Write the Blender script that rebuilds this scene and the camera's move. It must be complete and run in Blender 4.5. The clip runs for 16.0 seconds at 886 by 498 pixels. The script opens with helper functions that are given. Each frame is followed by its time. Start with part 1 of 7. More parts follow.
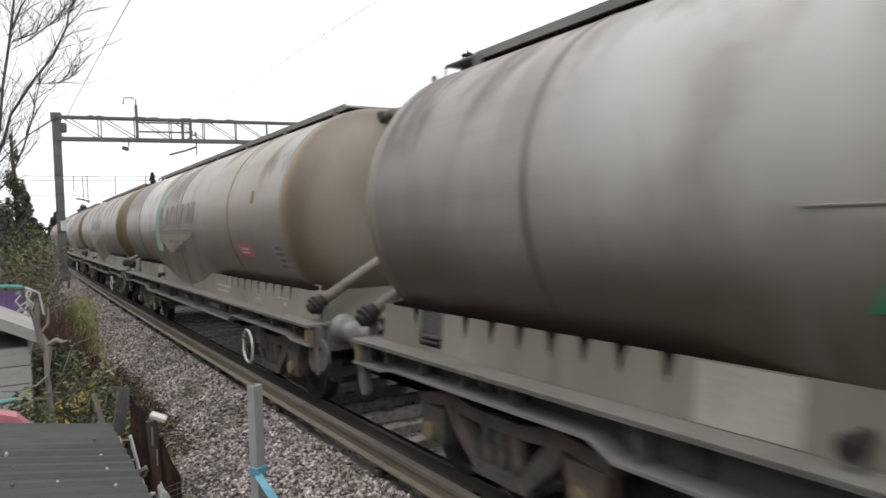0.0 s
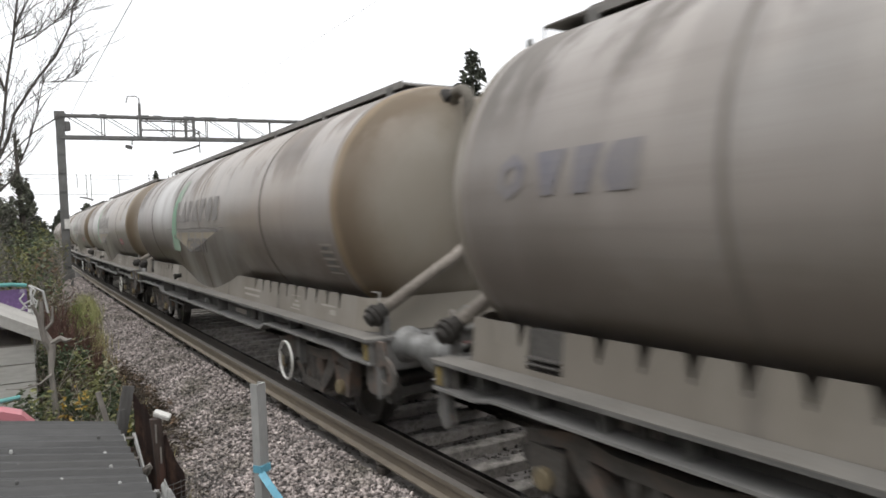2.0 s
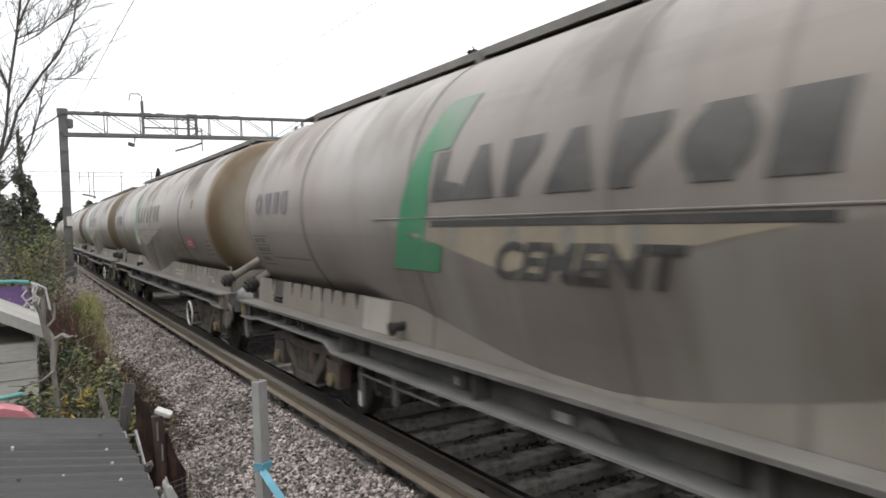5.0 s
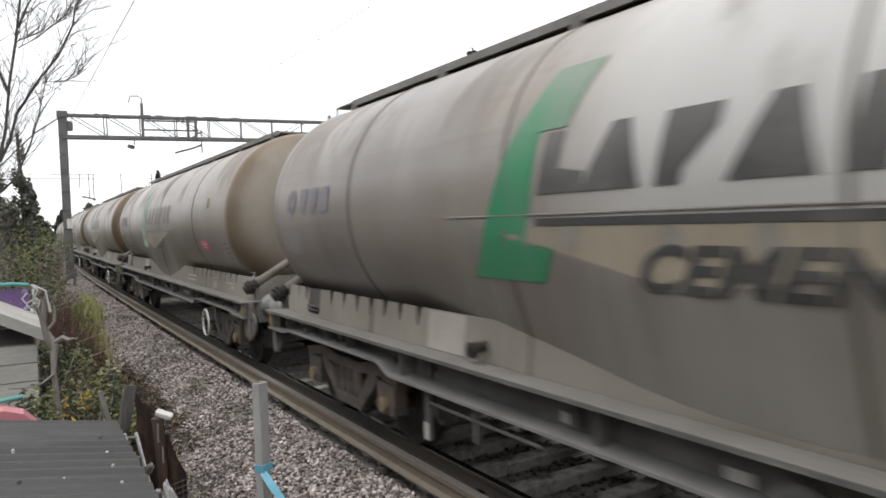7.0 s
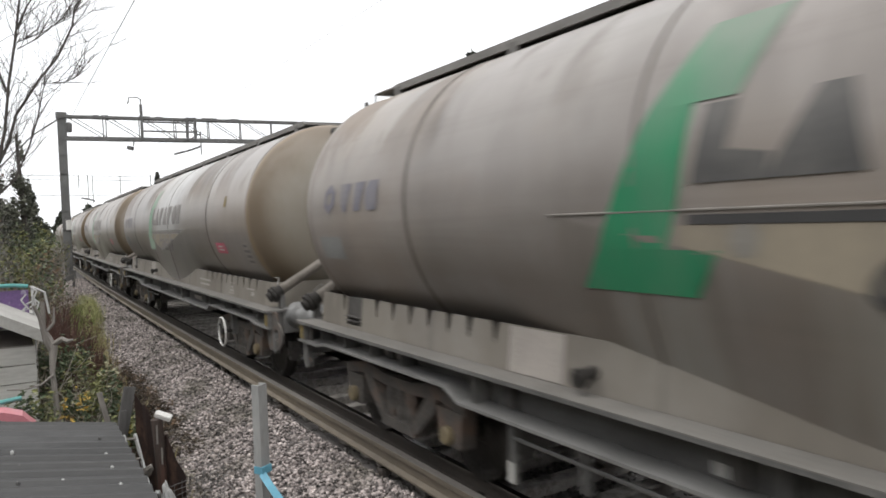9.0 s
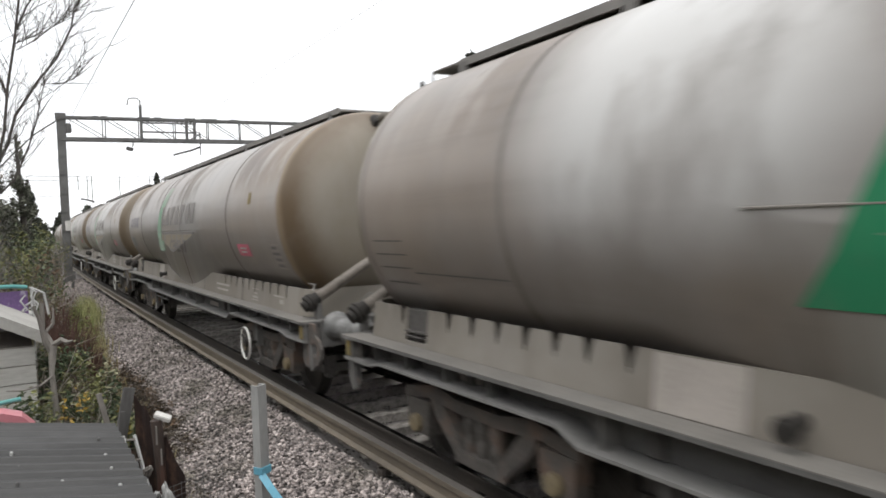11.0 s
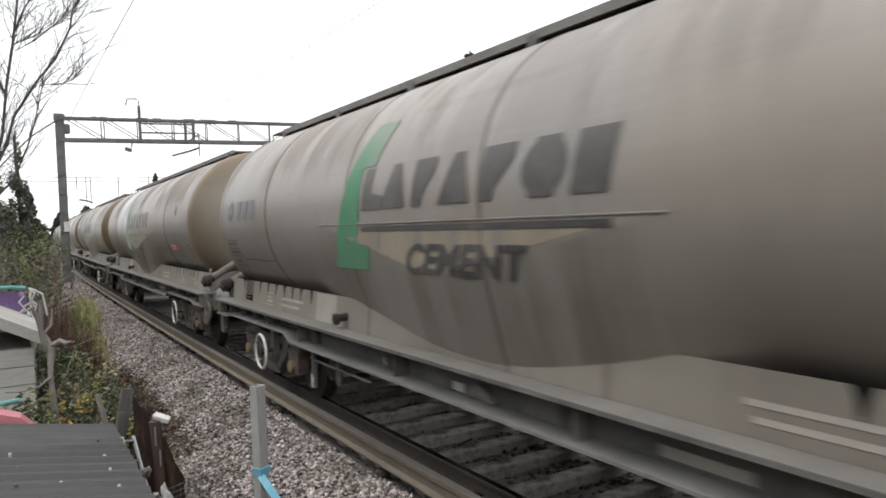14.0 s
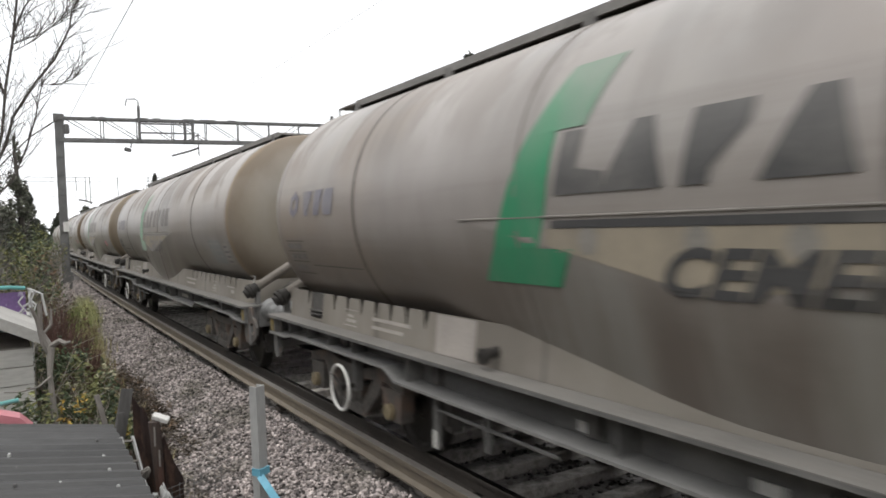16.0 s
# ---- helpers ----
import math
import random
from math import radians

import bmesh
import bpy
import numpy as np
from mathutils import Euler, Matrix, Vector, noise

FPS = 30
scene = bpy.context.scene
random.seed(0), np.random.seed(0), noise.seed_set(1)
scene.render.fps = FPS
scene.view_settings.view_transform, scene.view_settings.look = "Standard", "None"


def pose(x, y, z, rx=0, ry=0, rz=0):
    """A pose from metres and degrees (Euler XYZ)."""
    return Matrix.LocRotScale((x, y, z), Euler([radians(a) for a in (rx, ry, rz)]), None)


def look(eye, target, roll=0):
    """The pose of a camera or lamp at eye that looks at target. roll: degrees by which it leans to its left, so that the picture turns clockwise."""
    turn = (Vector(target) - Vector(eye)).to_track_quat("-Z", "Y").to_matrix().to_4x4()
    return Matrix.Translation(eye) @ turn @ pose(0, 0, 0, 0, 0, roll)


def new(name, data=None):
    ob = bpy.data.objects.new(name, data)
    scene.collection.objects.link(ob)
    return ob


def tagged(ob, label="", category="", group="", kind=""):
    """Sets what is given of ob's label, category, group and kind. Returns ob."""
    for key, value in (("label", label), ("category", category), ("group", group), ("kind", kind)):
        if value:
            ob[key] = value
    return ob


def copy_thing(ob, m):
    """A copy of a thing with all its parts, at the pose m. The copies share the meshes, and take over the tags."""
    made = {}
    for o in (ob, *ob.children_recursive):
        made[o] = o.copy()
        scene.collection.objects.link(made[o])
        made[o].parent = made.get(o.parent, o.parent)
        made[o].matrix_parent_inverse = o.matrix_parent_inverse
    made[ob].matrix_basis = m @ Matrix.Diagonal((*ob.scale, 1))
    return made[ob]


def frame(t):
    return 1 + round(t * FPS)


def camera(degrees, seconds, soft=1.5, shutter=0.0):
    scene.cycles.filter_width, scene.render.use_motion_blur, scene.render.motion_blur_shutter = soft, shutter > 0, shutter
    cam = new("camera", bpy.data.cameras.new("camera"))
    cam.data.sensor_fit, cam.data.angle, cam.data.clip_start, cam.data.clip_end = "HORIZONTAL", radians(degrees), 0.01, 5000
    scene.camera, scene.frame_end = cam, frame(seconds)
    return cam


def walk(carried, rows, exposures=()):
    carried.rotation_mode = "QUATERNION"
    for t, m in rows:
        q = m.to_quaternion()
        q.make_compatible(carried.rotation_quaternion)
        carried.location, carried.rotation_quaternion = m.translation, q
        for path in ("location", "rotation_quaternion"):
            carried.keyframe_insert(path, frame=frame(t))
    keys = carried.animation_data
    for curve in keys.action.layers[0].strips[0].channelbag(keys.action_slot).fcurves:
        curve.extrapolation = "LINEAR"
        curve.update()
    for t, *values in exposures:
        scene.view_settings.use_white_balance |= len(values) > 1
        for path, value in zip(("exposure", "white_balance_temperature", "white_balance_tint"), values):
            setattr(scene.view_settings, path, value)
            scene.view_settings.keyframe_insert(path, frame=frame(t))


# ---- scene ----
cam = camera(63.76, 16.0, soft=1.7, shutter=0.4)
EYE = Vector((-3.991, 0.0, 2.108))
# seconds, turn to the right of the track, tilt, lean (degrees)
AIM = [(0.0, 31.492, -2.093, -1.878), (0.5, 31.443, -2.098, -1.886), (1.0, 31.376, -2.13, -1.911), (1.5, 31.328, -2.154, -1.867),
       (2.0, 31.249, -2.238, -1.92), (2.5, 31.212, -2.298, -1.617), (3.0, 31.172, -2.366, -1.553), (3.5, 31.149, -2.374, -1.575),
       (4.0, 31.108, -2.36, -1.525), (6.5, 31.087, -2.266, -1.923), (7.0, 31.099, -2.238, -1.869), (7.5, 31.118, -2.213, -1.904),
       (8.0, 31.136, -2.232, -1.944), (8.5, 31.139, -2.212, -1.936), (9.0, 31.158, -2.141, -1.884), (11.5, 31.212, -2.088, -1.921),
       (12.0, 31.226, -2.067, -1.91), (12.5, 31.266, -2.045, -1.937), (13.0, 31.266, -2.043, -1.947), (13.5, 31.27, -2.037, -1.932),
       (14.0, 31.288, -2.048, -1.953), (14.5, 31.281, -2.036, -1.927), (15.0, 31.318, -2.055, -1.962), (15.5, 31.331, -2.022, -1.927),
       (16.0, 31.331, -2.026, -1.924)]


def aimed(yaw, tilt, lean):
    a, b = radians(yaw), radians(tilt)
    d = Vector((math.sin(a) * math.cos(b), math.cos(a) * math.cos(b), math.sin(b)))
    return look(EYE, EYE + d, lean)


walk(cam, [(t, aimed(y, p, r)) for t, y, p, r in AIM], [(0.0, -0.13), (0.5, -0.07), (1.0, 0.04), (16.0, 0.04)])

# ---- sky and light: white overcast ----
world = bpy.data.worlds.new("overcast_sky")
scene.world = world
world.use_nodes = True
wn, wl = world.node_tree.nodes, world.node_tree.links
sky = wn.new("ShaderNodeTexSky")
sky.sky_type = "NISHITA"
sky.sun_disc = False
sky.sun_elevation, sky.sun_rotation = radians(65), radians(200)
hsv = wn.new("ShaderNodeHueSaturation")
hsv.inputs["Saturation"].default_value = 0.12
wl.new(sky.outputs[0], hsv.inputs["Color"])
cloud = wn.new("ShaderNodeMix")
cloud.data_type = "RGBA"
cloud.inputs[0].default_value = 0.75
cloud.inputs[7].default_value = (9.2, 9.3, 9.5, 1)
wl.new(hsv.outputs[0], cloud.inputs[6])
bg = wn["Background"]
bg.inputs["Strength"].default_value = 0.15
wl.new(cloud.outputs[2], bg.inputs["Color"])
sun_data = bpy.data.lights.new("sun", "SUN")
sun_data.energy, sun_data.angle, sun_data.color = 1.8, radians(60), (1.0, 0.975, 0.94)
sun = new("sun", sun_data)
sun.matrix_world = look((-9, -7, 30), (0, 0, 0))
scene.view_settings.exposure = 0.0


# ---- helpers for meshes ----
def finish(name, bm, material, parent=None, smooth=False):
    me = bpy.data.meshes.new(name)
    bm.to_mesh(me)
    bm.free()
    if material:
        me.materials.append(material)
    if smooth:
        me.polygons.foreach_set("use_smooth", [True] * len(me.polygons))
    ob = new(name, me)
    if parent:
        ob.parent = parent
    return ob


def part(name, bm, material, parent, label="", smooth=False):
    ob = finish(name, bm, material, parent, smooth)
    if label:
        ob["label"] = label
    return ob


def raw(name, verts, faces, material, parent=None, smooth=False):
    me = bpy.data.meshes.new(name)
    me.from_pydata(verts, [], faces)
    me.update()
    if material:
        me.materials.append(material)
    if smooth:
        me.polygons.foreach_set("use_smooth", [True] * len(me.polygons))
    ob = new(name, me)
    if parent:
        ob.parent = parent
    return ob


def box(bm, x0, x1, y0, y1, z0, z1, m=None):
    co = [(x0, y0, z0), (x1, y0, z0), (x1, y1, z0), (x0, y1, z0), (x0, y0, z1), (x1, y0, z1), (x1, y1, z1), (x0, y1, z1)]
    v = [bm.verts.new(m @ Vector(c) if m else c) for c in co]
    for f in ((3, 2, 1, 0), (4, 5, 6, 7), (0, 1, 5, 4), (1, 2, 6, 5), (2, 3, 7, 6), (3, 0, 4, 7)):
        bm.faces.new([v[i] for i in f])
    return v


def tube(bm, pts, radius, n=10, cap=True):
    """A round bar through the points; radius one number or one each."""
    pts = [Vector(q) for q in pts]
    rad = [radius] * len(pts) if isinstance(radius, (int, float)) else radius
    rings = []
    for i, q in enumerate(pts):
        d = (pts[min(i + 1, len(pts) - 1)] - pts[max(i - 1, 0)]).normalized()
        a = d.orthogonal().normalized() if i == 0 else (a - d * a.dot(d)).normalized()
        b = d.cross(a)
        rings.append([bm.verts.new(q + rad[i] * (math.cos(k * math.tau / n) * a + math.sin(k * math.tau / n) * b)) for k in range(n)])
    for r0, r1 in zip(rings, rings[1:]):
        for k in range(n):
            bm.faces.new((r0[k], r0[(k + 1) % n], r1[(k + 1) % n], r1[k]))
    if cap:
        bm.faces.new(rings[0][::-1])
        bm.faces.new(rings[-1])


def prism(bm, outline, axis, a, b):
    """An outline in the plane across the axis (0 x, 1 y, 2 z), drawn out from a to b."""
    def at(c, h):
        return {0: (h, c[0], c[1]), 1: (c[0], h, c[1]), 2: (c[0], c[1], h)}[axis]
    lo = [bm.verts.new(at(c, a)) for c in outline]
    hi = [bm.verts.new(at(c, b)) for c in outline]
    n = len(outline)
    for i in range(n):
        bm.faces.new((lo[i], lo[(i + 1) % n], hi[(i + 1) % n], hi[i]))
    bm.faces.new(lo[::-1])
    bm.faces.new(hi)
    bmesh.ops.recalc_face_normals(bm, faces=bm.faces)


def lathe(bm, profile, centre, axis, n=24):
    """Profile of (along, radius) turned about an axis through the centre."""
    c, d = Vector(centre), Vector(axis).normalized()
    a = d.orthogonal().normalized()
    b = d.cross(a)
    rings = [[bm.verts.new(c + d * h + max(r, 1e-4) * (math.cos(k * math.tau / n) * a + math.sin(k * math.tau / n) * b)) for k in range(n)] for h, r in profile]
    for r0, r1 in zip(rings, rings[1:]):
        for k in range(n):
            bm.faces.new((r0[k], r0[(k + 1) % n], r1[(k + 1) % n], r1[k]))
    bmesh.ops.recalc_face_normals(bm, faces=bm.faces)


def empty(name, m=None):
    ob = new(name)
    if m:
        ob.matrix_basis = m
    return ob


def bevel(bm, width, segments=1):
    bmesh.ops.bevel(bm, geom=list(bm.edges), offset=width, segments=segments, affect="EDGES", clamp_overlap=True)


# ---- materials ----
def material(name, base, other=None, scale=3.0, rough=0.7, metal=0.0, bump=0.2, fine=40.0, stretch=(1, 1, 1), amount=1.0, island=0.0, each=0.0, stain=None, stain_scale=0.8, stain_at=(0.5, 0.65)):
    """Two colours mixed by a coarse and a fine noise, a third as stains, with bump and uneven roughness."""
    m = bpy.data.materials.new(name)
    m.use_nodes = True
    nt = m.node_tree
    n, l = nt.nodes, nt.links
    bsdf = n["Principled BSDF"]
    co = n.new("ShaderNodeTexCoord")
    mp = n.new("ShaderNodeMapping")
    mp.inputs["Scale"].default_value = stretch
    l.new(co.outputs["Object"], mp.inputs["Vector"])
    n1 = n.new("ShaderNodeTexNoise")
    n1.inputs["Scale"].default_value = scale
    n1.inputs["Detail"].default_value = 6
    n2 = n.new("ShaderNodeTexNoise")
    n2.inputs["Scale"].default_value = fine
    n2.inputs["Detail"].default_value = 4
    l.new(mp.outputs[0], n1.inputs["Vector"])
    l.new(mp.outputs[0], n2.inputs["Vector"])
    add = n.new("ShaderNodeMath")
    add.operation = "MULTIPLY_ADD"
    add.inputs[1].default_value = 0.4
    l.new(n2.outputs["Fac"], add.inputs[0])
    sub = n.new("ShaderNodeMath")
    sub.operation = "MULTIPLY_ADD"
    sub.inputs[1].default_value = 0.6
    sub.inputs[2].default_value = 0.0
    l.new(n1.outputs["Fac"], sub.inputs[0])
    l.new(sub.outputs[0], add.inputs[2])
    ramp = n.new("ShaderNodeValToRGB")
    ramp.color_ramp.elements[0].position, ramp.color_ramp.elements[1].position = 0.35, 0.65
    other = other or [c * 0.7 for c in base]
    ramp.color_ramp.elements[0].color = (*other, 1)
    ramp.color_ramp.elements[1].color = (*base, 1)
    l.new(add.outputs[0], ramp.inputs[0])
    colour = ramp.outputs[0]
    if stain:
        n3 = n.new("ShaderNodeTexNoise")
        n3.inputs["Scale"].default_value = stain_scale
        n3.inputs["Detail"].default_value = 8
        n3.inputs["Roughness"].default_value = 0.65
        l.new(mp.outputs[0], n3.inputs["Vector"])
        rs = n.new("ShaderNodeMapRange")
        rs.inputs[1].default_value, rs.inputs[2].default_value = stain_at
        l.new(n3.outputs["Fac"], rs.inputs[0])
        mx = n.new("ShaderNodeMix")
        mx.data_type = "RGBA"
        mx.inputs[7].default_value = (*stain, 1)
        l.new(rs.outputs[0], mx.inputs[0])
        l.new(colour, mx.inputs[6])
        colour = mx.outputs[2]
    if island or each:
        src = n.new("ShaderNodeNewGeometry").outputs["Random Per Island"] if island else n.new("ShaderNodeObjectInfo").outputs["Random"]
        k = island or each
        mr = n.new("ShaderNodeMapRange")
        mr.inputs[3].default_value, mr.inputs[4].default_value = 1 - k, 1 + k
        l.new(src, mr.inputs[0])
        hs = n.new("ShaderNodeHueSaturation")
        l.new(mr.outputs[0], hs.inputs["Value"])
        l.new(colour, hs.inputs["Color"])
        colour = hs.outputs[0]
    l.new(colour, bsdf.inputs["Base Color"])
    rr = n.new("ShaderNodeMapRange")
    rr.inputs[3].default_value, rr.inputs[4].default_value = max(rough - 0.12, 0.02), min(rough + 0.12, 1)
    l.new(n1.outputs["Fac"], rr.inputs[0])
    l.new(rr.outputs[0], bsdf.inputs["Roughness"])
    bsdf.inputs["Metallic"].default_value = metal
    if bump:
        bp = n.new("ShaderNodeBump")
        bp.inputs["Strength"].default_value = bump
        bp.inputs["Distance"].default_value = 0.02
        l.new(add.outputs[0], bp.inputs["Height"])
        l.new(bp.outputs[0], bsdf.inputs["Normal"])
    return m


def weathered(name, base, dirt, gloss=0.5, rust=(0.27, 0.205, 0.135), ends=False, flank_tones=False):
    """Dusty painted tank steel: streaks that run down, blotches, and ochre cement stains at the rear end."""
    m = material(name, base, dirt, scale=0.5, rough=gloss, bump=0.04, fine=2.2, stretch=(0.7, 0.9, 0.5))
    nt = m.node_tree
    n, l = nt.nodes, nt.links
    bsdf = n["Principled BSDF"]
    colour = bsdf.inputs["Base Color"].links[0].from_socket
    co = n.new("ShaderNodeTexCoord")
    info = n.new("ShaderNodeObjectInfo")
    # every tank gets its own part of the noise
    move = n.new("ShaderNodeVectorMath")
    move.operation = "MULTIPLY_ADD"
    comb = n.new("ShaderNodeCombineXYZ")
    for i in range(3):
        l.new(info.outputs["Random"], comb.inputs[i])
    move.inputs[1].default_value = (37, 53, 71)
    l.new(comb.outputs[0], move.inputs[0])
    l.new(co.outputs["Object"], move.inputs[2])
    mp = next(k for k in n if k.bl_idname == "ShaderNodeMapping")
    l.new(move.outputs[0], mp.inputs["Vector"])
    sep = n.new("ShaderNodeSeparateXYZ")
    l.new(co.outputs["Object"], sep.inputs[0])

    def mixin(fac, rgb):
        nonlocal colour
        mx = n.new("ShaderNodeMix")
        mx.data_type = "RGBA"
        mx.inputs[7].default_value = (*rgb, 1)
        l.new(fac, mx.inputs[0])
        l.new(colour, mx.inputs[6])
        colour = mx.outputs[2]

    def noise_at(scale, stretch, lo, hi):
        k = n.new("ShaderNodeMapping")
        k.inputs["Scale"].default_value = stretch
        l.new(move.outputs[0], k.inputs["Vector"])
        t = n.new("ShaderNodeTexNoise")
        t.inputs["Scale"].default_value = scale
        t.inputs["Detail"].default_value = 7
        t.inputs["Roughness"].default_value = 0.6
        l.new(k.outputs[0], t.inputs["Vector"])
        r = n.new("ShaderNodeMapRange")
        r.inputs[1].default_value, r.inputs[2].default_value = lo, hi
        l.new(t.outputs["Fac"], r.inputs[0])
        return r.outputs[0]

    def calc(op, a, b):
        k = n.new("ShaderNodeMath")
        k.operation = op
        k.use_clamp = True
        for i, v in enumerate((a, b)):
            if isinstance(v, (int, float)):
                k.inputs[i].default_value = v
            else:
                l.new(v, k.inputs[i])
        return k.outputs[0]

    def span(value, a, b):
        r = n.new("ShaderNodeMapRange")
        r.interpolation_type = "SMOOTHSTEP"
        r.inputs[1].default_value, r.inputs[2].default_value = a, b
        l.new(value, r.inputs[0])
        return r.outputs[0]

    # dark grime runs, and smears under the crown
    mixin(calc("MULTIPLY", noise_at(1.0, (0.3, 0.8, 0.2), 0.48, 0.7), 0.4), [c * 0.6 for c in dirt])
    mixin(calc("MULTIPLY", noise_at(1.0, (0.3, 4.0, 0.3), 0.58, 0.8), 0.2), [c * 0.6 for c in dirt])
    # oil wept from the weld seams, and a darker plate between two of them
    for seam, wide in ((6.5 - 10.49, 0.13), (6.5 - 2.36, 0.11), (6.5 - 7.06, 0.05), (6.5 - 8.02, 0.07), (6.5 - 4.82, 0.05)):
        ring = calc("MULTIPLY", span(sep.outputs[1], seam - wide, seam), span(sep.outputs[1], seam + wide * 0.7, seam))
        mixin(calc("MULTIPLY", calc("MULTIPLY", ring, calc("ADD", noise_at(1.2, (1, 2, 0.5), 0.35, 0.65), 0.3)), 0.7), (0.09, 0.08, 0.072))
    mixin(calc("MULTIPLY", noise_at(0.33, (0.5, 1.3, 0.4), 0.47, 0.53), 0.22), (0.13, 0.115, 0.10))
    # pale cement dust blown over the shoulder, more on some wagons
    mixin(calc("MULTIPLY", noise_at(0.55, (1, 1, 1), 0.5, 0.72), 0.4), (0.46, 0.44, 0.41))
    dusty = n.new("ShaderNodeSeparateColor")
    l.new(info.outputs["Color"], dusty.inputs[0])
    mixin(calc("MULTIPLY", dusty.outputs[0], calc("ADD", noise_at(0.4, (1, 0.8, 0.6), 0.3, 0.65), 0.2)), (0.40, 0.365, 0.33))
    # brown mixed in towards the lower flank, dark smears under the crown
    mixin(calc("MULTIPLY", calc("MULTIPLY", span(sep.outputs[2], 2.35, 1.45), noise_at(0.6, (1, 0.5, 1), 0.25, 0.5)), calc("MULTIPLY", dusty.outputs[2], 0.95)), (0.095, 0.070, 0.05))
    smear = calc("MULTIPLY", span(sep.outputs[2], 2.5, 2.95), noise_at(0.7, (0.5, 1.3, 0.6), 0.49, 0.56))
    mixin(calc("MULTIPLY", smear, calc("MULTIPLY", dusty.outputs[1], 0.65)), (0.07, 0.063, 0.056))
    streaks = calc("MULTIPLY", span(sep.outputs[2], 2.2, 3.0), noise_at(1.0, (0.25, 1.7, 0.22), 0.53, 0.6))
    mixin(calc("MULTIPLY", streaks, 0.28), (0.12, 0.108, 0.095))
    old = bsdf.inputs["Roughness"].links[0].from_socket
    dull = n.new("ShaderNodeMath")
    dull.operation = "MULTIPLY_ADD"
    dull.inputs[1].default_value = 0.4
    l.new(smear, dull.inputs[0])
    l.new(old, dull.inputs[2])
    l.new(dull.outputs[0], bsdf.inputs["Roughness"])
    if flank_tones:
        # broad ochre and cool grey patches, and fine horizontal wash lines
        mixin(calc("MULTIPLY", noise_at(0.42, (0.8, 0.7, 1.2), 0.5, 0.66), 0.45), (0.32, 0.255, 0.195))
        mixin(calc("MULTIPLY", noise_at(0.5, (0.7, 0.6, 0.9), 0.52, 0.68), 0.45), (0.33, 0.33, 0.328))
        mixin(calc("MULTIPLY", noise_at(1.1, (1.0, 0.16, 5.0), 0.52, 0.7), 0.22), (0.15, 0.13, 0.112))
        hind = calc("MULTIPLY", span(sep.outputs[1], -1.4, -2.6), span(sep.outputs[2], 1.95, 2.2))
        mixin(calc("MULTIPLY", calc("MULTIPLY", hind, span(sep.outputs[2], 3.0, 2.6)), calc("MULTIPLY", noise_at(0.6, (1, 0.5, 1.2), 0.35, 0.65), 0.55)), (0.33, 0.275, 0.212))
        # pale bands: ahead of the emblem (alpha below 1), or behind it (alpha at 1)
        fore = calc("MULTIPLY", span(sep.outputs[1], 1.5, 2.3), span(sep.outputs[1], 4.3, 3.3))
        aft = calc("MULTIPLY", span(sep.outputs[1], -2.4, -0.8), span(sep.outputs[1], 1.6, 0.3))
        first = calc("MULTIPLY", info.outputs["Alpha"], calc("LESS_THAN", info.outputs["Alpha"], 0.98))
        second = calc("MULTIPLY", calc("GREATER_THAN", info.outputs["Alpha"], 0.98), 0.8)
        band = calc("ADD", calc("MULTIPLY", fore, first), calc("MULTIPLY", aft, second))
        band = calc("MULTIPLY", band, span(sep.outputs[2], 1.7, 2.35))
        mixin(calc("MULTIPLY", band, calc("ADD", noise_at(1.4, (1, 1, 0.4), 0.4, 0.6), 0.4)), (0.6, 0.6, 0.59))
        # streaky dark below the crease: the hopper's downward shade painted in, with grime runs
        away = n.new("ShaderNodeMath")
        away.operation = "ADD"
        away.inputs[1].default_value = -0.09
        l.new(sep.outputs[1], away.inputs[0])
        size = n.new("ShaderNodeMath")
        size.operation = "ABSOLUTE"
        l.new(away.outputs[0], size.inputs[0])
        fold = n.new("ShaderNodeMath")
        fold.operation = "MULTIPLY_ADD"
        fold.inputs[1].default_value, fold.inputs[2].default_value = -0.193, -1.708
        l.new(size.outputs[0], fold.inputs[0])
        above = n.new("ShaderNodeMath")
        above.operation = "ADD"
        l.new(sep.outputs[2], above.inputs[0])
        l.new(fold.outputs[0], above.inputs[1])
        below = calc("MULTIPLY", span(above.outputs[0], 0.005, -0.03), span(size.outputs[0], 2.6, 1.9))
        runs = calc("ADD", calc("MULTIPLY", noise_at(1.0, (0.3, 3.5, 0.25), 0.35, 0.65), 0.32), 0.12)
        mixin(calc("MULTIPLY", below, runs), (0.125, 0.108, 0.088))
        mixin(calc("MULTIPLY", below, calc("MULTIPLY", noise_at(0.8, (0.25, 1.7, 0.22), 0.48, 0.63), 0.62)), (0.33, 0.32, 0.295))
    if flank_tones:
        # dark band above the skirt: wash grime, with the belly's shade painted in
        grime_shade = calc("MULTIPLY", span(sep.outputs[2], 1.5, 1.3), calc("ADD", noise_at(1.0, (0.4, 5.0, 0.5), 0.35, 0.6), 0.35))
        mixin(calc("MULTIPLY", grime_shade, calc("MULTIPLY", span(size.outputs[0], 2.2, 3.0), 0.7)), (0.07, 0.06, 0.05))
    if ends:
        wander = n.new("ShaderNodeMath")
        wander.operation = "MULTIPLY_ADD"
        l.new(noise_at(0.9, (1, 0.3, 0.6), 0.25, 0.75), wander.inputs[0])
        wander.inputs[1].default_value = 0.12
        l.new(sep.outputs[1], wander.inputs[2])
        y = wander.outputs[0]
        # brown rim stain; paler middle, the dish's lit centre put into the colour
        brown = calc("MULTIPLY", span(y, -6.28, -6.36), span(y, -6.76, -6.54))
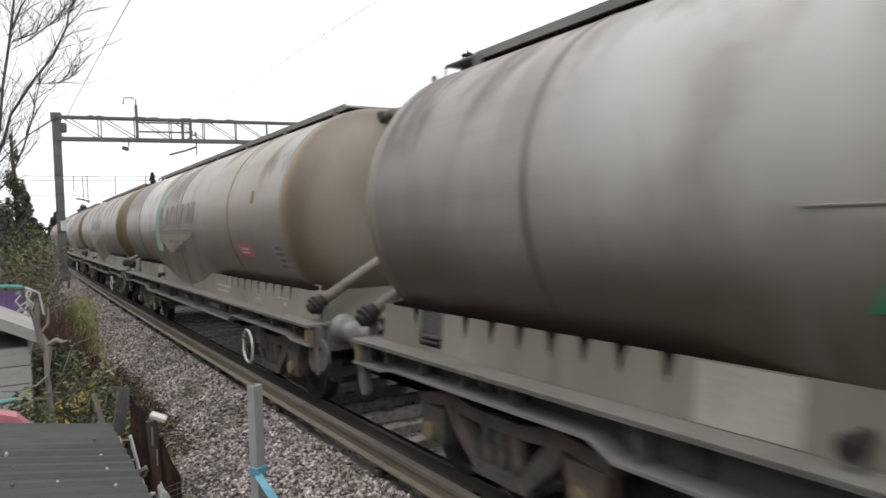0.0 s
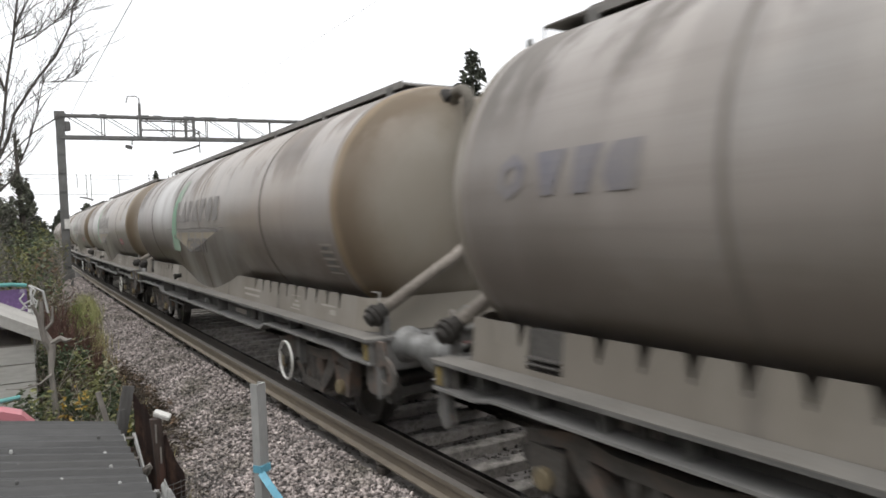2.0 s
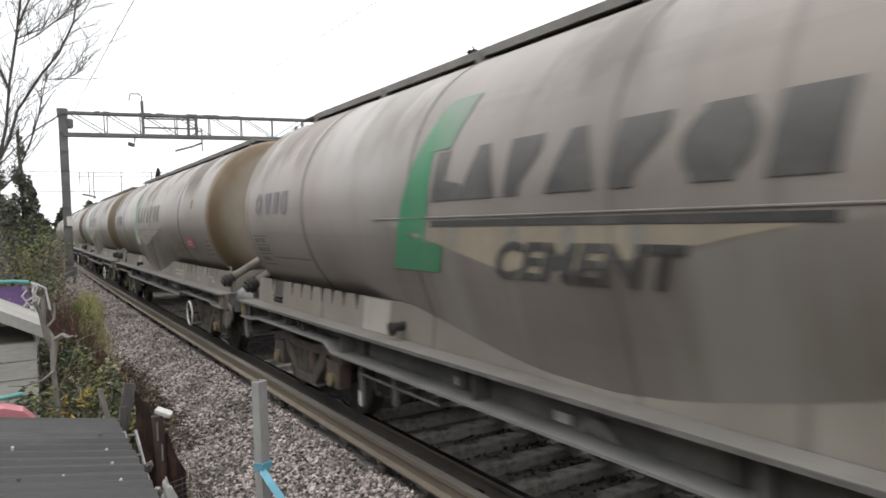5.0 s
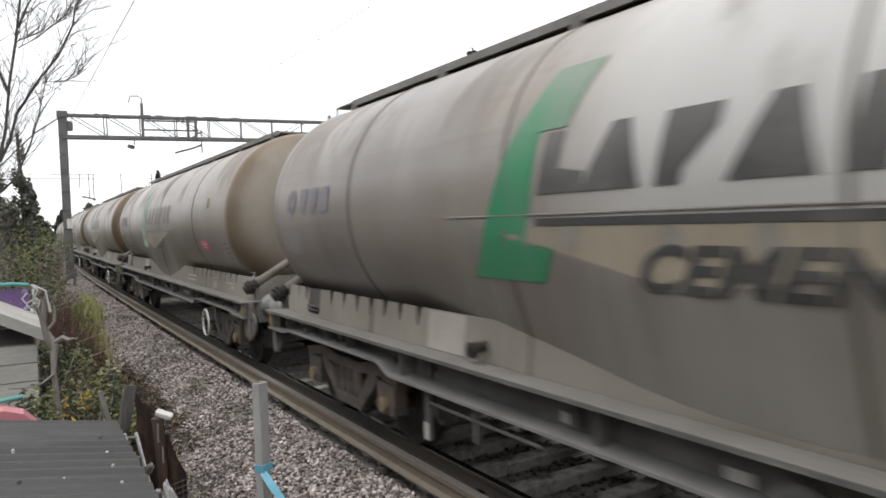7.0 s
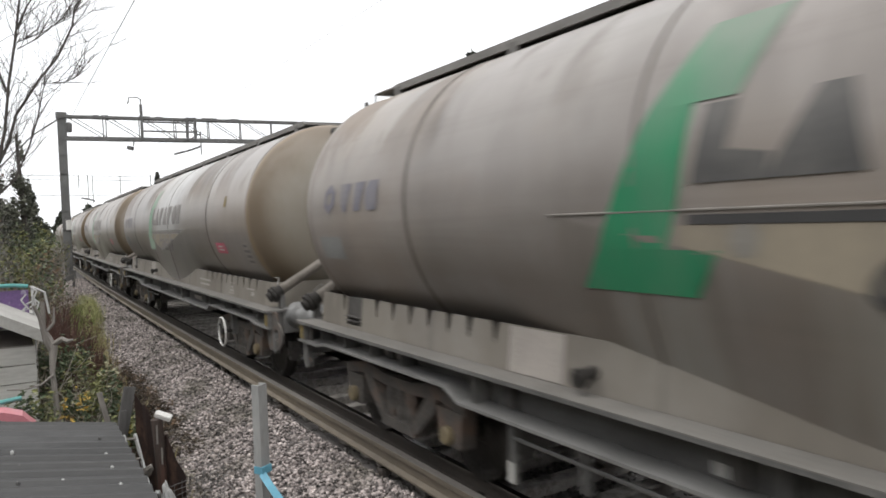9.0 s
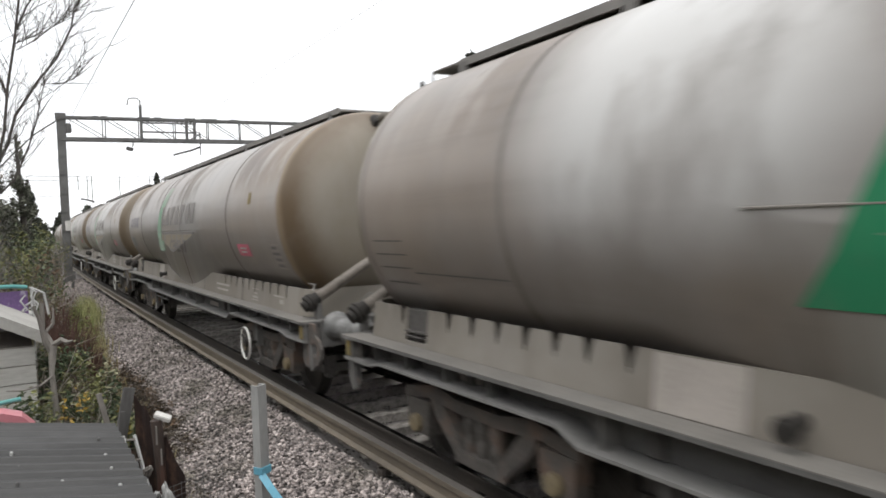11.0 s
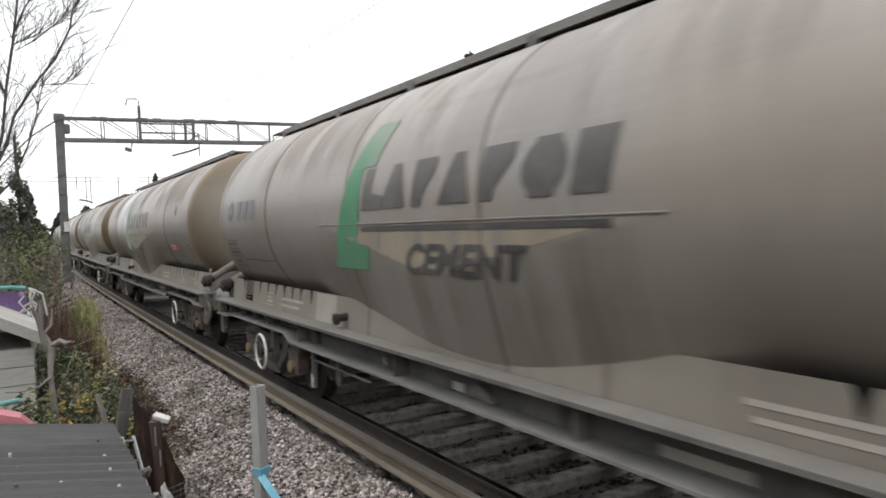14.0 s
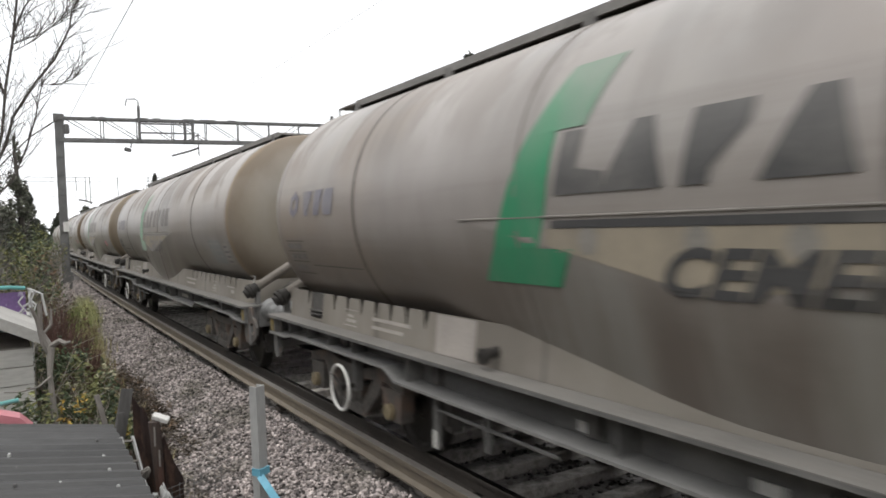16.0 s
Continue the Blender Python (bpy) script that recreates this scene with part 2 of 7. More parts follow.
        mixin(calc("MULTIPLY", span(y, -6.45, -6.66), 0.55), (0.315, 0.288, 0.243))
        mixin(calc("MULTIPLY", noise_at(0.7, (1, 1, 0.6), 0.42, 0.62), 0.45), (0.2, 0.165, 0.105))
        mixin(calc("MULTIPLY", calc("MULTIPLY", brown, info.outputs["Alpha"]), calc("ADD", noise_at(0.9, (0.8, 0.5, 0.5), 0.3, 0.6), 0.6)), (0.128, 0.092, 0.057))
        rim = calc("MULTIPLY", span(y, -6.27, -6.30), span(y, -6.44, -6.35))
        mixin(calc("MULTIPLY", rim, 0.7), rust)
    l.new(colour, bsdf.inputs["Base Color"])
    return m


M = {}
M["tank"] = weathered("dusty_tank_paint", (0.376, 0.344, 0.328), (0.254, 0.228, 0.211), 0.36, flank_tones=True)
M["tank_end"] = weathered("stained_tank_end", (0.285, 0.258, 0.222), (0.2, 0.172, 0.138), 0.4, ends=True)
M["skirt"] = weathered("cement_dusted_skirt", (0.32, 0.296, 0.258), (0.235, 0.213, 0.18), 0.7)
M["seam"] = weathered("grimy_weld_seam", (0.235, 0.213, 0.195), (0.15, 0.134, 0.12), 0.6)
M["frame"] = material("grimy_frame_steel", (0.16, 0.157, 0.151), (0.095, 0.093, 0.089), 2.0, 0.75, bump=0.15, fine=25, stain=(0.24, 0.23, 0.215), stain_scale=1.6, stain_at=(0.5, 0.75))
M["flange"] = material("dusted_flange_steel", (0.24, 0.236, 0.228), (0.155, 0.152, 0.146), 2.5, 0.6, bump=0.12, fine=30)
M["walk"] = material("dusty_walkway_steel", (0.27, 0.26, 0.245), (0.17, 0.163, 0.152), 2.0, 0.7, bump=0.12, fine=30)
M["deck_dust"] = material("cement_dusted_deck", (0.225, 0.213, 0.195), (0.15, 0.142, 0.13), 2.0, 0.7, bump=0.12, fine=30, stain=(0.17, 0.165, 0.155), stain_scale=1.5, stain_at=(0.5, 0.75))
M["under"] = material("black_oily_underframe", (0.12, 0.113, 0.105), (0.065, 0.061, 0.057), 3.0, 0.8, bump=0.3, fine=30)
M["bogie"] = material("brake_dusted_bogie", (0.135, 0.123, 0.112), (0.06, 0.055, 0.05), 3.0, 0.85, bump=0.25, fine=30, stain=(0.16, 0.11, 0.085), stain_scale=3)
M["wheel"] = material("worn_wheel_steel", (0.09, 0.085, 0.08), (0.05, 0.045, 0.04), 5, 0.5, metal=0.6, bump=0.1)
M["pipe"] = material("dusty_pipe_steel", (0.33, 0.295, 0.26), (0.2, 0.178, 0.155), 3, 0.6, bump=0.12, fine=30, stain=(0.16, 0.14, 0.12), stain_scale=2)
M["riser"] = material("grimy_riser_steel", (0.17, 0.152, 0.125), (0.085, 0.076, 0.063), 3, 0.7, bump=0.12, fine=30)
M["dark_pipe"] = material("grimy_iron_fittings", (0.042, 0.038, 0.034), (0.02, 0.018, 0.016), 5, 0.85, bump=0.2)
M["buffer"] = material("grey_buffer_steel", (0.26, 0.262, 0.258), (0.14, 0.138, 0.133), 4, 0.5, metal=0.25, bump=0.12)
M["white"] = material("white_paint", (0.72, 0.71, 0.68), (0.5, 0.49, 0.46), 4, 0.5, bump=0.05)
M["dusty_white"] = material("dusty_white_paint", (0.46, 0.42, 0.38), (0.34, 0.31, 0.28), 2.0, 0.7, bump=0.05)
M["yellow"] = material("dirty_yellow_paint", (0.27, 0.2, 0.06), (0.14, 0.112, 0.06), 5, 0.7, bump=0.08)
M["green"] = material("green_logo_paint", (0.015, 0.27, 0.115), (0.03, 0.22, 0.11), 1.3, 0.55, bump=0.03, stretch=(0.5, 2, 0.4), stain=(0.2, 0.25, 0.2), stain_scale=0.8, stain_at=(0.5, 0.9))
M["ink"] = material("faded_black_lettering", (0.04, 0.04, 0.042), (0.07, 0.068, 0.066), 2.0, 0.6, bump=0.03, stain=(0.2, 0.19, 0.175), stain_scale=1.2, stain_at=(0.55, 0.95))
M["faded_ink"] = material("worn_black_lettering", (0.062, 0.062, 0.063), (0.098, 0.096, 0.093), 2.5, 0.6, bump=0.03, stain=(0.22, 0.21, 0.195), stain_scale=1.6, stain_at=(0.5, 0.9))
M["red_iron"] = material("red_painted_iron", (0.12, 0.042, 0.036), (0.07, 0.03, 0.026), 5, 0.6, bump=0.1)
M["blue"] = material("faded_blue_lettering", (0.14, 0.14, 0.2), (0.195, 0.19, 0.225), 2.0, 0.6, bump=0.03, stain=(0.27, 0.255, 0.24), stain_scale=1.6, stain_at=(0.42, 0.72))
M["faint_blue"] = material("dust_covered_blue_lettering", (0.19, 0.185, 0.22), (0.24, 0.225, 0.23), 2.0, 0.6, bump=0.03, stain=(0.3, 0.28, 0.26), stain_scale=1.2, stain_at=(0.45, 0.7))
M["cap"] = material("dull_ochre_paint", (0.25, 0.2, 0.115), (0.14, 0.118, 0.08), 5, 0.6, bump=0.08)
M["worn"] = material("worn_grey_spots", (0.27, 0.252, 0.225), (0.2, 0.187, 0.165), 4, 0.6, bump=0.02)
M["rib"] = material("pale_rib_paint", (0.27, 0.248, 0.226), (0.16, 0.147, 0.132), 2.0, 0.8, bump=0.03)
M["tan"] = material("yellowed_panel_paint", (0.35, 0.3, 0.225), (0.25, 0.22, 0.175), 1.6, 0.85, bump=0.03, stretch=(1, 2, 0.4))
M["red"] = material("red_label", (0.6, 0.06, 0.14), (0.46, 0.055, 0.11), 3, 0.5, bump=0.02)
M["grey_label"] = material("grey_label", (0.35, 0.355, 0.345), (0.26, 0.262, 0.255), 3, 0.55, bump=0.02)
M["pale_plate"] = material("worn_pale_plate_paint", (0.44, 0.43, 0.41), (0.3, 0.29, 0.275), 5, 0.65, bump=0.03)
M["faint_text"] = material("worn_grey_text", (0.185, 0.175, 0.165), (0.24, 0.226, 0.212), 5, 0.7, bump=0.03)
M["dark_line"] = material("dark_panel_lines", (0.12, 0.112, 0.105), (0.18, 0.168, 0.155), 3, 0.7, bump=0.05)
# fine cement dust lies on the painted signs
for key, dust in (("green", 0.6), ("ink", 0.5), ("faded_ink", 0.55), ("blue", 0.35), ("red", 0.35), ("yellow", 0.2)):
    paint = M[key].node_tree.nodes["Principled BSDF"]
    paint.inputs["Sheen Weight"].default_value = dust
    paint.inputs["Sheen Roughness"].default_value = 0.35
    paint.inputs["Sheen Tint"].default_value = (0.62, 0.57, 0.53, 1)


def dust_glare(m, z0, z1, most, dust=(0.33, 0.31, 0.29)):
    """Pale film on a painted mark, patchy, thicker towards the crown: settled cement dust and painted-in sky glare."""
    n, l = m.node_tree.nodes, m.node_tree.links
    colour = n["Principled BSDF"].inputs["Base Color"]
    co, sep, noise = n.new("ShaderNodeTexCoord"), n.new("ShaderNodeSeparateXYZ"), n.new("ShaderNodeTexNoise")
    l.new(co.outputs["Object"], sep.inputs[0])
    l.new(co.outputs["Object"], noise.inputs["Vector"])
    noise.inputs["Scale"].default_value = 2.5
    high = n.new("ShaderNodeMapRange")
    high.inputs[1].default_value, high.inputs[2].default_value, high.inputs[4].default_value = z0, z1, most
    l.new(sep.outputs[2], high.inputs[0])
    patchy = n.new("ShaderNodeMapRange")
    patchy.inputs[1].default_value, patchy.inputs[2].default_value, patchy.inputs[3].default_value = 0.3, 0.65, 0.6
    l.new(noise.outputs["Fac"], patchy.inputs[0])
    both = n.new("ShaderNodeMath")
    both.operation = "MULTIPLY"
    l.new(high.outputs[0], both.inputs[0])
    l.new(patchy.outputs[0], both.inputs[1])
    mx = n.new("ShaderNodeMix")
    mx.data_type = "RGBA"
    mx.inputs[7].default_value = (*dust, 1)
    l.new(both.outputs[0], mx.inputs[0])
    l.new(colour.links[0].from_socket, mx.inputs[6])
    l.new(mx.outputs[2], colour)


dust_glare(M["green"], 2.4, 3.0, 0.62)
dust_glare(M["faded_ink"], 2.3, 2.75, 0.34)

M["rail"] = material("oily_rail_side", (0.06, 0.05, 0.042), (0.035, 0.03, 0.026), 2.0, 0.75, bump=0.2, fine=30)
M["rail_top"] = material("polished_rail_head", (0.55, 0.54, 0.53), (0.45, 0.44, 0.43), 2.0, 0.14, metal=1.0, bump=0.02)
M["conductor"] = material("tan_conductor_rail", (0.20, 0.168, 0.125), (0.12, 0.102, 0.08), 1.0, 0.6, bump=0.12, fine=20, stretch=(1, 0.25, 1))
M["conductor_top"] = material("worn_conductor_top", (0.36, 0.34, 0.31), (0.24, 0.22, 0.2), 1.0, 0.4, metal=0.5, bump=0.05, stretch=(1, 0.25, 1))
M["sleeper"] = material("grey_concrete_sleeper", (0.43, 0.4, 0.365), (0.27, 0.25, 0.226), 4, 0.85, bump=0.3, fine=40, each=0.2, stain=(0.09, 0.082, 0.075), stain_scale=3)
M["stone"] = material("granite_ballast", (0.46, 0.405, 0.385), (0.14, 0.121, 0.113), 9, 0.85, bump=0.4, fine=60, island=0.85, stain=(0.13, 0.118, 0.098), stain_scale=0.9, stain_at=(0.49, 0.66))
M["dark_stone"] = material("oily_ballast", (0.17, 0.157, 0.145), (0.09, 0.082, 0.075), 9, 0.85, bump=0.4, fine=60, island=0.75)
M["bed"] = material("ballast_bed", (0.20, 0.185, 0.175), (0.10, 0.09, 0.085), 25, 0.9, bump=0.6, fine=60)
M["soil"] = material("rough_trackside_ground", (0.12, 0.105, 0.08), (0.07, 0.075, 0.04), 0.7, 0.95, bump=0.5, fine=14, stain=(0.06, 0.085, 0.03), stain_scale=0.3)

# ---- the line: straight past the camera, then a long bend to the right ----
BEND_FROM, BEND_RADIUS = 5.0, 2300.0


def on_line(u, d=0.0):
    """The place at u metres along the line and d metres to its right, and the heading in radians."""
    a = max(u - BEND_FROM, 0) / BEND_RADIUS
    x = BEND_RADIUS * (1 - math.cos(a)) + d * math.cos(a)
    y = (u if u < BEND_FROM else BEND_FROM + BEND_RADIUS * math.sin(a)) - d * math.sin(a)
    return x, y, a


def line_pose(u, d=0.0, z=0.0):
    x, y, a = on_line(u, d)
    return pose(x, y, z, 0, 0, -math.degrees(a))


def sweep(outline, us, closed=True):
    """Verts and faces of an outline of (d, z) drawn along the line."""
    v, f, n = [], [], len(outline)
    for u in us:
        for d, z in outline:
            x, y, _ = on_line(u, d)
            v.append((x, y, z))
    for i in range(len(us) - 1):
        for k in range(n if closed else n - 1):
            a, b = i * n + k, i * n + (k + 1) % n
            f.append((a, b, b + n, a + n))
    if closed:
        f += [tuple(range(n))[::-1], tuple(range((len(us) - 1) * n, len(us) * n))]
    return v, f


def bed_height(d):
    return float(np.interp(d, [-60, -12, -3.6, -2.7, -1.85, -1.3, -0.95, 0.95, 1.4, 15.6, 17.5, 21, 30, 34, 200], [-0.2, -0.5, -0.62, -0.6, -0.26, -0.2, -0.27, -0.27, -0.2, -0.2, -0.5, -0.1, 0.2, 0.3, 0.6]))


US = list(range(-140, 40, 4)) + list(range(40, 420, 10))
# ground: one sheet to the horizon
lat = [-1500, -400, -120, -60, -30, -12, -6, -3.6, -3.1, -2.7, -2.3, -1.85, -1.3, -0.95, 0.95, 1.4, 4, 8, 12, 15.6, 17.5, 21, 25, 30, 34, 60, 200, 600, 1500]
gy = [-1500, -500] + US + [500, 700, 1000, 1500, 2500]
gv, gf = [], []
for u in gy:
    for d in lat:
        x, y, _ = on_line(min(u, 420), 0)
        bump = 0.06 * noise.noise((d * 0.9, u * 0.7, 0)) if abs(d) > 2.7 else 0.0
        gv.append((x + d, u if u > 420 else y, bed_height(d) - 0.03 + bump))
for i in range(len(gy) - 1):
    for k in range(len(lat) - 1):
        a = i * len(lat) + k
        gf.append((a, a + 1, a + 1 + len(lat), a + len(lat)))
tagged(raw("ground", gv, gf, M["soil"], smooth=True), "rough trackside earth with moss and weeds", "ground", kind="structure")
bv, bf = sweep([(d, bed_height(d)) for d in (-2.75, -2.3, -1.85, -1.3, -0.95, 0.95, 1.4, 5, 9, 15.6, 17.3)], US, closed=False)
tagged(raw("ballast_bed", bv, bf, M["bed"], smooth=True), "grey stone ballast bed under the tracks", "ballast", kind="structure")


def rail_outline(d, top=0.0, s=1.0):
    half = [(0.07, -0.159), (0.07, -0.148), (0.012, -0.128), (0.009, -0.05), (0.035, -0.038), (0.036, -0.008), (0.028, 0.0)]
    pts = [(h * s, z) for h, z in half] + [(-h * s, z) for h, z in reversed(half)]
    return [(d + h, z + top) for h, z in pts]


def rail(name, d, us, label):
    ob = empty(name)
    tagged(ob, label, "rail", "running rails", "structure")
    v, f = sweep(rail_outline(d), us)
    raw("rail_body", v, f, M["rail"], ob)
    v, f = sweep([(d - 0.029, -0.003), (d + 0.029, -0.003), (d + 0.027, 0.003), (d - 0.027, 0.003)], us)
    raw("rail_head", v, f, M["rail_top"], ob)


rail("rail_near", -0.7525, US, "rusty steel running rail with polished head")
rail("rail_far", 0.7525, US, "rusty steel running rail with polished head")
for i, c in enumerate((9.1, 13.25)):
    for side in (-0.7525, 0.7525):
        rail("rail_beyond", c + side, US, "rusty steel rail of a neighbouring track")
# conductor rail on pots outside the near rail
cond = tagged(empty("conductor_rail"), "tan rusty conductor rail on insulator pots", "rail", kind="structure")
v, f = sweep([(d, z) for d, z in [(-1.205, -0.085), (-1.065, -0.085), (-1.065, -0.07), (-1.112, -0.05), (-1.112, 0.02), (-1.095, 0.035), (-1.095, 0.072), (-1.175, 0.072), (-1.175, 0.035), (-1.158, 0.02), (-1.158, -0.05), (-1.205, -0.07)]], US)
raw("conductor_body", v, f, M["conductor"], cond)
v, f = sweep([(-1.17, 0.07), (-1.10, 0.07), (-1.10, 0.077), (-1.17, 0.077)], US)
raw("conductor_head", v, f, M["conductor_top"], cond)
pot = bmesh.new()
lathe(pot, [(-0.2, 0.0), (-0.2, 0.07), (-0.15, 0.07), (-0.13, 0.055), (-0.11, 0.075), (-0.09, 0.05), (-0.085, 0.0)], (0, 0, 0), (0, 0, 1), 12)
pot_mesh = finish("insulator_pot", pot, M["rail"], cond)
pot_mesh.matrix_basis = line_pose(3.0, -1.135)
for i in range(1, 14):
    o = new("insulator_pot", pot_mesh.data)
    o.parent = cond
    o.matrix_basis = line_pose(3.0 + 2.9 * i, -1.135)

# sleepers, the near ones each a piece
SLEEPER_STEP = 0.58
bm = bmesh.new()
prism(bm, [(-1.04, -0.36), (1.28, -0.36), (1.28, -0.18), (1.05, -0.165), (-1.0, -0.165), (-1.04, -0.17)], 1, -0.09, 0.09)
bevel(bm, 0.012)
track = tagged(empty("track"), "concrete sleepers under the rails with clips", "track", kind="structure")
first = finish("sleeper", bm, M["sleeper"], track)
first.matrix_basis = line_pose(4.83 - SLEEPER_STEP * 6)
for i in range(-5, 70):
    o = new("sleeper", first.data)
    o.parent = track
    o.matrix_basis = line_pose(4.83 + SLEEPER_STEP * i)
bm = bmesh.new()
box(bm, -0.09, 0.09, -0.05, 0.05, -0.165, -0.13)
tube(bm, [(-0.07, -0.03, -0.12), (-0.10, 0, -0.10), (-0.07, 0.03, -0.12)], 0.012, 6)
tube(bm, [(0.07, -0.03, -0.12), (0.10, 0, -0.10), (0.07, 0.03, -0.12)], 0.012, 6)
clip = finish("rail_clip", bm, M["rail"], track)
clip.matrix_basis = line_pose(4.83, -0.7525)
for i in range(-2, 24):
    for d in (-0.7525, 0.7525):
        o = new("rail_clip", clip.data)
        o.parent = track
        o.matrix_basis = line_pose(4.83 + SLEEPER_STEP * i, d)
# sleepers of the other tracks, joined
bm = bmesh.new()
for c in (9.1, 13.25):
    for i in range(-20, 120):
        box(bm, -1.28, 1.28, -0.125, 0.125, -0.36, -0.175, line_pose(i * 0.65, c))
tagged(finish("far_sleepers", bm, M["sleeper"]), "concrete sleepers of the neighbouring tracks", "sleepers", kind="stuff")


def stones(name, spots, size, mat, label):
    """Broken stones lying on the bed, one mesh."""
    rng = np.random.default_rng(7)
    ico = bmesh.new()
    bmesh.ops.create_icosphere(ico, subdivisions=1, radius=1)
    base = np.array([v.co[:] for v in ico.verts])
    tri = np.array([[v.index for v in f.verts] for f in ico.faces])
    ico.free()
    k = len(spots)
    pts = base[None] * (1 + rng.uniform(-0.5, 0.45, (k, 12, 1)))
    pts *= (np.stack([rng.uniform(0.7, 1.3, k), rng.uniform(0.6, 1.1, k), rng.uniform(0.45, 0.85, k)], 1) * (size * rng.uniform(0.6, 1.25, k))[:, None])[:, None]
    a, b = rng.uniform(0, math.tau, k), rng.uniform(-0.6, 0.6, k)
    ca, sa, cb, sb = np.cos(a), np.sin(a), np.cos(b), np.sin(b)
    x, y, z = pts[..., 0].copy(), pts[..., 1].copy(), pts[..., 2].copy()
    y, z = y * cb[:, None] - z * sb[:, None], y * sb[:, None] + z * cb[:, None]
    x, y = x * ca[:, None] - y * sa[:, None], x * sa[:, None] + y * ca[:, None]
    verts = (np.stack([x, y, z], 2) + np.array(spots)[:, None]).reshape(-1, 3)
    faces = (tri[None] + (np.arange(k) * 12)[:, None, None]).reshape(-1, 3)
    me = bpy.data.meshes.new(name)
    me.vertices.add(len(verts))
    me.vertices.foreach_set("co", verts.ravel())
    me.loops.add(faces.size)
    me.loops.foreach_set("vertex_index", faces.ravel().astype(np.int32))
    me.polygons.add(len(faces))
    me.polygons.foreach_set("loop_start", np.arange(0, faces.size, 3, dtype=np.int32))
    me.update(calc_edges=True)
    me.materials.append(mat)
    return tagged(new(name, me), label, "stones", kind="stuff")


def scatter(n, u0, u1, d0, d1, power, lift, seed):
    r = random.Random(seed)
    out = []
    while len(out) < n:
        u = u0 + (u1 - u0) * r.random() ** power
        d = r.uniform(d0, d1)
        x, y, _ = on_line(u, d)
        out.append((x, y, bed_height(d) + lift + r.uniform(0, 0.035) + 0.03 * noise.noise((x * 1.3, y * 1.3, 3))))
    return out


stones("ballast_shoulder", scatter(65000, 3.2, 42, -2.85, -1.2, 1.9, 0.0, 1), 0.0215, M["stone"], "loose grey and pinkish granite ballast stones")
stones("ballast_beside", scatter(5000, -22, 3.25, -2.85, -1.2, 0.6, 0.0, 5), 0.03, M["stone"], "loose grey and pinkish granite ballast stones")
stones("ballast_between_rails", scatter(15000, 2.0, 24, -1.2, 1.2, 1.4, -0.025, 2), 0.027, M["dark_stone"], "oil-darkened ballast stones between the rails")
stones("ballast_beyond", scatter(7000, 2.0, 30, 4.5, 15.5, 1.2, 0.0, 3), 0.05, M["stone"], "grey ballast of the neighbouring tracks")

# ---- the tank wagon: s runs from the leading headstock to the trailing one, local y = 6.5 - s ----
TANK_R, TANK_Z = 1.275, 2.27
LENGTH, PITCH_OF_TRAIN = 13.0, 15.0


def far(way, y):
    """Distances from the wagon's origin, which lies nearer to the leading end (way +1)."""
    return y + (0.62 if way < 0 else 0.25)


def belly(s):
    """The height at which the barrel's flank meets the skirt plates: it sags into a hopper between them."""
    return float(np.interp(s, [3.4, 4.08, 4.6, 5.3, 5.95, 6.3, 6.85, 7.35, 7.75, 8.2, 8.6, 8.85, 9.05], [1.609, 1.46, 1.36, 1.25, 1.14, 1.11, 1.095, 1.14, 1.21, 1.3, 1.41, 1.53, 1.609]))


RIB_Z = 2.13


def angle_at(z):
    return math.asin(max(-1, min(1, (z - TANK_Z) / TANK_R)))


def crease(s):
    """The height at which the flat wedge plate under the rib ends: a shallow V between the ends of the hopper."""
    return min(RIB_Z, max(RIB_Z - 0.2 * max(s - 4.2, 0), RIB_Z - 0.185 * max(8.62 - s, 0)))


def half_width(s, z):
    """The barrel's half width at s and the height z: round, but with the wedge plate and the sagging hopper below the rib."""
    cut = belly(s)
    if z >= RIB_Z or cut > 1.608:
        return math.sqrt(max(TANK_R ** 2 - (z - TANK_Z) ** 2, 0))
    top = math.sqrt(TANK_R ** 2 - (RIB_Z - TANK_Z) ** 2)
    fold = crease(s)
    if z >= fold:
        return top
    lean = 0.11 + 0.13 * min((RIB_Z - fold) / 0.15, 1)
    deep = fold - cut
    h = fold - z
    plate = 1.087 - 0.108 * (min(cut, 1.385) - 1.062) + 0.179 * max(cut - 1.385, 0)
    return max(top - lean * h - (top - plate - lean * deep) / deep ** 2 * h * h, 0.15)


def tank_point(s, a, grow=0.0):
    """A point of the barrel at s and the angle a round it (0 at the near side, up to the crown at 90 degrees)."""
    c, q = math.cos(a), math.sin(a)
    x, z = TANK_R * c, TANK_Z + TANK_R * q
    if q < 0 and belly(s) < 1.608:
        z = max(z, 1.045)
        x = math.copysign(half_width(s, z) * min(1.0, abs(c) / 0.28), c)
    z -= TANK_Z
    r = max(math.hypot(x, z), 1e-6)
    return Vector((-x * (1 + grow / r), 6.5 - s, TANK_Z + z * (1 + grow / r)))


def ring_angles(s):
    """Angles of the vertices round the barrel at s, with rows that follow the rib and the crease."""
    fold = min(crease(s), 2.06)
    down = [0.0, angle_at(RIB_Z + 0.005)] + [angle_at(RIB_Z + (fold - RIB_Z) * f) for f in (0.04, 0.35, 0.7)]
    down += [angle_at(fold + 0.005), angle_at(fold - 0.005)]
    first = angle_at(fold - 0.005)
    down += [first + (-math.pi / 2 - first) * i / 17 for i in range(1, 18)]
    up = [math.pi / 2 * i / 24 for i in range(24, 0, -1)]
    near = up + down
    return near + [math.pi - a for a in near[-2:0:-1]]


SEAM_F, SEAM_R, DISH = 0.22, 12.85, 0.5


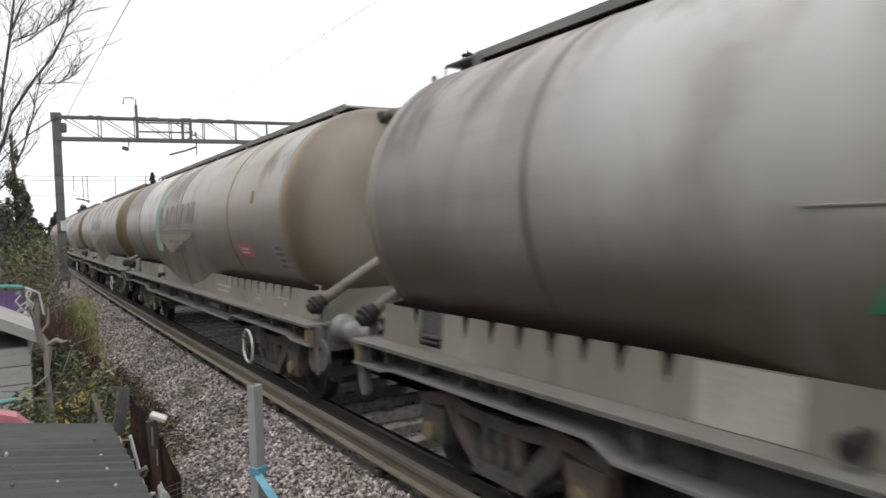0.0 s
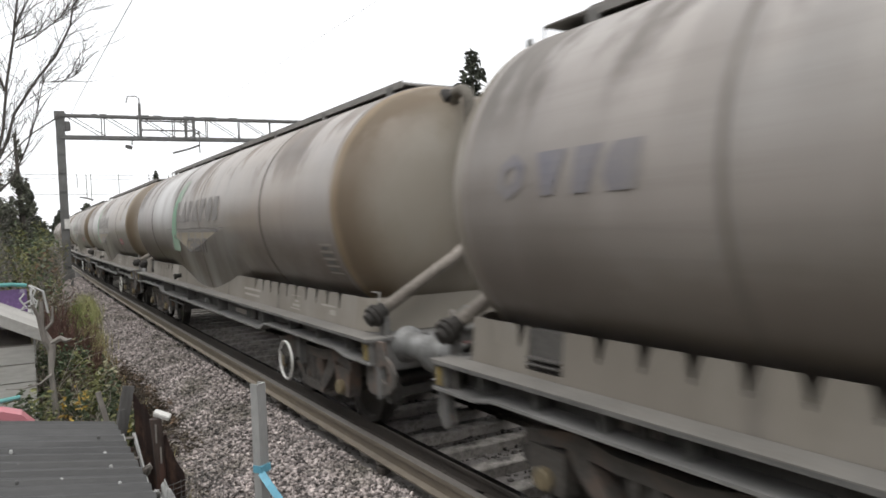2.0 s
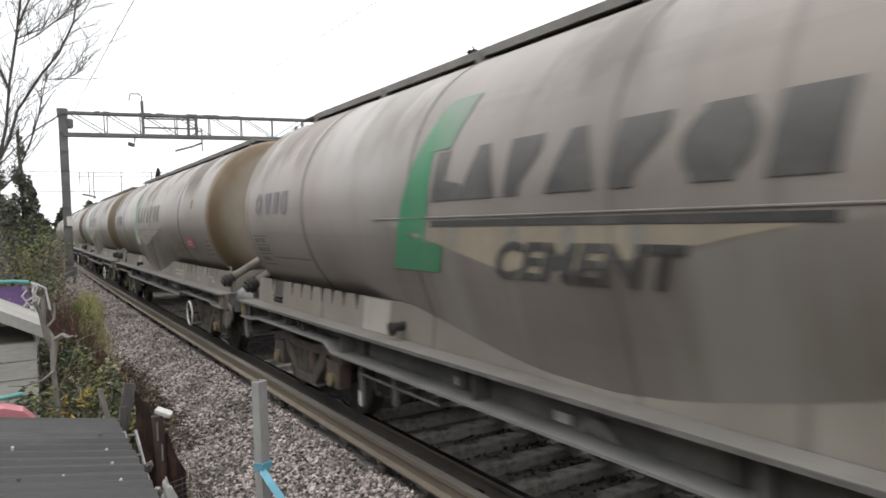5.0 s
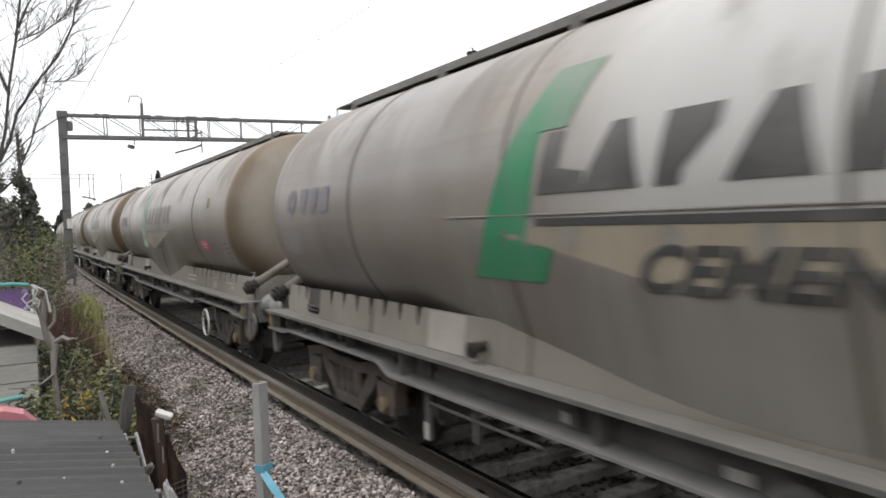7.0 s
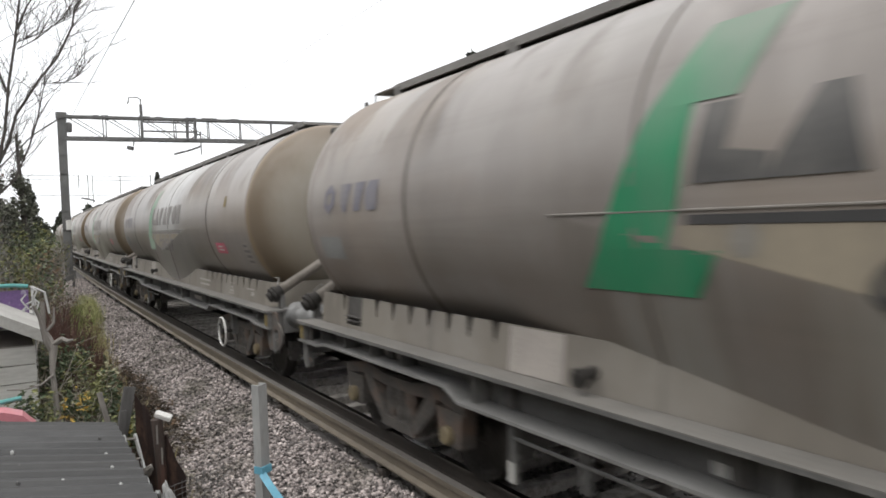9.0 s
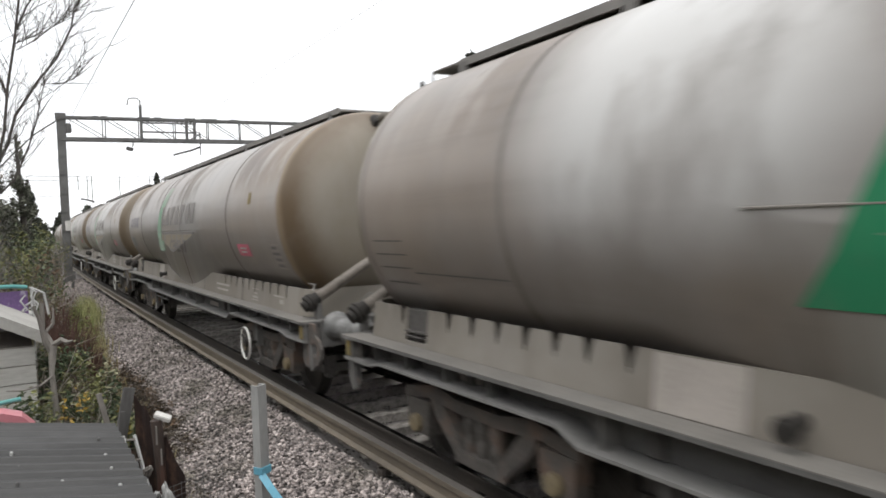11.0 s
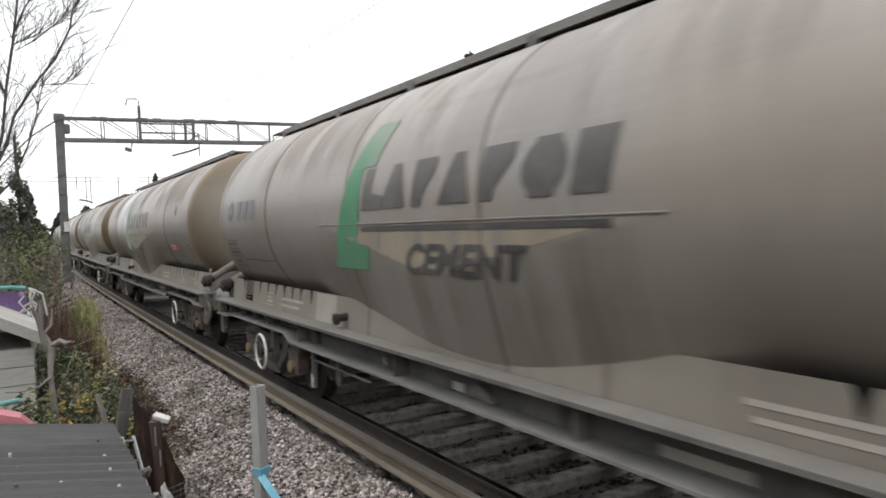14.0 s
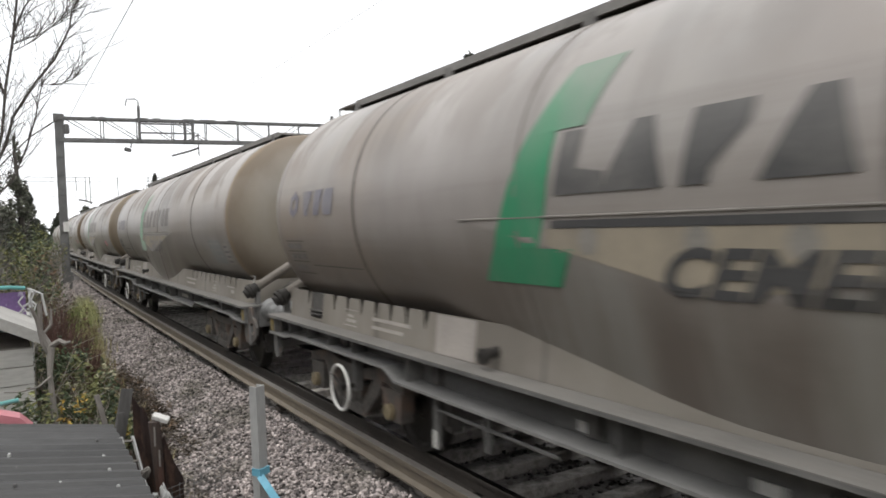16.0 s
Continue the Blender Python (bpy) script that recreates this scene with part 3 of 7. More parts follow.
def tank_mesh(bm):
    stations = [SEAM_F, 1.2, 2.3, 3.2, 3.4, 3.7, 4.0, 4.2, 4.4, 4.6, 4.8, 5.0, 5.2, 5.5, 5.8, 6.1, 6.3, 6.39, 6.41, 6.43, 6.6, 6.9, 7.1, 7.3, 7.5, 7.7, 7.9, 8.1, 8.3, 8.5, 8.62, 8.75, 8.9, 9.05, 9.2, 9.5, 10.45, 10.53, 11.2, 12.0, SEAM_R]
    rings = [[bm.verts.new(tank_point(s, a)) for a in ring_angles(s)] for s in stations]
    for r0, r1 in zip(rings, rings[1:]):
        n = len(r0)
        for i in range(n):
            bm.faces.new((r0[i], r0[(i + 1) % n], r1[(i + 1) % n], r1[i]))
    bmesh.ops.recalc_face_normals(bm, faces=bm.faces)


def dish_mesh(bm, seam, way):
    prof = [(0.0, TANK_R), (0.06, TANK_R * 0.998)]
    prof += [(DISH * math.sin(a), TANK_R * (math.cos(a) ** 0.62)) for a in [radians(d) for d in (12, 20, 28, 36, 44, 52, 60, 68, 76, 83, 88, 89.9)]] + [(DISH, 0.0)]
    lathe(bm, prof, (0, 6.5 - seam, TANK_Z), (0, -way, 0), 72)


def seam_ring(bm, s, wide=0.035, high=0.008):
    ring = ring_angles(s)
    for a0, a1 in zip(ring, ring[1:] + ring[:1]):
        q = [tank_point(s + o, a, g) for o, g in ((-wide, 0.001), (-wide * 0.6, high), (wide * 0.6, high), (wide, 0.001)) for a in (a0, a1)]
        v = [bm.verts.new(c) for c in q]
        for k in (0, 2, 4):
            bm.faces.new((v[k], v[k + 1], v[k + 3], v[k + 2]))
    bmesh.ops.remove_doubles(bm, verts=bm.verts, dist=1e-4)
    bmesh.ops.recalc_face_normals(bm, faces=bm.faces)


def patch(bm, s0, z0, s1, z1, lean=0.0, grow=0.006, side=1):
    """A label on the barrel's flank between s0..s1 and the heights z0..z1; lean shifts its top along s."""
    a0, a1 = angle_at(z0), angle_at(z1)
    na, ns = max(2, int(abs(a1 - a0) / 0.06) + 1), max(2, int(abs(s1 - s0) / 0.5) + 1)
    grid = [[bm.verts.new(tank_point(s0 + (s1 - s0) * i / ns + lean * j / na, a0 + (a1 - a0) * j / na, grow)) for i in range(ns + 1)] for j in range(na + 1)]
    for j in range(na):
        for i in range(ns):
            f = (grid[j][i], grid[j][i + 1], grid[j + 1][i + 1], grid[j + 1][i])
            bm.faces.new(f)


def bent(bm, flat_faces, s0, z0, grow):
    """Flat shapes of (along s, height) laid on the flank."""
    a0 = angle_at(z0)
    for poly in flat_faces:
        bm.faces.new([bm.verts.new(tank_point(s0 + u, a0 + w / TANK_R, grow)) for u, w in poly])


def word(text, size, width):
    """The built-in font's shapes of a word as flat triangles, fitted to a width."""
    cu = bpy.data.curves.new("lettering", "FONT")
    cu.body, cu.size, cu.offset = text, size, size * 0.032
    ob = new("lettering", cu)
    me = ob.to_mesh()
    bm = bmesh.new()
    bm.from_mesh(me)
    ob.to_mesh_clear()
    bpy.data.objects.remove(ob)
    lo, hi = min(v.co.x for v in bm.verts), max(v.co.x for v in bm.verts)
    for k in range(1, 5):
        bmesh.ops.bisect_plane(bm, geom=bm.verts[:] + bm.edges[:] + bm.faces[:], plane_co=(0, size * 0.72 * k / 5, 0), plane_no=(0, 1, 0))
    out = [[((v.co.x - lo) * width / (hi - lo), v.co.y) for v in f.verts] for f in bm.faces]
    bm.free()
    return out


def skirt_mesh(bm, side):
    """A leaning plate from the deck up to the barrel, notched along its top, with a hatch opening near the leading end."""
    low, high, zl, zh = 1.085 * side, 1.05 * side, 1.062, 1.385
    notch = [0.31, 0.57, 1.33, 1.67, 2.0, 2.32, 2.63, 2.93, 3.27] + [9.47 + 0.334 * i for i in range(10)]

    def at(s, h, inner):
        return Vector((low + (high - low) * h - (0.012 * side if inner else 0), 6.5 - s, zl + (zh - zl) * h))

    top = [(0.0, 1.0)]
    for s in notch:
        if s == 1.33:
            top += [(0.66, 1.0), (0.661, 0.12), (1.01, 0.12), (1.011, 1.0)]
        top += [(s - 0.056, 1.0), (s - 0.036, 0.86), (s - 0.01, 0.52), (s + 0.01, 0.52), (s + 0.036, 0.86), (s + 0.056, 1.0)]
    top += [(12.93, 1.0)]
    for (s0, h0), (s1, h1) in zip(top, top[1:]):
        q = [[bm.verts.new(at(s, h, i)) for s, h in ((s0, 0), (s1, 0), (s1, h1), (s0, h0))] for i in (0, 1)]
        bm.faces.new(q[0])
        bm.faces.new(q[1][::-1])
        bm.faces.new((q[0][3], q[0][2], q[1][2], q[1][3]))
    bmesh.ops.remove_doubles(bm, verts=bm.verts, dist=1e-4)
    bmesh.ops.recalc_face_normals(bm, faces=bm.faces)


def end_skirt_mesh(bm, seam, way):
    """The skirt's rounded end, drawn round under the dish. way: -1 the leading end."""
    n = 48
    low, high = [], []
    start = 0.22 if way < 0 else -0.08
    for i in range(n + 1):
        a = math.pi * i / n
        c, q = math.cos(a), math.sin(a)
        x, d = math.copysign(abs(c) ** 0.5, c), q ** 0.5
        high.append(bm.verts.new((1.05 * x, 6.5 - seam - way * ((0.46 + start) * d - start), 1.385)))
        low.append(bm.verts.new((1.085 * x, 6.5 - seam - way * ((0.52 + start) * d - start), 1.062)))
    for i in range(n):
        bm.faces.new((low[i], low[i + 1], high[i + 1], high[i]))
    bmesh.ops.recalc_face_normals(bm, faces=bm.faces)
    bmesh.ops.solidify(bm, geom=bm.faces[:], thickness=0.012)


def sole_bar(bm, side):
    """A channel with wide flanges, stiffened by gussets, deeper between the bogies."""
    o = side
    prism(bm, [(1.30 * o, 1.06), (1.30 * o, 1.035), (1.10 * o, 1.035), (1.10 * o, 1.06)], 1, -7.12, 6.75)
    outline = [(6.75, 1.035), (6.75, 0.83), (6.2, 0.83), (6.0, 0.87), (3.62, 0.87), (3.42, 0.78), (-3.8, 0.78), (-4.0, 0.87), (-6.35, 0.87), (-6.55, 0.83), (-7.12, 0.83), (-7.12, 1.035)]
    prism(bm, outline, 0, 1.05 * o, 1.07 * o)
    for y in (6.2, 5.6, 5.0, 4.4, 3.3, 0.9, -1.4, -3.75, -4.8, -5.7, -6.5):
        z0 = 0.87 if abs(y + 0.19) > 3.6 else 0.78
        box(bm, *sorted((1.06 * o, 1.22 * o)), y - 0.01, y + 0.01, z0 + 0.02, 1.035)


def low_flange(bm, side):
    pts = [(6.75, 0.83), (6.2, 0.83), (6.0, 0.87), (3.62, 0.87), (3.42, 0.78), (-3.8, 0.78), (-4.0, 0.87), (-6.35, 0.87), (-6.55, 0.83), (-7.12, 0.83)]
    for (y0, z0), (y1, z1) in zip(pts, pts[1:]):
        prism(bm, [(y0, z0), (y1, z1), (y1, z1 + 0.022), (y0, z0 + 0.022)], 0, 1.04 * side, 1.285 * side)


def side_frame(bm, x):
    """The cast truss of a bogie side, with its spring nest and axlebox horns."""
    t0, t1 = x - 0.06, x + 0.06
    top = [(-1.12, 0.60), (-1.12, 0.70), (-0.62, 0.78), (-0.3, 0.72), (0.3, 0.72), (0.62, 0.78), (1.12, 0.70), (1.12, 0.60), (0.72, 0.66), (0.3, 0.62), (-0.3, 0.62), (-0.72, 0.66)]
    prism(bm, top, 0, t0, t1)
    prism(bm, [(-0.72, 0.68), (-0.55, 0.68), (-0.18, 0.29), (-0.30, 0.26), (-0.62, 0.52)], 0, t0, t1)
    prism(bm, [(0.72, 0.68), (0.55, 0.68), (0.18, 0.29), (0.30, 0.26), (0.62, 0.52)], 0, t0, t1)
    prism(bm, [(-0.32, 0.25), (0.32, 0.25), (0.26, 0.34), (-0.26, 0.34)], 0, t0 - 0.02, t1 + 0.02)
    for y in (-0.17, 0.0, 0.17):
        lathe(bm, [(0, 0.06), (0.07, 0.07), (0.14, 0.06), (0.21, 0.07), (0.28, 0.06)], (x, y, 0.34), (0, 0, 1), 10)
    for y in (-0.9, 0.9):
        prism(bm, [(y - 0.19, 0.62), (y - 0.15, 0.33), (y + 0.15, 0.33), (y + 0.19, 0.62)], 0, t0 - 0.01, t1 + 0.01)
    bmesh.ops.recalc_face_normals(bm, faces=bm.faces)


def make_bogie(parent, y, name="bogie"):
    b = new("bogie")
    b.parent = parent
    b.matrix_basis = pose(0, y, 0)
    for side in (-1, 1):
        bm = bmesh.new()
        side_frame(bm, 1.02 * side)
        part("side_frame", bm, M["bogie"], b)
        for ya in (-0.9, 0.9):
            bm = bmesh.new()
            lathe(bm, [(0, 0.0), (0, 0.075), (0.07, 0.075), (0.08, 0.06), (0.08, 0)], (1.07 * side, ya, 0.42), (side, 0, 0), 18)
            part("axle_cap", bm, M["cap"], b, "dull ochre axlebox end cap")
    bm = bmesh.new()
    box(bm, -0.98, 0.98, -0.2, 0.2, 0.42, 0.66)
    box(bm, -0.5, 0.5, -0.35, 0.35, 0.62, 0.76)
    part("bolster", bm, M["under"], b)
    for ya in (-1.42, 1.42, -0.36, 0.36):
        bm = bmesh.new()
        box(bm, -0.85, 0.85, ya - 0.05, ya + 0.05, 0.36, 0.46)
        for x in (-0.75, 0.75):
            box(bm, x - 0.06, x + 0.06, ya - 0.06, ya + 0.06, 0.3, 0.56)
        part("brake_beam", bm, M["under"], b)
    sets = []
    for ya in (-0.9, 0.9):
        bm = bmesh.new()
        tube(bm, [(-1.0, 0, 0), (1.0, 0, 0)], 0.075, 12)
        for side in (-1, 1):
            lathe(bm, [(0.0, 0.0), (0.0, 0.10), (0.02, 0.12), (0.02, 0.34), (-0.02, 0.36), (-0.02, 0.415), (0.09, 0.42), (0.095, 0.448), (0.125, 0.445), (0.13, 0.36), (0.09, 0.33), (0.09, 0.12), (0.14, 0.10), (0.14, 0.0)], (0.80 * side, 0, 0), (-side, 0, 0), 32)
        w = part("wheelset", bm, M["wheel"], b)
        w.matrix_basis = pose(0, ya, 0.42)
        sets.append(w)
    return b


def end_pipes(parent, way):
    """The discharge pipe of one end: down the middle of the dish, then forking to both lower corners. way: +1 the leading end."""
    def out(w, y):
        return y + (0.62 if w < 0 else 0.45)

    yc = way * out(way, 6.36)
    bm = bmesh.new()
    arch = [(0, way * out(way, 6.19 - 0.15 * math.cos(a)), 3.30 + 0.13 * math.sin(a)) for a in [math.pi * i / 9 for i in range(1, 10)]]
    tube(bm, [(0, way * out(way, 5.97), 3.3)] + arch + [(0, yc, 2.9), (0, yc, 2.05), (0, yc, 1.92)], 0.062, 14)
    part("riser_pipe", bm, M["riser"], parent, "grimy dark riser pipe", smooth=True)
    for side in (-1, 1):
        bm = bmesh.new()
        tube(bm, [(0, yc, 2.0), (0.05 * side, yc, 1.9), (0.22 * side, yc - way * 0.02, 1.76), (1.06 * side, yc - way * 0.03, 1.28)], 0.062, 14)
        branch = part("branch_pipe", bm, M["pipe"], parent, smooth=True)
        bm = bmesh.new()
        d = Vector((0.84 * side, 0, -0.48)).normalized()
        c = Vector((1.06 * side, yc - way * 0.03, 1.28))
        lathe(bm, [(-0.05, 0), (-0.05, 0.075), (0.02, 0.08), (0.02, 0.102), (0.05, 0.106), (0.055, 0.09), (0.065, 0.09), (0.07, 0.106), (0.10, 0.102), (0.105, 0.07), (0.15, 0.066), (0.16, 0)], c, d, 16)
        part("coupling_flange", bm, M["dark_pipe"], branch, "dark bolted hose coupling")
        bm = bmesh.new()
        tube(bm, [c + d * 0.015 + Vector((0, 0, 0.1)), c + d * 0.0 + Vector((-0.05 * side, -0.1 * way, 0.17)), c + Vector((-0.02 * side, -0.2 * way, 0.17))], 0.008, 6)
        part("coupling_handle", bm, M["walk"], branch, "worn steel coupling handle")
        bm = bmesh.new()
        box(bm, *sorted((1.0 * side, 1.06 * side)), yc - 0.05, yc + 0.05, 1.05, 1.24)
        part("pipe_bracket", bm, M["frame"], parent)
    bm = bmesh.new()
    lathe(bm, [(-0.1, 0.0), (-0.1, 0.09), (-0.06, 0.105), (0.02, 0.11), (0.08, 0.095), (0.1, 0.0)], (-0.02, way * out(way, 5.98), 3.37), (0, -way, 0.5), 16)
    part("outlet_dome", bm, M["dark_pipe"], parent, "dark outlet elbow on the tank crown")


def buffer(parent, x, way):
    bm = bmesh.new()
    y = way * far(way, 6.5)
    lathe(bm, [(0, 0.17), (0.03, 0.17), (0.04, 0.135), (0.12, 0.125), (0.40, 0.118), (0.41, 0.0)], (x, y, 0.98), (0, way, 0), 20)
    b = part("buffer", bm, M["buffer"], parent, smooth=True)
    bm = bmesh.new()
    lathe(bm, [(0.38, 0.10), (0.50, 0.105), (0.52, 0.165), (0.54, 0.185), (0.557, 0.175), (0.563, 0.0)], (x, y, 0.98), (0, way, 0), 24)
    part("buffer_head", bm, M["buffer"], b, smooth=True)


def headstock(bm, way):
    y0, y1 = sorted((way * far(way, 6.36), way * far(way, 6.5)))
    box(bm, -1.26, 1.26, y0, y1, 0.82, 1.035)
    for x in (-0.87, 0.87):
        box(bm, x - 0.2, x + 0.2, *sorted((way * far(way, 6.44), way * far(way, 6.52))), 0.76, 1.07)
    for side in (-1, 1):
        yc = way * far(way, 6.5)
        prism(bm, [(yc - 0.10, 0.82), (yc + 0.03 * way, 0.82), (yc + 0.03 * way, 0.62), (yc - 0.04, 0.52), (yc - 0.14, 0.56)], 0, side * 1.16, side * 1.22)
    box(bm, -1.26, 1.26, *sorted((way * far(way, 6.3), way * far(way, 6.53))), 1.036, 1.062)


def eye_plate(bm, side):
    """The hooked towing plate at a trailing corner, with a round eye in it."""
    outline = [(13.46, 1.05), (13.80, 1.05), (13.82, 0.93), (13.93, 0.88), (14.0, 0.8), (14.0, 0.7), (13.9, 0.62), (13.76, 0.57), (13.5, 0.55), (13.44, 0.62), (13.44, 0.82)]
    eye = (13.8, 0.77)
    rings = []
    for x in (1.185, 1.215):
        outer = [bm.verts.new((x * side, 6.5 - q, z)) for q, z in outline]
        inner = []
        for q, z in outline:
            d = math.hypot(q - eye[0], z - eye[1])
            inner.append(bm.verts.new((x * side, 6.5 - eye[0] - (q - eye[0]) / d * 0.085, eye[1] + (z - eye[1]) / d * 0.085)))
        rings.append((outer, inner))
    n = len(outline)
    for i in range(n):
        j = (i + 1) % n
        for outer, inner in rings:
            bm.faces.new((outer[i], outer[j], inner[j], inner[i]))
        for k in (0, 1):
            bm.faces.new((rings[0][k][i], rings[0][k][j], rings[1][k][j], rings[1][k][i]))
    bmesh.ops.recalc_face_normals(bm, faces=bm.faces)


def brake_wheel(parent, y):
    b = None
    bm = bmesh.new()
    n = 40
    r = 0.215
    pts = [(-1.31, y + r * math.cos(i * math.tau / n), 0.555 + r * math.sin(i * math.tau / n)) for i in range(n + 1)]
    tube(bm, pts, 0.016, 8, cap=False)
    bmesh.ops.remove_doubles(bm, verts=bm.verts, dist=1e-3)
    b = part("hand_brake_wheel", bm, M["white"], parent, "white painted hand brake wheel")
    bm = bmesh.new()
    for i in range(3):
        a = i * math.tau / 3 + 0.5
        tube(bm, [(-1.29, y, 0.555), (-1.31, y + r * math.cos(a), 0.555 + r * math.sin(a))], 0.011, 6)
    tube(bm, [(-1.31, y, 0.555), (-1.0, y, 0.555)], 0.022, 8)
    lathe(bm, [(-0.03, 0), (-0.03, 0.045), (0.03, 0.045), (0.03, 0)], (-1.295, y, 0.555), (1, 0, 0), 12)
    part("spokes", bm, M["dark_pipe"], b)
    bm = bmesh.new()
    box(bm, -1.16, -1.08, y - 0.05, y + 0.05, 0.5, 0.86)
    part("brake_bracket", bm, M["frame"], parent)


def make_wagon():
    w = empty("tank_wagon")
    bm = bmesh.new()
    tank_mesh(bm)
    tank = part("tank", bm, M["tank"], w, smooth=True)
    for s, wide in ((2.36, 0.025), (4.82, 0.014), (7.06, 0.022), (10.49, 0.025)):
        bm = bmesh.new()
        seam_ring(bm, s, wide, 0.006)
        part("weld_seam", bm, M["seam"], tank, smooth=False)
    for seam, way in ((SEAM_F, -1), (SEAM_R, 1)):
        bm = bmesh.new()
        dish_mesh(bm, seam, way)
        part("tank_end", bm, M["tank_end"], w, "domed tank end with ochre cement stains", smooth=True)
        bm = bmesh.new()
        seam_ring(bm, seam + 0.05 * -way, 0.03, 0.006)
        part("end_seam", bm, M["tank"], tank)
    # walkway along the crown
    bm = bmesh.new()
    box(bm, -0.38, 0.38, 6.5 - 12.78, 6.5 - 0.5, 3.56, 3.585)
    box(bm, -0.37, 0.37, 6.5 - 0.5, 6.5 - 0.12, 3.572, 3.583)
    deck = part("walkway", bm, M["walk"], w, "dark steel walkway along the tank crown")
    for x in (-0.38, 0.38):
        bm = bmesh.new()
        box(bm, x - 0.012, x + 0.012, 6.5 - 12.78, 6.5 - 0.6, 3.53, 3.60)
        part("edge_angle", bm, M["walk"], deck)
    bm = bmesh.new()
    for x in (-0.38, 0.38):
        tube(bm, [(x, 6.5 - 0.62, 3.47), (x, 6.5 - 0.12, 3.47), (x, 6.5 - 0.1, 3.49), (x, 6.5 - 0.1, 3.58), (x, 6.5 - 0.62, 3.58)], 0.011, 6)
    tube(bm, [(-0.38, 6.5 - 0.1, 3.58), (0.38, 6.5 - 0.1, 3.58)], 0.011, 6)
    part("end_loop", bm, M["walk"], deck, "thin bent steel end loop of the walkway")
    for s in (0.65, 2.7, 4.6, 6.6, 8.6, 10.6, 12.5):
        for side in (-1, 1):
            bm = bmesh.new()
            box(bm, *sorted((0.40 * side, 0.36 * side)), 6.5 - s - 0.06, 6.5 - s + 0.06, 3.42, 3.57)
            part("walkway_bracket", bm, M["frame"], w)
    for s in (3.3, 6.5, 9.6):
        bm = bmesh.new()
        lathe(bm, [(0, 0.3), (0.12, 0.3), (0.13, 0.32), (0.15, 0.32), (0.16, 0.2), (0.165, 0)], (0, 6.5 - s, 3.45), (0, 0, 1), 20)
        part("filling_hatch", bm, M["frame"], w)
    bm = bmesh.new()
    prism(bm, [(6.5 + 0.06, 3.3), (6.5 - 0.06, 3.34), (6.5 - 0.03, 3.5), (6.5 + 0.0, 3.51)], 0, -0.47, -0.44)
    part("lifting_lug", bm, M["frame"], w)
    for side in (-1, 1):
        bm = bmesh.new()
        skirt_mesh(bm, side)
        part("side_skirt", bm, M["skirt"], w, "dusty grey notched skirt plate")
        # unseen strip behind each skirt, added to keep the notches dark
        bm = bmesh.new()
        box(bm, *sorted((1.036 * side, 0.86 * side)), 6.5 - 12.85, 6.5 - 0.2, 1.2, 1.206)
        part("skirt_ledge", bm, M["under"], w)
        bm = bmesh.new()
        sole_bar(bm, side)
        part("sole_bar", bm, M["frame"], w)
        bm = bmesh.new()
        low_flange(bm, side)
        part("lower_flange", bm, M["flange"], w)
        bm = bmesh.new()
        box(bm, *sorted((1.301 * side, 1.1 * side)), -7.12, 6.75, 1.06, 1.067)
        part("deck_edge", bm, M["deck_dust"], w, "deck edge dusted with cement")
    # closing plates under the tank ends
    for way in (-1, 1):
        bm = bmesh.new()
        end_skirt_mesh(bm, SEAM_F if way > 0 else SEAM_R, -way)
        part("end_skirt", bm, M["skirt"], w)
        bm = bmesh.new()
        headstock(bm, way)
        part("headstock", bm, M["frame"], w)
        end_pipes(w, way)
        for x in (-0.87, 0.87):
            buffer(w, x, way)
        bm = bmesh.new()
        tube(bm, [(0, way * far(way, 6.5), 0.92), (0, way * far(way, 6.72), 0.9), (0, way * far(way, 6.8), 0.98), (0, way * far(way, 6.74), 1.05)], 0.035, 8)
        tube(bm, [(-0.05, way * far(way, 6.72), 0.9), (-0.06, way * far(way, 6.85), 0.8), (0.06, way * far(way, 6.95), 0.82), (0.05, way * far(way, 6.78), 0.9)], 0.02, 8)
        part("draw_hook", bm, M["dark_pipe"], w)
        for x in (0.35, -0.3):
            bm = bmesh.new()
            tube(bm, [(x, way * far(way, 6.5), 0.9), (x, way * far(way, 6.64), 0.86), (x * 0.9, way * far(way, 6.8), 0.62), (x * 0.8, way * far(way, 6.97), 0.56)], 0.028, 8)
            hose = part("brake_hose", bm, M["under"], w)
            bm = bmesh.new()
            box(bm, x - 0.035, x + 0.035, *sorted((way * far(way, 6.6), way * far(way, 6.68))), 0.86, 0.95)
            part("hose_cock", bm, M["red_iron"], hose, "red painted brake hose cock")
        bm = bmesh.new()
        box(bm, -0.345, -0.3, *sorted((way * far(way, 6.4), way * far(way, 6.44))), 1.06, 1.24)
        part("headstock_lug", bm, M["dusty_white"], w)
        for o in (-1, 1):
            bm = bmesh.new()
            ye = far(way, 6.5) * way
            if way > 0:
                prism(bm, [(ye, 1.03), (ye, 0.58), (ye - way * 0.07, 0.54), (ye - way * 0.18, 0.6), (ye - way * 0.09, 0.68), (ye - way * 0.1, 0.78), (ye - way * 0.24, 0.82), (ye - way * 0.24, 1.03)], 0, *sorted((1.19 * o, 1.21 * o)))
            else:
                eye_plate(bm, o)
            part("corner_plate", bm, M["bogie"], w)
        for x in (-1.215, 1.215):
            bm = bmesh.new()
            o = math.copysign(1, x)
            box(bm, *sorted((1.26 * o, 1.275 * o)), *sorted((way * far(way, 6.39), way * far(way, 6.46))), 0.87, 1.01)
            part("end_marker", bm, M["yellow"], w, "dirty yellow end marker plate")
    # deck and underframe
    bm = bmesh.new()
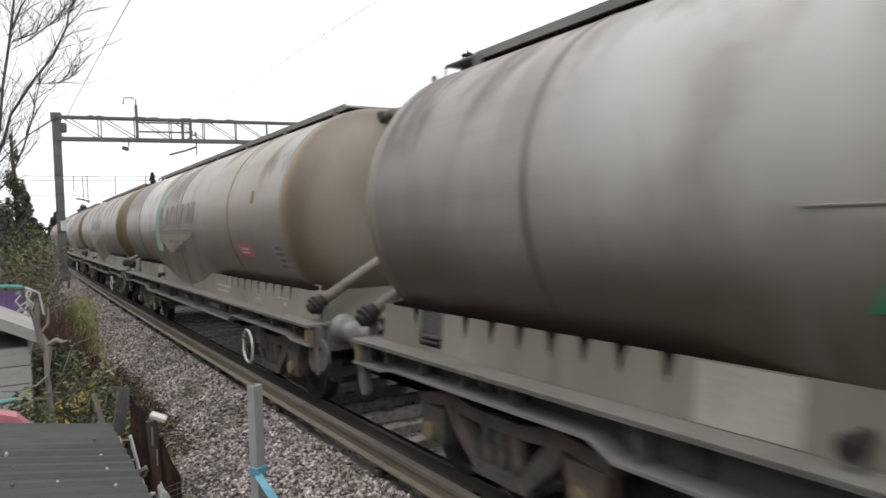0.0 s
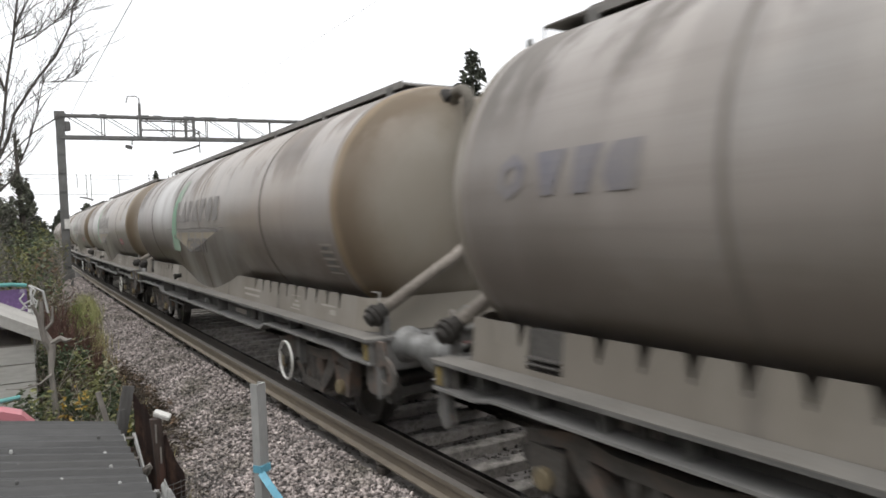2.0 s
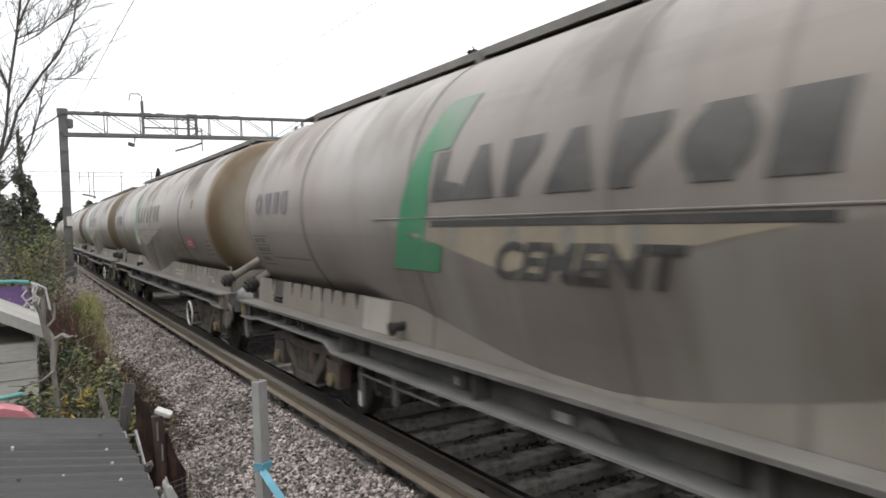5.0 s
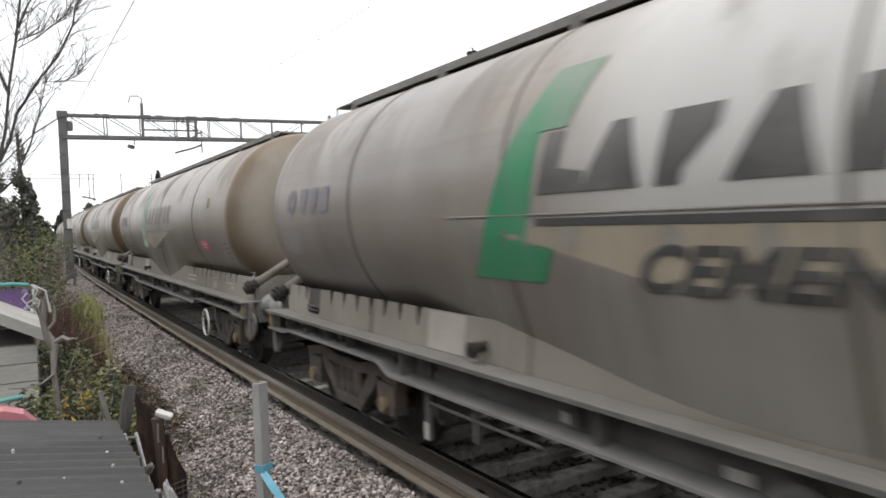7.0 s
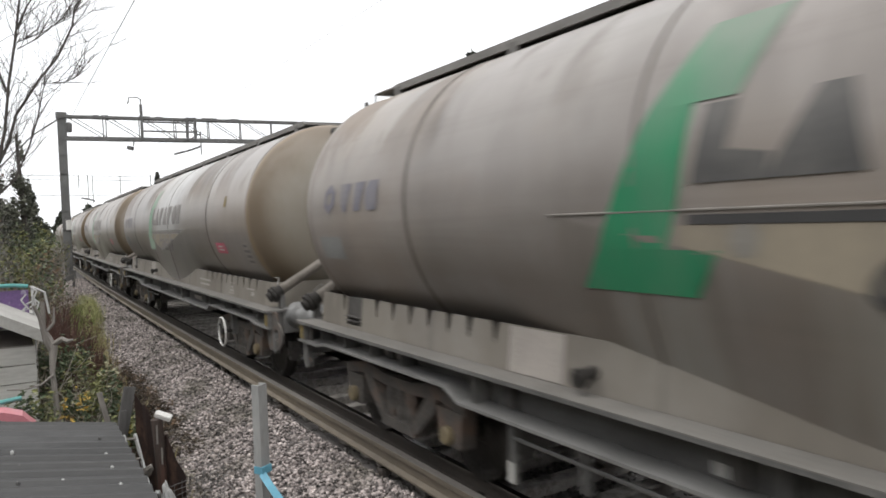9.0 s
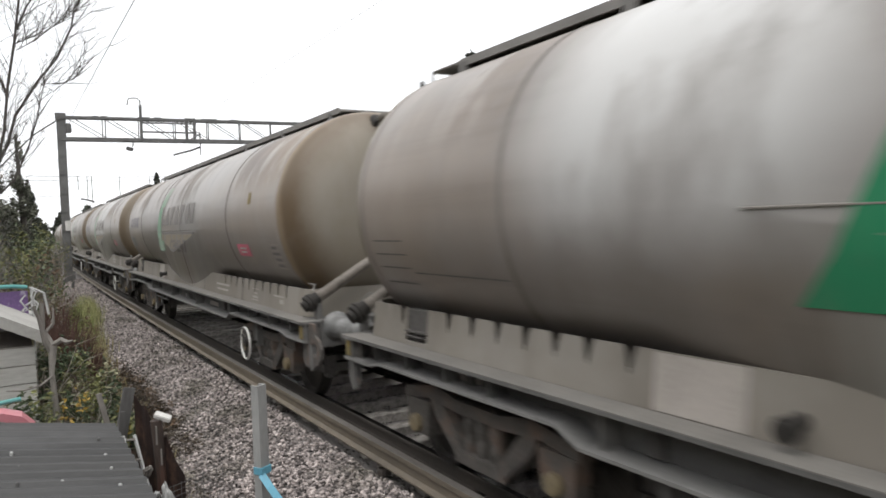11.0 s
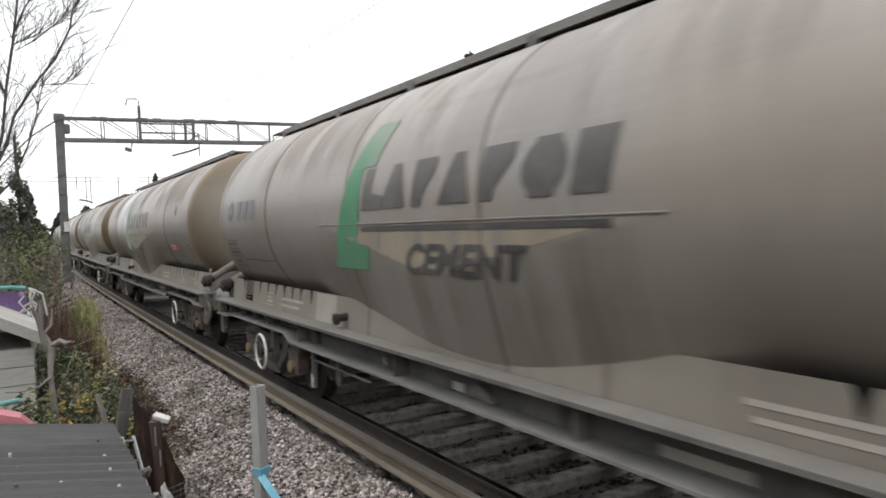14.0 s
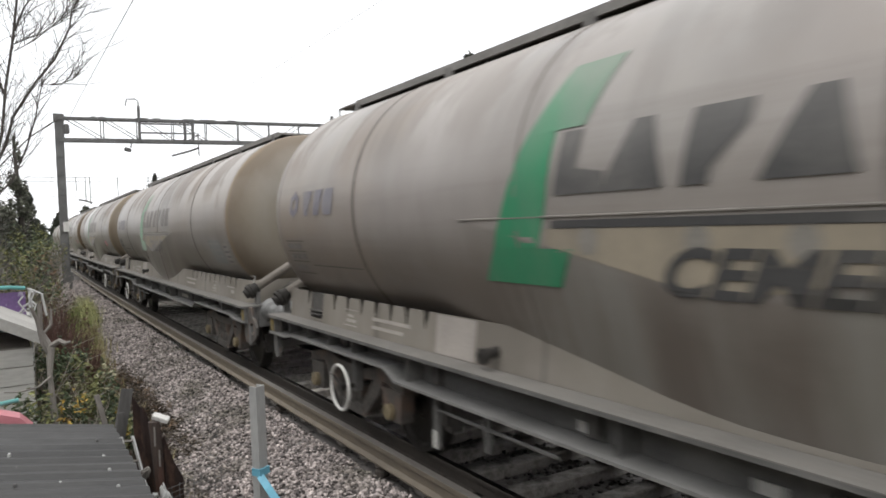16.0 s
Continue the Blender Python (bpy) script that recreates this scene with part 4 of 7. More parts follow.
    box(bm, -1.1, 1.1, -6.98, 6.61, 1.03, 1.055)
    part("deck", bm, M["frame"], w)
    bm = bmesh.new()
    for x in (-0.28, 0.28):
        box(bm, x - 0.08, x + 0.08, -6.9, 6.5, 0.72, 1.03)
    for y in (-4.8, -3, -1.2, 1.2, 3, 4.8):
        box(bm, -1.12, 1.12, y - 0.05, y + 0.05, 0.82, 1.03)
    part("centre_sill", bm, M["under"], w)
    bm = bmesh.new()
    for y, n in ((2.6, 1), (0.9, 1), (-0.4, 1)):
        box(bm, -0.62, -0.56, y - 0.04, y + 0.04, 0.42, 0.76)
    tube(bm, [(-0.6, 3.3, 0.56), (-0.6, -0.5, 0.56)], 0.025, 8)
    lathe(bm, [(0, 0), (0, 0.14), (0.45, 0.14), (0.47, 0)], (-0.5, -0.9, 0.62), (0, -1, 0), 16)
    tube(bm, [(0.5, 1.8, 0.62), (0.5, 0.4, 0.62)], 0.17, 14)
    part("brake_gear", bm, M["under"], w)
    bm = bmesh.new()
    for y in (2.15, 2.85):
        box(bm, -1.22, -1.18, y - 0.025, y + 0.025, 0.36 if y > 2.5 else 0.5, 0.76)
    tube(bm, [(-1.2, 2.85, 0.66), (-1.2, 1.4, 0.66)], 0.014, 6)
    part("brake_lever", bm, M["frame"], w)
    bm = bmesh.new()
    box(bm, -1.226, -1.218, 2.83, 2.88, 0.36, 0.5)
    part("lever_tip", bm, M["white"], w, "white painted brake lever tip")
    for y in (6.5 - 1.75, 6.5 - 11.65):
        make_bogie(w, y)
    # rib, panels and paint on the near flank
    bm = bmesh.new()
    patch(bm, 5.16, 2.062, 8.3, 2.106, 0, 0.008)
    part("painted_line", bm, M["ink"], tank)
    bm = bmesh.new()
    strip = [(RIB_Z - 0.006, 0.001), (RIB_Z - 0.005, 0.009), (RIB_Z + 0.002, 0.009), (RIB_Z + 0.006, 0.001)]
    for i in range(18):
        s0, s1 = 4.16 + 0.25 * i, 4.16 + 0.25 * (i + 1)
        for (z0, g0), (z1, g1) in zip(strip, strip[1:]):
            bm.faces.new([bm.verts.new(tank_point(q, angle_at(z), g)) for q, z, g in ((s0, z0, g0), (s1, z0, g0), (s1, z1, g1), (s0, z1, g1))])
    bmesh.ops.remove_doubles(bm, verts=bm.verts, dist=1e-4)
    part("side_rib", bm, M["rib"], tank, "slim pale rib above the name panel")
    bm = bmesh.new()
    for i in range(48):
        s0, s1 = 5.1 + 0.0667 * i, 5.1 + 0.0667 * (i + 1)
        z0, z1 = crease(s0) + 0.012, crease(s1) + 0.012
        for f0, f1 in ((0, 0.5), (0.5, 1)):
            co = [(s0, z0 + (2.058 - z0) * f0), (s1, z1 + (2.058 - z1) * f0), (s1, z1 + (2.058 - z1) * f1), (s0, z0 + (2.058 - z0) * f1)]
            if min(2.058 - z0, 2.058 - z1) > 0.004:
                bm.faces.new([bm.verts.new(tank_point(q, angle_at(z), 0.004)) for q, z in co])
    bmesh.ops.remove_doubles(bm, verts=bm.verts, dist=1e-4)
    part("name_panel", bm, M["tan"], tank, "yellowed wedge-shaped name panel")
    for q in (5.47, 6.2, 6.72, 7.25):
        bm = bmesh.new()
        bent(bm, [[(0.075 * math.cos(i * math.tau / 16), 0.085 * math.sin(i * math.tau / 16)) for i in range(16)]], q, 1.99, 0.006)
        part("worn_spot", bm, M["worn"], tank, "grey worn round spot on the panel")
    bm = bmesh.new()
    bent(bm, [[(u + 0.38 * w, w) for u, w in poly] for poly in word("CEMENT", 0.335, 1.52)], 5.97, 1.735, 0.011)
    part("lettering", bm, M["ink"], tank, "faded black painted word")
    # plain shapes (bars, wedges and discs) stand for the painted trade name
    def shape_row(f, kind):
        """Left and right share of a shape's width at the height f."""
        if kind == "wedge":
            return 0.36 * f, 1 - 0.34 * f
        if kind == "step":
            return 0.0, 0.42 if f > 0.3 else 1.0
        if kind == "disc":
            k = 0.5 * math.sqrt(max(1 - (2 * f - 1) ** 2, 0.3))
            return 0.5 - k, 0.5 + k
        return (0.0, 1.0) if kind == "bar" else (0.0, 0.5 + 0.5 * min(max(f - 0.2, 0) / 0.5, 1))

    for s0, wide, kind in ((5.19, 0.40, "step"), (5.58, 0.43, "wedge"), (6.11, 0.32, "flag"), (6.52, 0.43, "wedge"), (7.05, 0.35, "flag"), (7.5, 0.42, "disc"), (7.98, 0.31, "bar")):
        bm = bmesh.new()
        lo, h = angle_at(2.25), angle_at(2.61) - angle_at(2.25)
        rows = [(*(s0 + wide * e + 0.07 * f for e in shape_row(f, kind)), lo + h * f) for f in [i / 10 for i in range(11)]]
        for (l0, r0, a0), (l1, r1, a1) in zip(rows, rows[1:]):
            bm.faces.new([bm.verts.new(tank_point(s, a, 0.006)) for s, a in ((l0, a0), (r0, a0), (r1, a1), (l1, a1))])
        bmesh.ops.remove_doubles(bm, verts=bm.verts, dist=1e-4)
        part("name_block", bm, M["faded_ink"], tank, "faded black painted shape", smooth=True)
    bm = bmesh.new()
    heights = [1.71, 1.80, 1.88, 1.94, 2.05, 2.15, 2.25, 2.35, 2.45, 2.55, 2.63, 2.72, 2.8, 2.88, 2.95, 3.02]
    for z0, z1 in zip(heights, heights[1:]):
        left = [float(np.interp(z, [1.71, 1.94, 2.3, 2.6, 2.8, 3.02], [4.37, 4.55, 4.74, 4.89, 5.03, 5.17])) for z in (z0, z1)]
        if z1 <= 1.94:
            right = [5.18 + 0.16 * (z - 1.71) / 0.23 for z in (z0, z1)]
        elif z1 <= 2.63:
            right = [float(np.interp(z, [1.94, 2.2, 2.63], [5.03, 5.12, 5.19])) for z in (z0, z1)]
        else:
            right = [5.42 + 0.17 * (z - 2.63) / 0.39 for z in (z0, z1)]
        for f0, f1 in ((0, 0.5), (0.5, 1)):
            co = [(left[j] + (right[j] - left[j]) * f, z) for j, z, f in ((0, z0, f0), (0, z0, f1), (1, z1, f1), (1, z1, f0))]
            bm.faces.new([bm.verts.new(tank_point(q, angle_at(z), 0.006)) for q, z in co])
    bmesh.ops.remove_doubles(bm, verts=bm.verts, dist=1e-4)
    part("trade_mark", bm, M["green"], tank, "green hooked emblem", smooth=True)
    return w

# ---- overhead line ----
M["galv"] = material("weathered_galvanised_steel", (0.17, 0.17, 0.165), (0.09, 0.09, 0.088), 2.5, 0.6, metal=0.2, bump=0.15, fine=25, stain=(0.12, 0.115, 0.11), stain_scale=1.5)
M["dark_steel"] = material("dark_weathered_steel", (0.14, 0.138, 0.135), (0.08, 0.078, 0.076), 3, 0.7, bump=0.15)
M["wire"] = material("tarnished_wire", (0.12, 0.115, 0.11), (0.08, 0.078, 0.075), 4, 0.6, metal=0.4, bump=0)


def gantry(m, span, low, high, mast, detail=True):
    """A lattice portal over the tracks: two masts, chords, uprights and diagonals, with its insulators. Its x runs across the tracks."""
    g = empty("catenary_gantry", m)
    for x in (0, span):
        bm = bmesh.new()
        w = mast / 2
        box(bm, x - w, x + w, -w, -w + 0.03, -1.2, high + 0.12)
        box(bm, x - w, x + w, w - 0.03, w, -1.2, high + 0.12)
        box(bm, x - 0.02, x + 0.02, -w + 0.03, w - 0.03, -1.2, high + 0.05)
        for i in range(10):
            box(bm, x - w, x + w, -w, w, -0.6 + i * 0.95, -0.5 + i * 0.95)
        box(bm, x - w - 0.05, x + w + 0.05, -w - 0.05, w + 0.05, high - 0.12, high + 0.2)
        part("mast", bm, M["galv"], g)
    for y in (-0.22, 0.22):
        for z, t in ((low, 0.09), (high, 0.06)):
            bm = bmesh.new()
            box(bm, 0, span, y - 0.05, y + 0.05, z - t, z + t)
            part("chord", bm, M["galv"], g)
    n = int(span / 1.75)
    for i in range(n + 1):
        x = mast / 2 + (span - mast) * i / n
        for y in (-0.22, 0.22):
            bm = bmesh.new()
            shift = 0.14 if y > 0 and 0 < i < n else 0.0
            tube(bm, [(x + shift, y, low), (x + shift, y, high)], 0.028, 6)
            part("upright", bm, M["galv"], g)
            if i < n:
                bm = bmesh.new()
                x1 = mast / 2 + (span - mast) * (i + 1) / n
                up = i < n * 0.55
                off = 0.38 if y > 0 else 0.0
                tube(bm, [(x + off, y, high if up else low), (x1 + (off if i < n - 1 else 0.0), y, low if up else high)], 0.022, 6)
                part("diagonal", bm, M["galv"], g)
        if i < n:
            bm = bmesh.new()
            mid = x + (span - mast) * 0.5 / n
            tube(bm, [(x, -0.22, high), (mid, 0.22, high), (x + (span - mast) / n, -0.22, high)], 0.024, 6)
            part("top_lacing", bm, M["galv"], g)
    if detail:
        for z in (low + 0.42, high - 0.2):
            bm = bmesh.new()
            box(bm, 3.7, 6.5, -0.3, -0.24, z - 0.04, z + 0.04)
            part("support_rail", bm, M["dark_steel"], g)
        for x in (3.75, 6.0, 6.4):
            bm = bmesh.new()
            box(bm, x - 0.07, x + 0.07, -0.34, -0.2, low - 0.05, high + 0.1)
            part("support_bar", bm, M["dark_steel"], g)
        for x, w in ((1.6, 0.12), (2.0, 0.15), (3.9, 0.28), (4.6, 0.2), (6.2, 0.25), (7.2, 0.4), (8.5, 0.2)):
            bm = bmesh.new()
            box(bm, x - w, x + w, -0.2, 0.2, high + 0.05, high + 0.11)
            part("cleat", bm, M["dark_steel"], g)
        for pts, r in (([(3.75, 0, high), (3.75, 0, high + 1.0), (3.6, 0, high + 1.12), (3.2, 0, high + 1.1), (3.12, 0, high + 0.75)], 0.03),
                       ([(3.75, 0, high + 0.1), (3.75, 0, high + 0.75)], 0.075),
                       ([(3.35, 0, low), (3.3, 0, low - 0.35)], 0.03),
                       ([(6.7, 0, low + 0.5), (6.7, 0, low - 0.75)], 0.03),
                       ([(6.7, 0, low - 0.3), (6.2, 0, low - 0.5), (5.3, 0, low - 0.75)], 0.05),
                       ([(6.7, 0, low + 0.4), (6.2, 0, low + 0.1), (5.3, 0, low)], 0.03)):
            bm = bmesh.new()
            tube(bm, pts, r, 8)
            part("drop_tube", bm, M["dark_steel"], g)
        bm = bmesh.new()
        lathe(bm, [(-0.1, 0.05), (-0.08, 0.18), (0.08, 0.18), (0.1, 0.05)], (3.15, 0, low - 0.45), (0.3, 0, 1), 12)
        part("insulator", bm, M["dark_steel"], g)
        bm = bmesh.new()
        box(bm, -0.02, 0.24, -mast / 2 - 0.05, -mast / 2 - 0.03, 2.35, 2.85)
        part("number_plate", bm, M["white"], g, "small white plate on the mast")
        bm = bmesh.new()
        lathe(bm, [(-0.25, 0.08), (-0.2, 0.16), (0.2, 0.16), (0.25, 0.08)], (0.32, -0.1, low + 0.55), (0, 0, 1), 10)
        part("balance_weight", bm, M["dark_steel"], g)
    return g


tagged(gantry(pose(-1.55, 41.0, 0, 0, 0, -6.5), 17.5, 7.0, 8.1, 0.38), "weathered lattice steel portal over the tracks", "gantry", "overhead line portals")

span = tagged(empty("headspan", pose(0.9, 97, 0, 0, 0, -4)), "distant wire headspan between slim masts", "headspan")
for x in (-3.5, 17.0):
    bm = bmesh.new()
    tube(bm, [(x, 0, -0.8), (x, 0, 9.4)], 0.06, 8)
    part("mast", bm, M["galv"], span)
for z in (9.25, 8.75, 6.9):
    bm = bmesh.new()
    tube(bm, [(-3.5, 0, z), (7.5, 0, z - 0.12), (17.0, 0, z)], 0.028, 5)
    part("span_wire", bm, M["wire"], span)
for x, z0 in ((2.4, 7.6), (3.4, 6.2), (3.9, 5.9), (7.0, 6.4), (10.5, 6.3)):
    bm = bmesh.new()
    tube(bm, [(x, 0, 9.25), (x, 0, z0)], 0.045, 6)
    part("dropper", bm, M["dark_steel"], span)
bm = bmesh.new()
tube(bm, [(2.6, 0, 6.5), (3.4, 0, 6.35), (4.1, 0, 6.1)], 0.1, 6)
part("registration_arm", bm, M["dark_steel"], span)


def wire(name, d, z, label, r=0.008, sag=0.15, drift=0.0):
    bm = bmesh.new()
    pts = []
    for u in list(range(-60, 220, 6)):
        x, y, _ = on_line(u, d + drift * max(41 - u, 0))
        f = ((u - 41) % 56) / 56
        pts.append((x, y, z - sag * 4 * f * (1 - f)))
    tube(bm, pts, r, 5)
    tagged(finish(name, bm, M["wire"]), label, "wire", "overhead wires")


wire("earth_wire", -1.25, 8.35, "thin earth wire along the mast tops", 0.011, 0.15, 0.013)
wire("contact_wire", 0.0, 4.86, "thin contact wire over the track", 0.0018, 0.02)
wire("contact_wire", 9.1, 5.9, "thin contact wire over a neighbouring track", 0.006, 0.02)
bm = bmesh.new()
tube(bm, [(-1.65, 40.8, 7.98), (-2.82, 40.0, 7.03), (-3.72, 40.0, 6.08), (-5.6, 40.0, 3.9), (-9.2, 40.0, -0.4)], 0.035, 5)
tagged(finish("stay_wire", bm, M["wire"]), "stay wire from the mast top down into the trees", "wire")

# ---- houses beyond the line ----
M["chimney"] = material("soot_dark_brick", (0.075, 0.068, 0.062), (0.045, 0.041, 0.038), 3, 0.9, bump=0.4, fine=20)
M["render"] = material("brown_pebbledash_gable", (0.165, 0.135, 0.1), (0.12, 0.098, 0.074), 0.5, 0.9, bump=0.4, fine=12, stain=(0.19, 0.158, 0.12), stain_scale=0.5, stain_at=(0.48, 0.8))
M["white_wall"] = material("white_rendered_wall", (0.83, 0.83, 0.82), (0.73, 0.73, 0.72), 0.6, 0.85, bump=0.2, fine=20)
M["roof"] = material("dark_roof_slates", (0.1, 0.083, 0.079), (0.06, 0.05, 0.049), 1.2, 0.8, bump=0.4, fine=12)
M["brick"] = material("sooty_brick", (0.15, 0.12, 0.105), (0.09, 0.075, 0.068), 3, 0.9, bump=0.4, fine=20)
M["red_brick"] = material("dark_red_brick", (0.15, 0.07, 0.055), (0.09, 0.045, 0.038), 3, 0.9, bump=0.3, fine=20)
M["glass"] = material("dark_window_glass", (0.05, 0.055, 0.06), (0.03, 0.035, 0.04), 1, 0.08, bump=0)
M["upvc"] = material("white_window_frame", (0.78, 0.78, 0.77), (0.68, 0.68, 0.67), 3, 0.4, bump=0)


def window(house, x, z, w, h, bay=0.0, name="window"):
    """A window in the front wall (y = 0, facing -y), standing out by bay."""
    bm = bmesh.new()
    y = -bay
    if bay:
        prism(bm, [(x - w / 2 - bay * 0.5, 0), (x - w / 2, y + 0.02), (x + w / 2, y + 0.02), (x + w / 2 + bay * 0.5, 0)], 2, z - h * 0.35 - 0.6, z + h)
    else:
        box(bm, x - w / 2, x + w / 2, -0.02, 0.06, z, z + h)
    win = part(name, bm, M["white_wall"] if bay else M["glass"], house)
    for k in range(2):
        bm = bmesh.new()
        x0 = x - w / 2 + 0.05 + k * (w - 0.05) / 2
        box(bm, x0, x0 + (w - 0.15) / 2, y - 0.025, y, z + 0.05, z + h - 0.05)
        part("pane", bm, M["glass"], win)
    bm = bmesh.new()
    for zz in (z, z + h * 0.68, z + h - 0.06):
        box(bm, x - w / 2, x + w / 2, y - 0.06, y - 0.026, zz, zz + 0.07)
    for xx in (x - w / 2, x - 0.035, x + w / 2 - 0.07):
        box(bm, xx, xx + 0.07, y - 0.055, y - 0.0255, z, z + h)
    part("window_frame", bm, M["upvc"], win)
    bm = bmesh.new()
    box(bm, x - w / 2 - 0.08, x + w / 2 + 0.08, y - 0.14, y, z - 0.1, z - 0.002)
    part("sill", bm, M["upvc"], win)


def house(m, width, depth, eaves, ridge, gable, chimney=(), windows=(), front=None):
    """Front wall at y = 0 facing -y; the ridge runs along x; gable ends at x = 0 and x = width."""
    h = empty("house", m)
    bm = bmesh.new()
    box(bm, 0, width, 0, 0.3, -1, eaves)
    box(bm, 0, width, depth - 0.3, depth, -1, eaves)
    part("front_wall", bm, front or M["white_wall"], h)
    for x in (0, width):
        bm = bmesh.new()
        prism(bm, [(-0.01, -1), (depth + 0.01, -1), (depth + 0.01, eaves), (depth / 2, ridge - 0.15), (-0.01, eaves)], 0, *((x - 0.012, x + 0.3) if x == 0 else (x - 0.3, x + 0.012)))
        part("gable_wall", bm, gable, h)
    for side in (0, 1):
        bm = bmesh.new()
        e = -0.35 if side == 0 else depth + 0.35
        k = (ridge - eaves) / (depth / 2)
        ze = eaves - 0.35 * k
        prism(bm, [(e, ze), (depth / 2, ridge), (depth / 2, ridge + 0.14), (e, ze + 0.14)], 0, -0.12, width + 0.12)
        part("roof", bm, M["roof"], h)
    bm = bmesh.new()
    box(bm, -0.1, width + 0.1, -0.47, -0.36, eaves - 0.48, eaves - 0.36)
    part("gutter", bm, M["upvc"], h)
    for x0, x1, half, z0, z1, pots, tall in chimney:
        bm = bmesh.new()
        c = depth / 2
        box(bm, x0, x1, c - half, c + half, ridge + z0, ridge + z1)
        box(bm, x0 - 0.06, x1 + 0.06, c - half - 0.06, c + half + 0.06, ridge + z1 - 0.22, ridge + z1 - 0.09)
        stack = part("chimney", bm, M["chimney"], h)
        for i, f in enumerate(pots):
            bm = bmesh.new()
            high = tall * (1.0, 0.72, 0.9, 0.6)[i % 4]
            lathe(bm, [(-0.02, 0.16), (high * 0.8, 0.12), (high * 0.85, 0.15), (high, 0.14), (high, 0.0)], ((x0 + x1) / 2 + 0.06 * (i % 2), c + half * f, ridge + z1), (0, 0, 1), 10)
            part("chimney_pot", bm, M["chimney"], stack)
    for x, z, w, hh, bay in windows:
        window(h, x, z, w, hh, bay)
    return h


tagged(house(pose(43.2 + 0.139 * 28, 30.4 + 0.990 * 28, 0.33, 0, 0, -98), 28.0, 9.5, 6.6, 10.73, M["render"],
             [(27.25, 28.135, 1.18, -0.95, 0.42, (-0.8, -0.45, -0.1, 0.2, 0.6, 0.85), 0.22), (9.4, 10.3, 1.0, -0.6, 1.25, (-0.8, -0.3, 0.25, 0.75), 0.75)],
             [(28 - q, z, 1.5, 1.6, 0.0) for q in (3.4, 9.4, 15.4) for z in (4.3,)] + [(28 - q, 1.2, 1.7, 1.5, 0.0) for q in (2.4, 8.4, 14.4)]),
       "terraced house with brown pebbledash gable, white front and sooty chimney", "house", "houses beyond the line")
tagged(house(pose(56.5, 31.2, 0.5, 0, 0, -64), 16.0, 7.0, 6.4, 9.6, M["white_wall"], (),
             [(w, z, 1.7, 1.5, b) for w in (1.4, 5.0, 9.0) for z, b in ((4.2, 0.4), (1.2, 0.6))]),
       "white rendered terraced house with bay windows", "house", "houses beyond the line")
# garden wall, gatepost and lean-to below the gable
bm = bmesh.new()
box(bm, 0, 9, -0.11, 0.11, -0.6, 0.72)
box(bm, -0.02, 9.02, -0.15, 0.15, 0.72, 0.8)
wall = tagged(finish("garden_wall", bm, M["red_brick"]), "low dark red brick garden wall with coping", "wall")
wall.matrix_basis = pose(33.5, 22.0, -0.05, 0, 0, -45)
bm = bmesh.new()
box(bm, -0.12, 0.12, -0.12, 0.12, -0.7, 1.35)
bevel(bm, 0.02)
post = tagged(finish("gate_post", bm, M["white"]), "short white painted gate post", "post")
post.matrix_basis = pose(34.55, 20.75, -0.15, 0, 0, -45)

# ---- plants ----
M["bark"] = material("grey_brown_bark", (0.085, 0.075, 0.066), (0.05, 0.043, 0.037), 6, 0.9, bump=0.5, fine=40, stretch=(1, 1, 0.3))
M["twig"] = material("dry_brown_twigs", (0.16, 0.11, 0.075), (0.09, 0.06, 0.045), 6, 0.9, bump=0.2)
M["cane"] = material("brown_bramble_canes", (0.23, 0.19, 0.15), (0.13, 0.105, 0.085), 6, 0.85, bump=0.2)
M["pale_cane"] = material("pale_dry_canes", (0.44, 0.40, 0.34), (0.27, 0.245, 0.21), 6, 0.85, bump=0.2)
M["grey_twig"] = material("grey_bare_twigs", (0.25, 0.235, 0.22), (0.14, 0.13, 0.12), 6, 0.9, bump=0.2)
M["litter"] = material("dark_leaf_litter", (0.11, 0.085, 0.06), (0.05, 0.042, 0.032), 3, 0.9, bump=0.1, island=0.5)
M["leaf_pale"] = material("pale_faded_leaves", (0.33, 0.32, 0.21), (0.20, 0.19, 0.11), 3, 0.7, bump=0.1, island=0.4)
M["rust_twig"] = material("reddish_dead_stems", (0.16, 0.085, 0.066), (0.085, 0.05, 0.042), 6, 0.9, bump=0.2)
M["straw"] = material("dry_straw_grass", (0.36, 0.31, 0.17), (0.22, 0.2, 0.09), 4, 0.85, bump=0.1, island=0.35)
M["grass"] = material("pale_green_grass", (0.23, 0.26, 0.08), (0.13, 0.17, 0.05), 4, 0.8, bump=0.1, island=0.35)
M["tussock"] = material("pale_tussock_grass", (0.42, 0.41, 0.2), (0.26, 0.27, 0.115), 4, 0.85, bump=0.1, island=0.35)
M["dead_grass"] = material("matted_dead_grass", (0.105, 0.09, 0.07), (0.065, 0.056, 0.044), 4, 0.9, bump=0.1, island=0.5)
M["weed"] = material("dull_weeds", (0.10, 0.11, 0.05), (0.06, 0.07, 0.03), 4, 0.9, bump=0.1, island=0.5)
M["leaf"] = material("dull_green_leaves", (0.085, 0.115, 0.055), (0.04, 0.052, 0.026), 3, 0.6, bump=0.1, island=0.5)
M["leaf_olive"] = material("olive_bramble_leaves", (0.21, 0.21, 0.075), (0.09, 0.10, 0.035), 3, 0.6, bump=0.1, island=0.5)
M["leaf_yellow"] = material("yellow_autumn_leaves", (0.42, 0.31, 0.05), (0.3, 0.17, 0.04), 3, 0.6, bump=0.1, island=0.4)
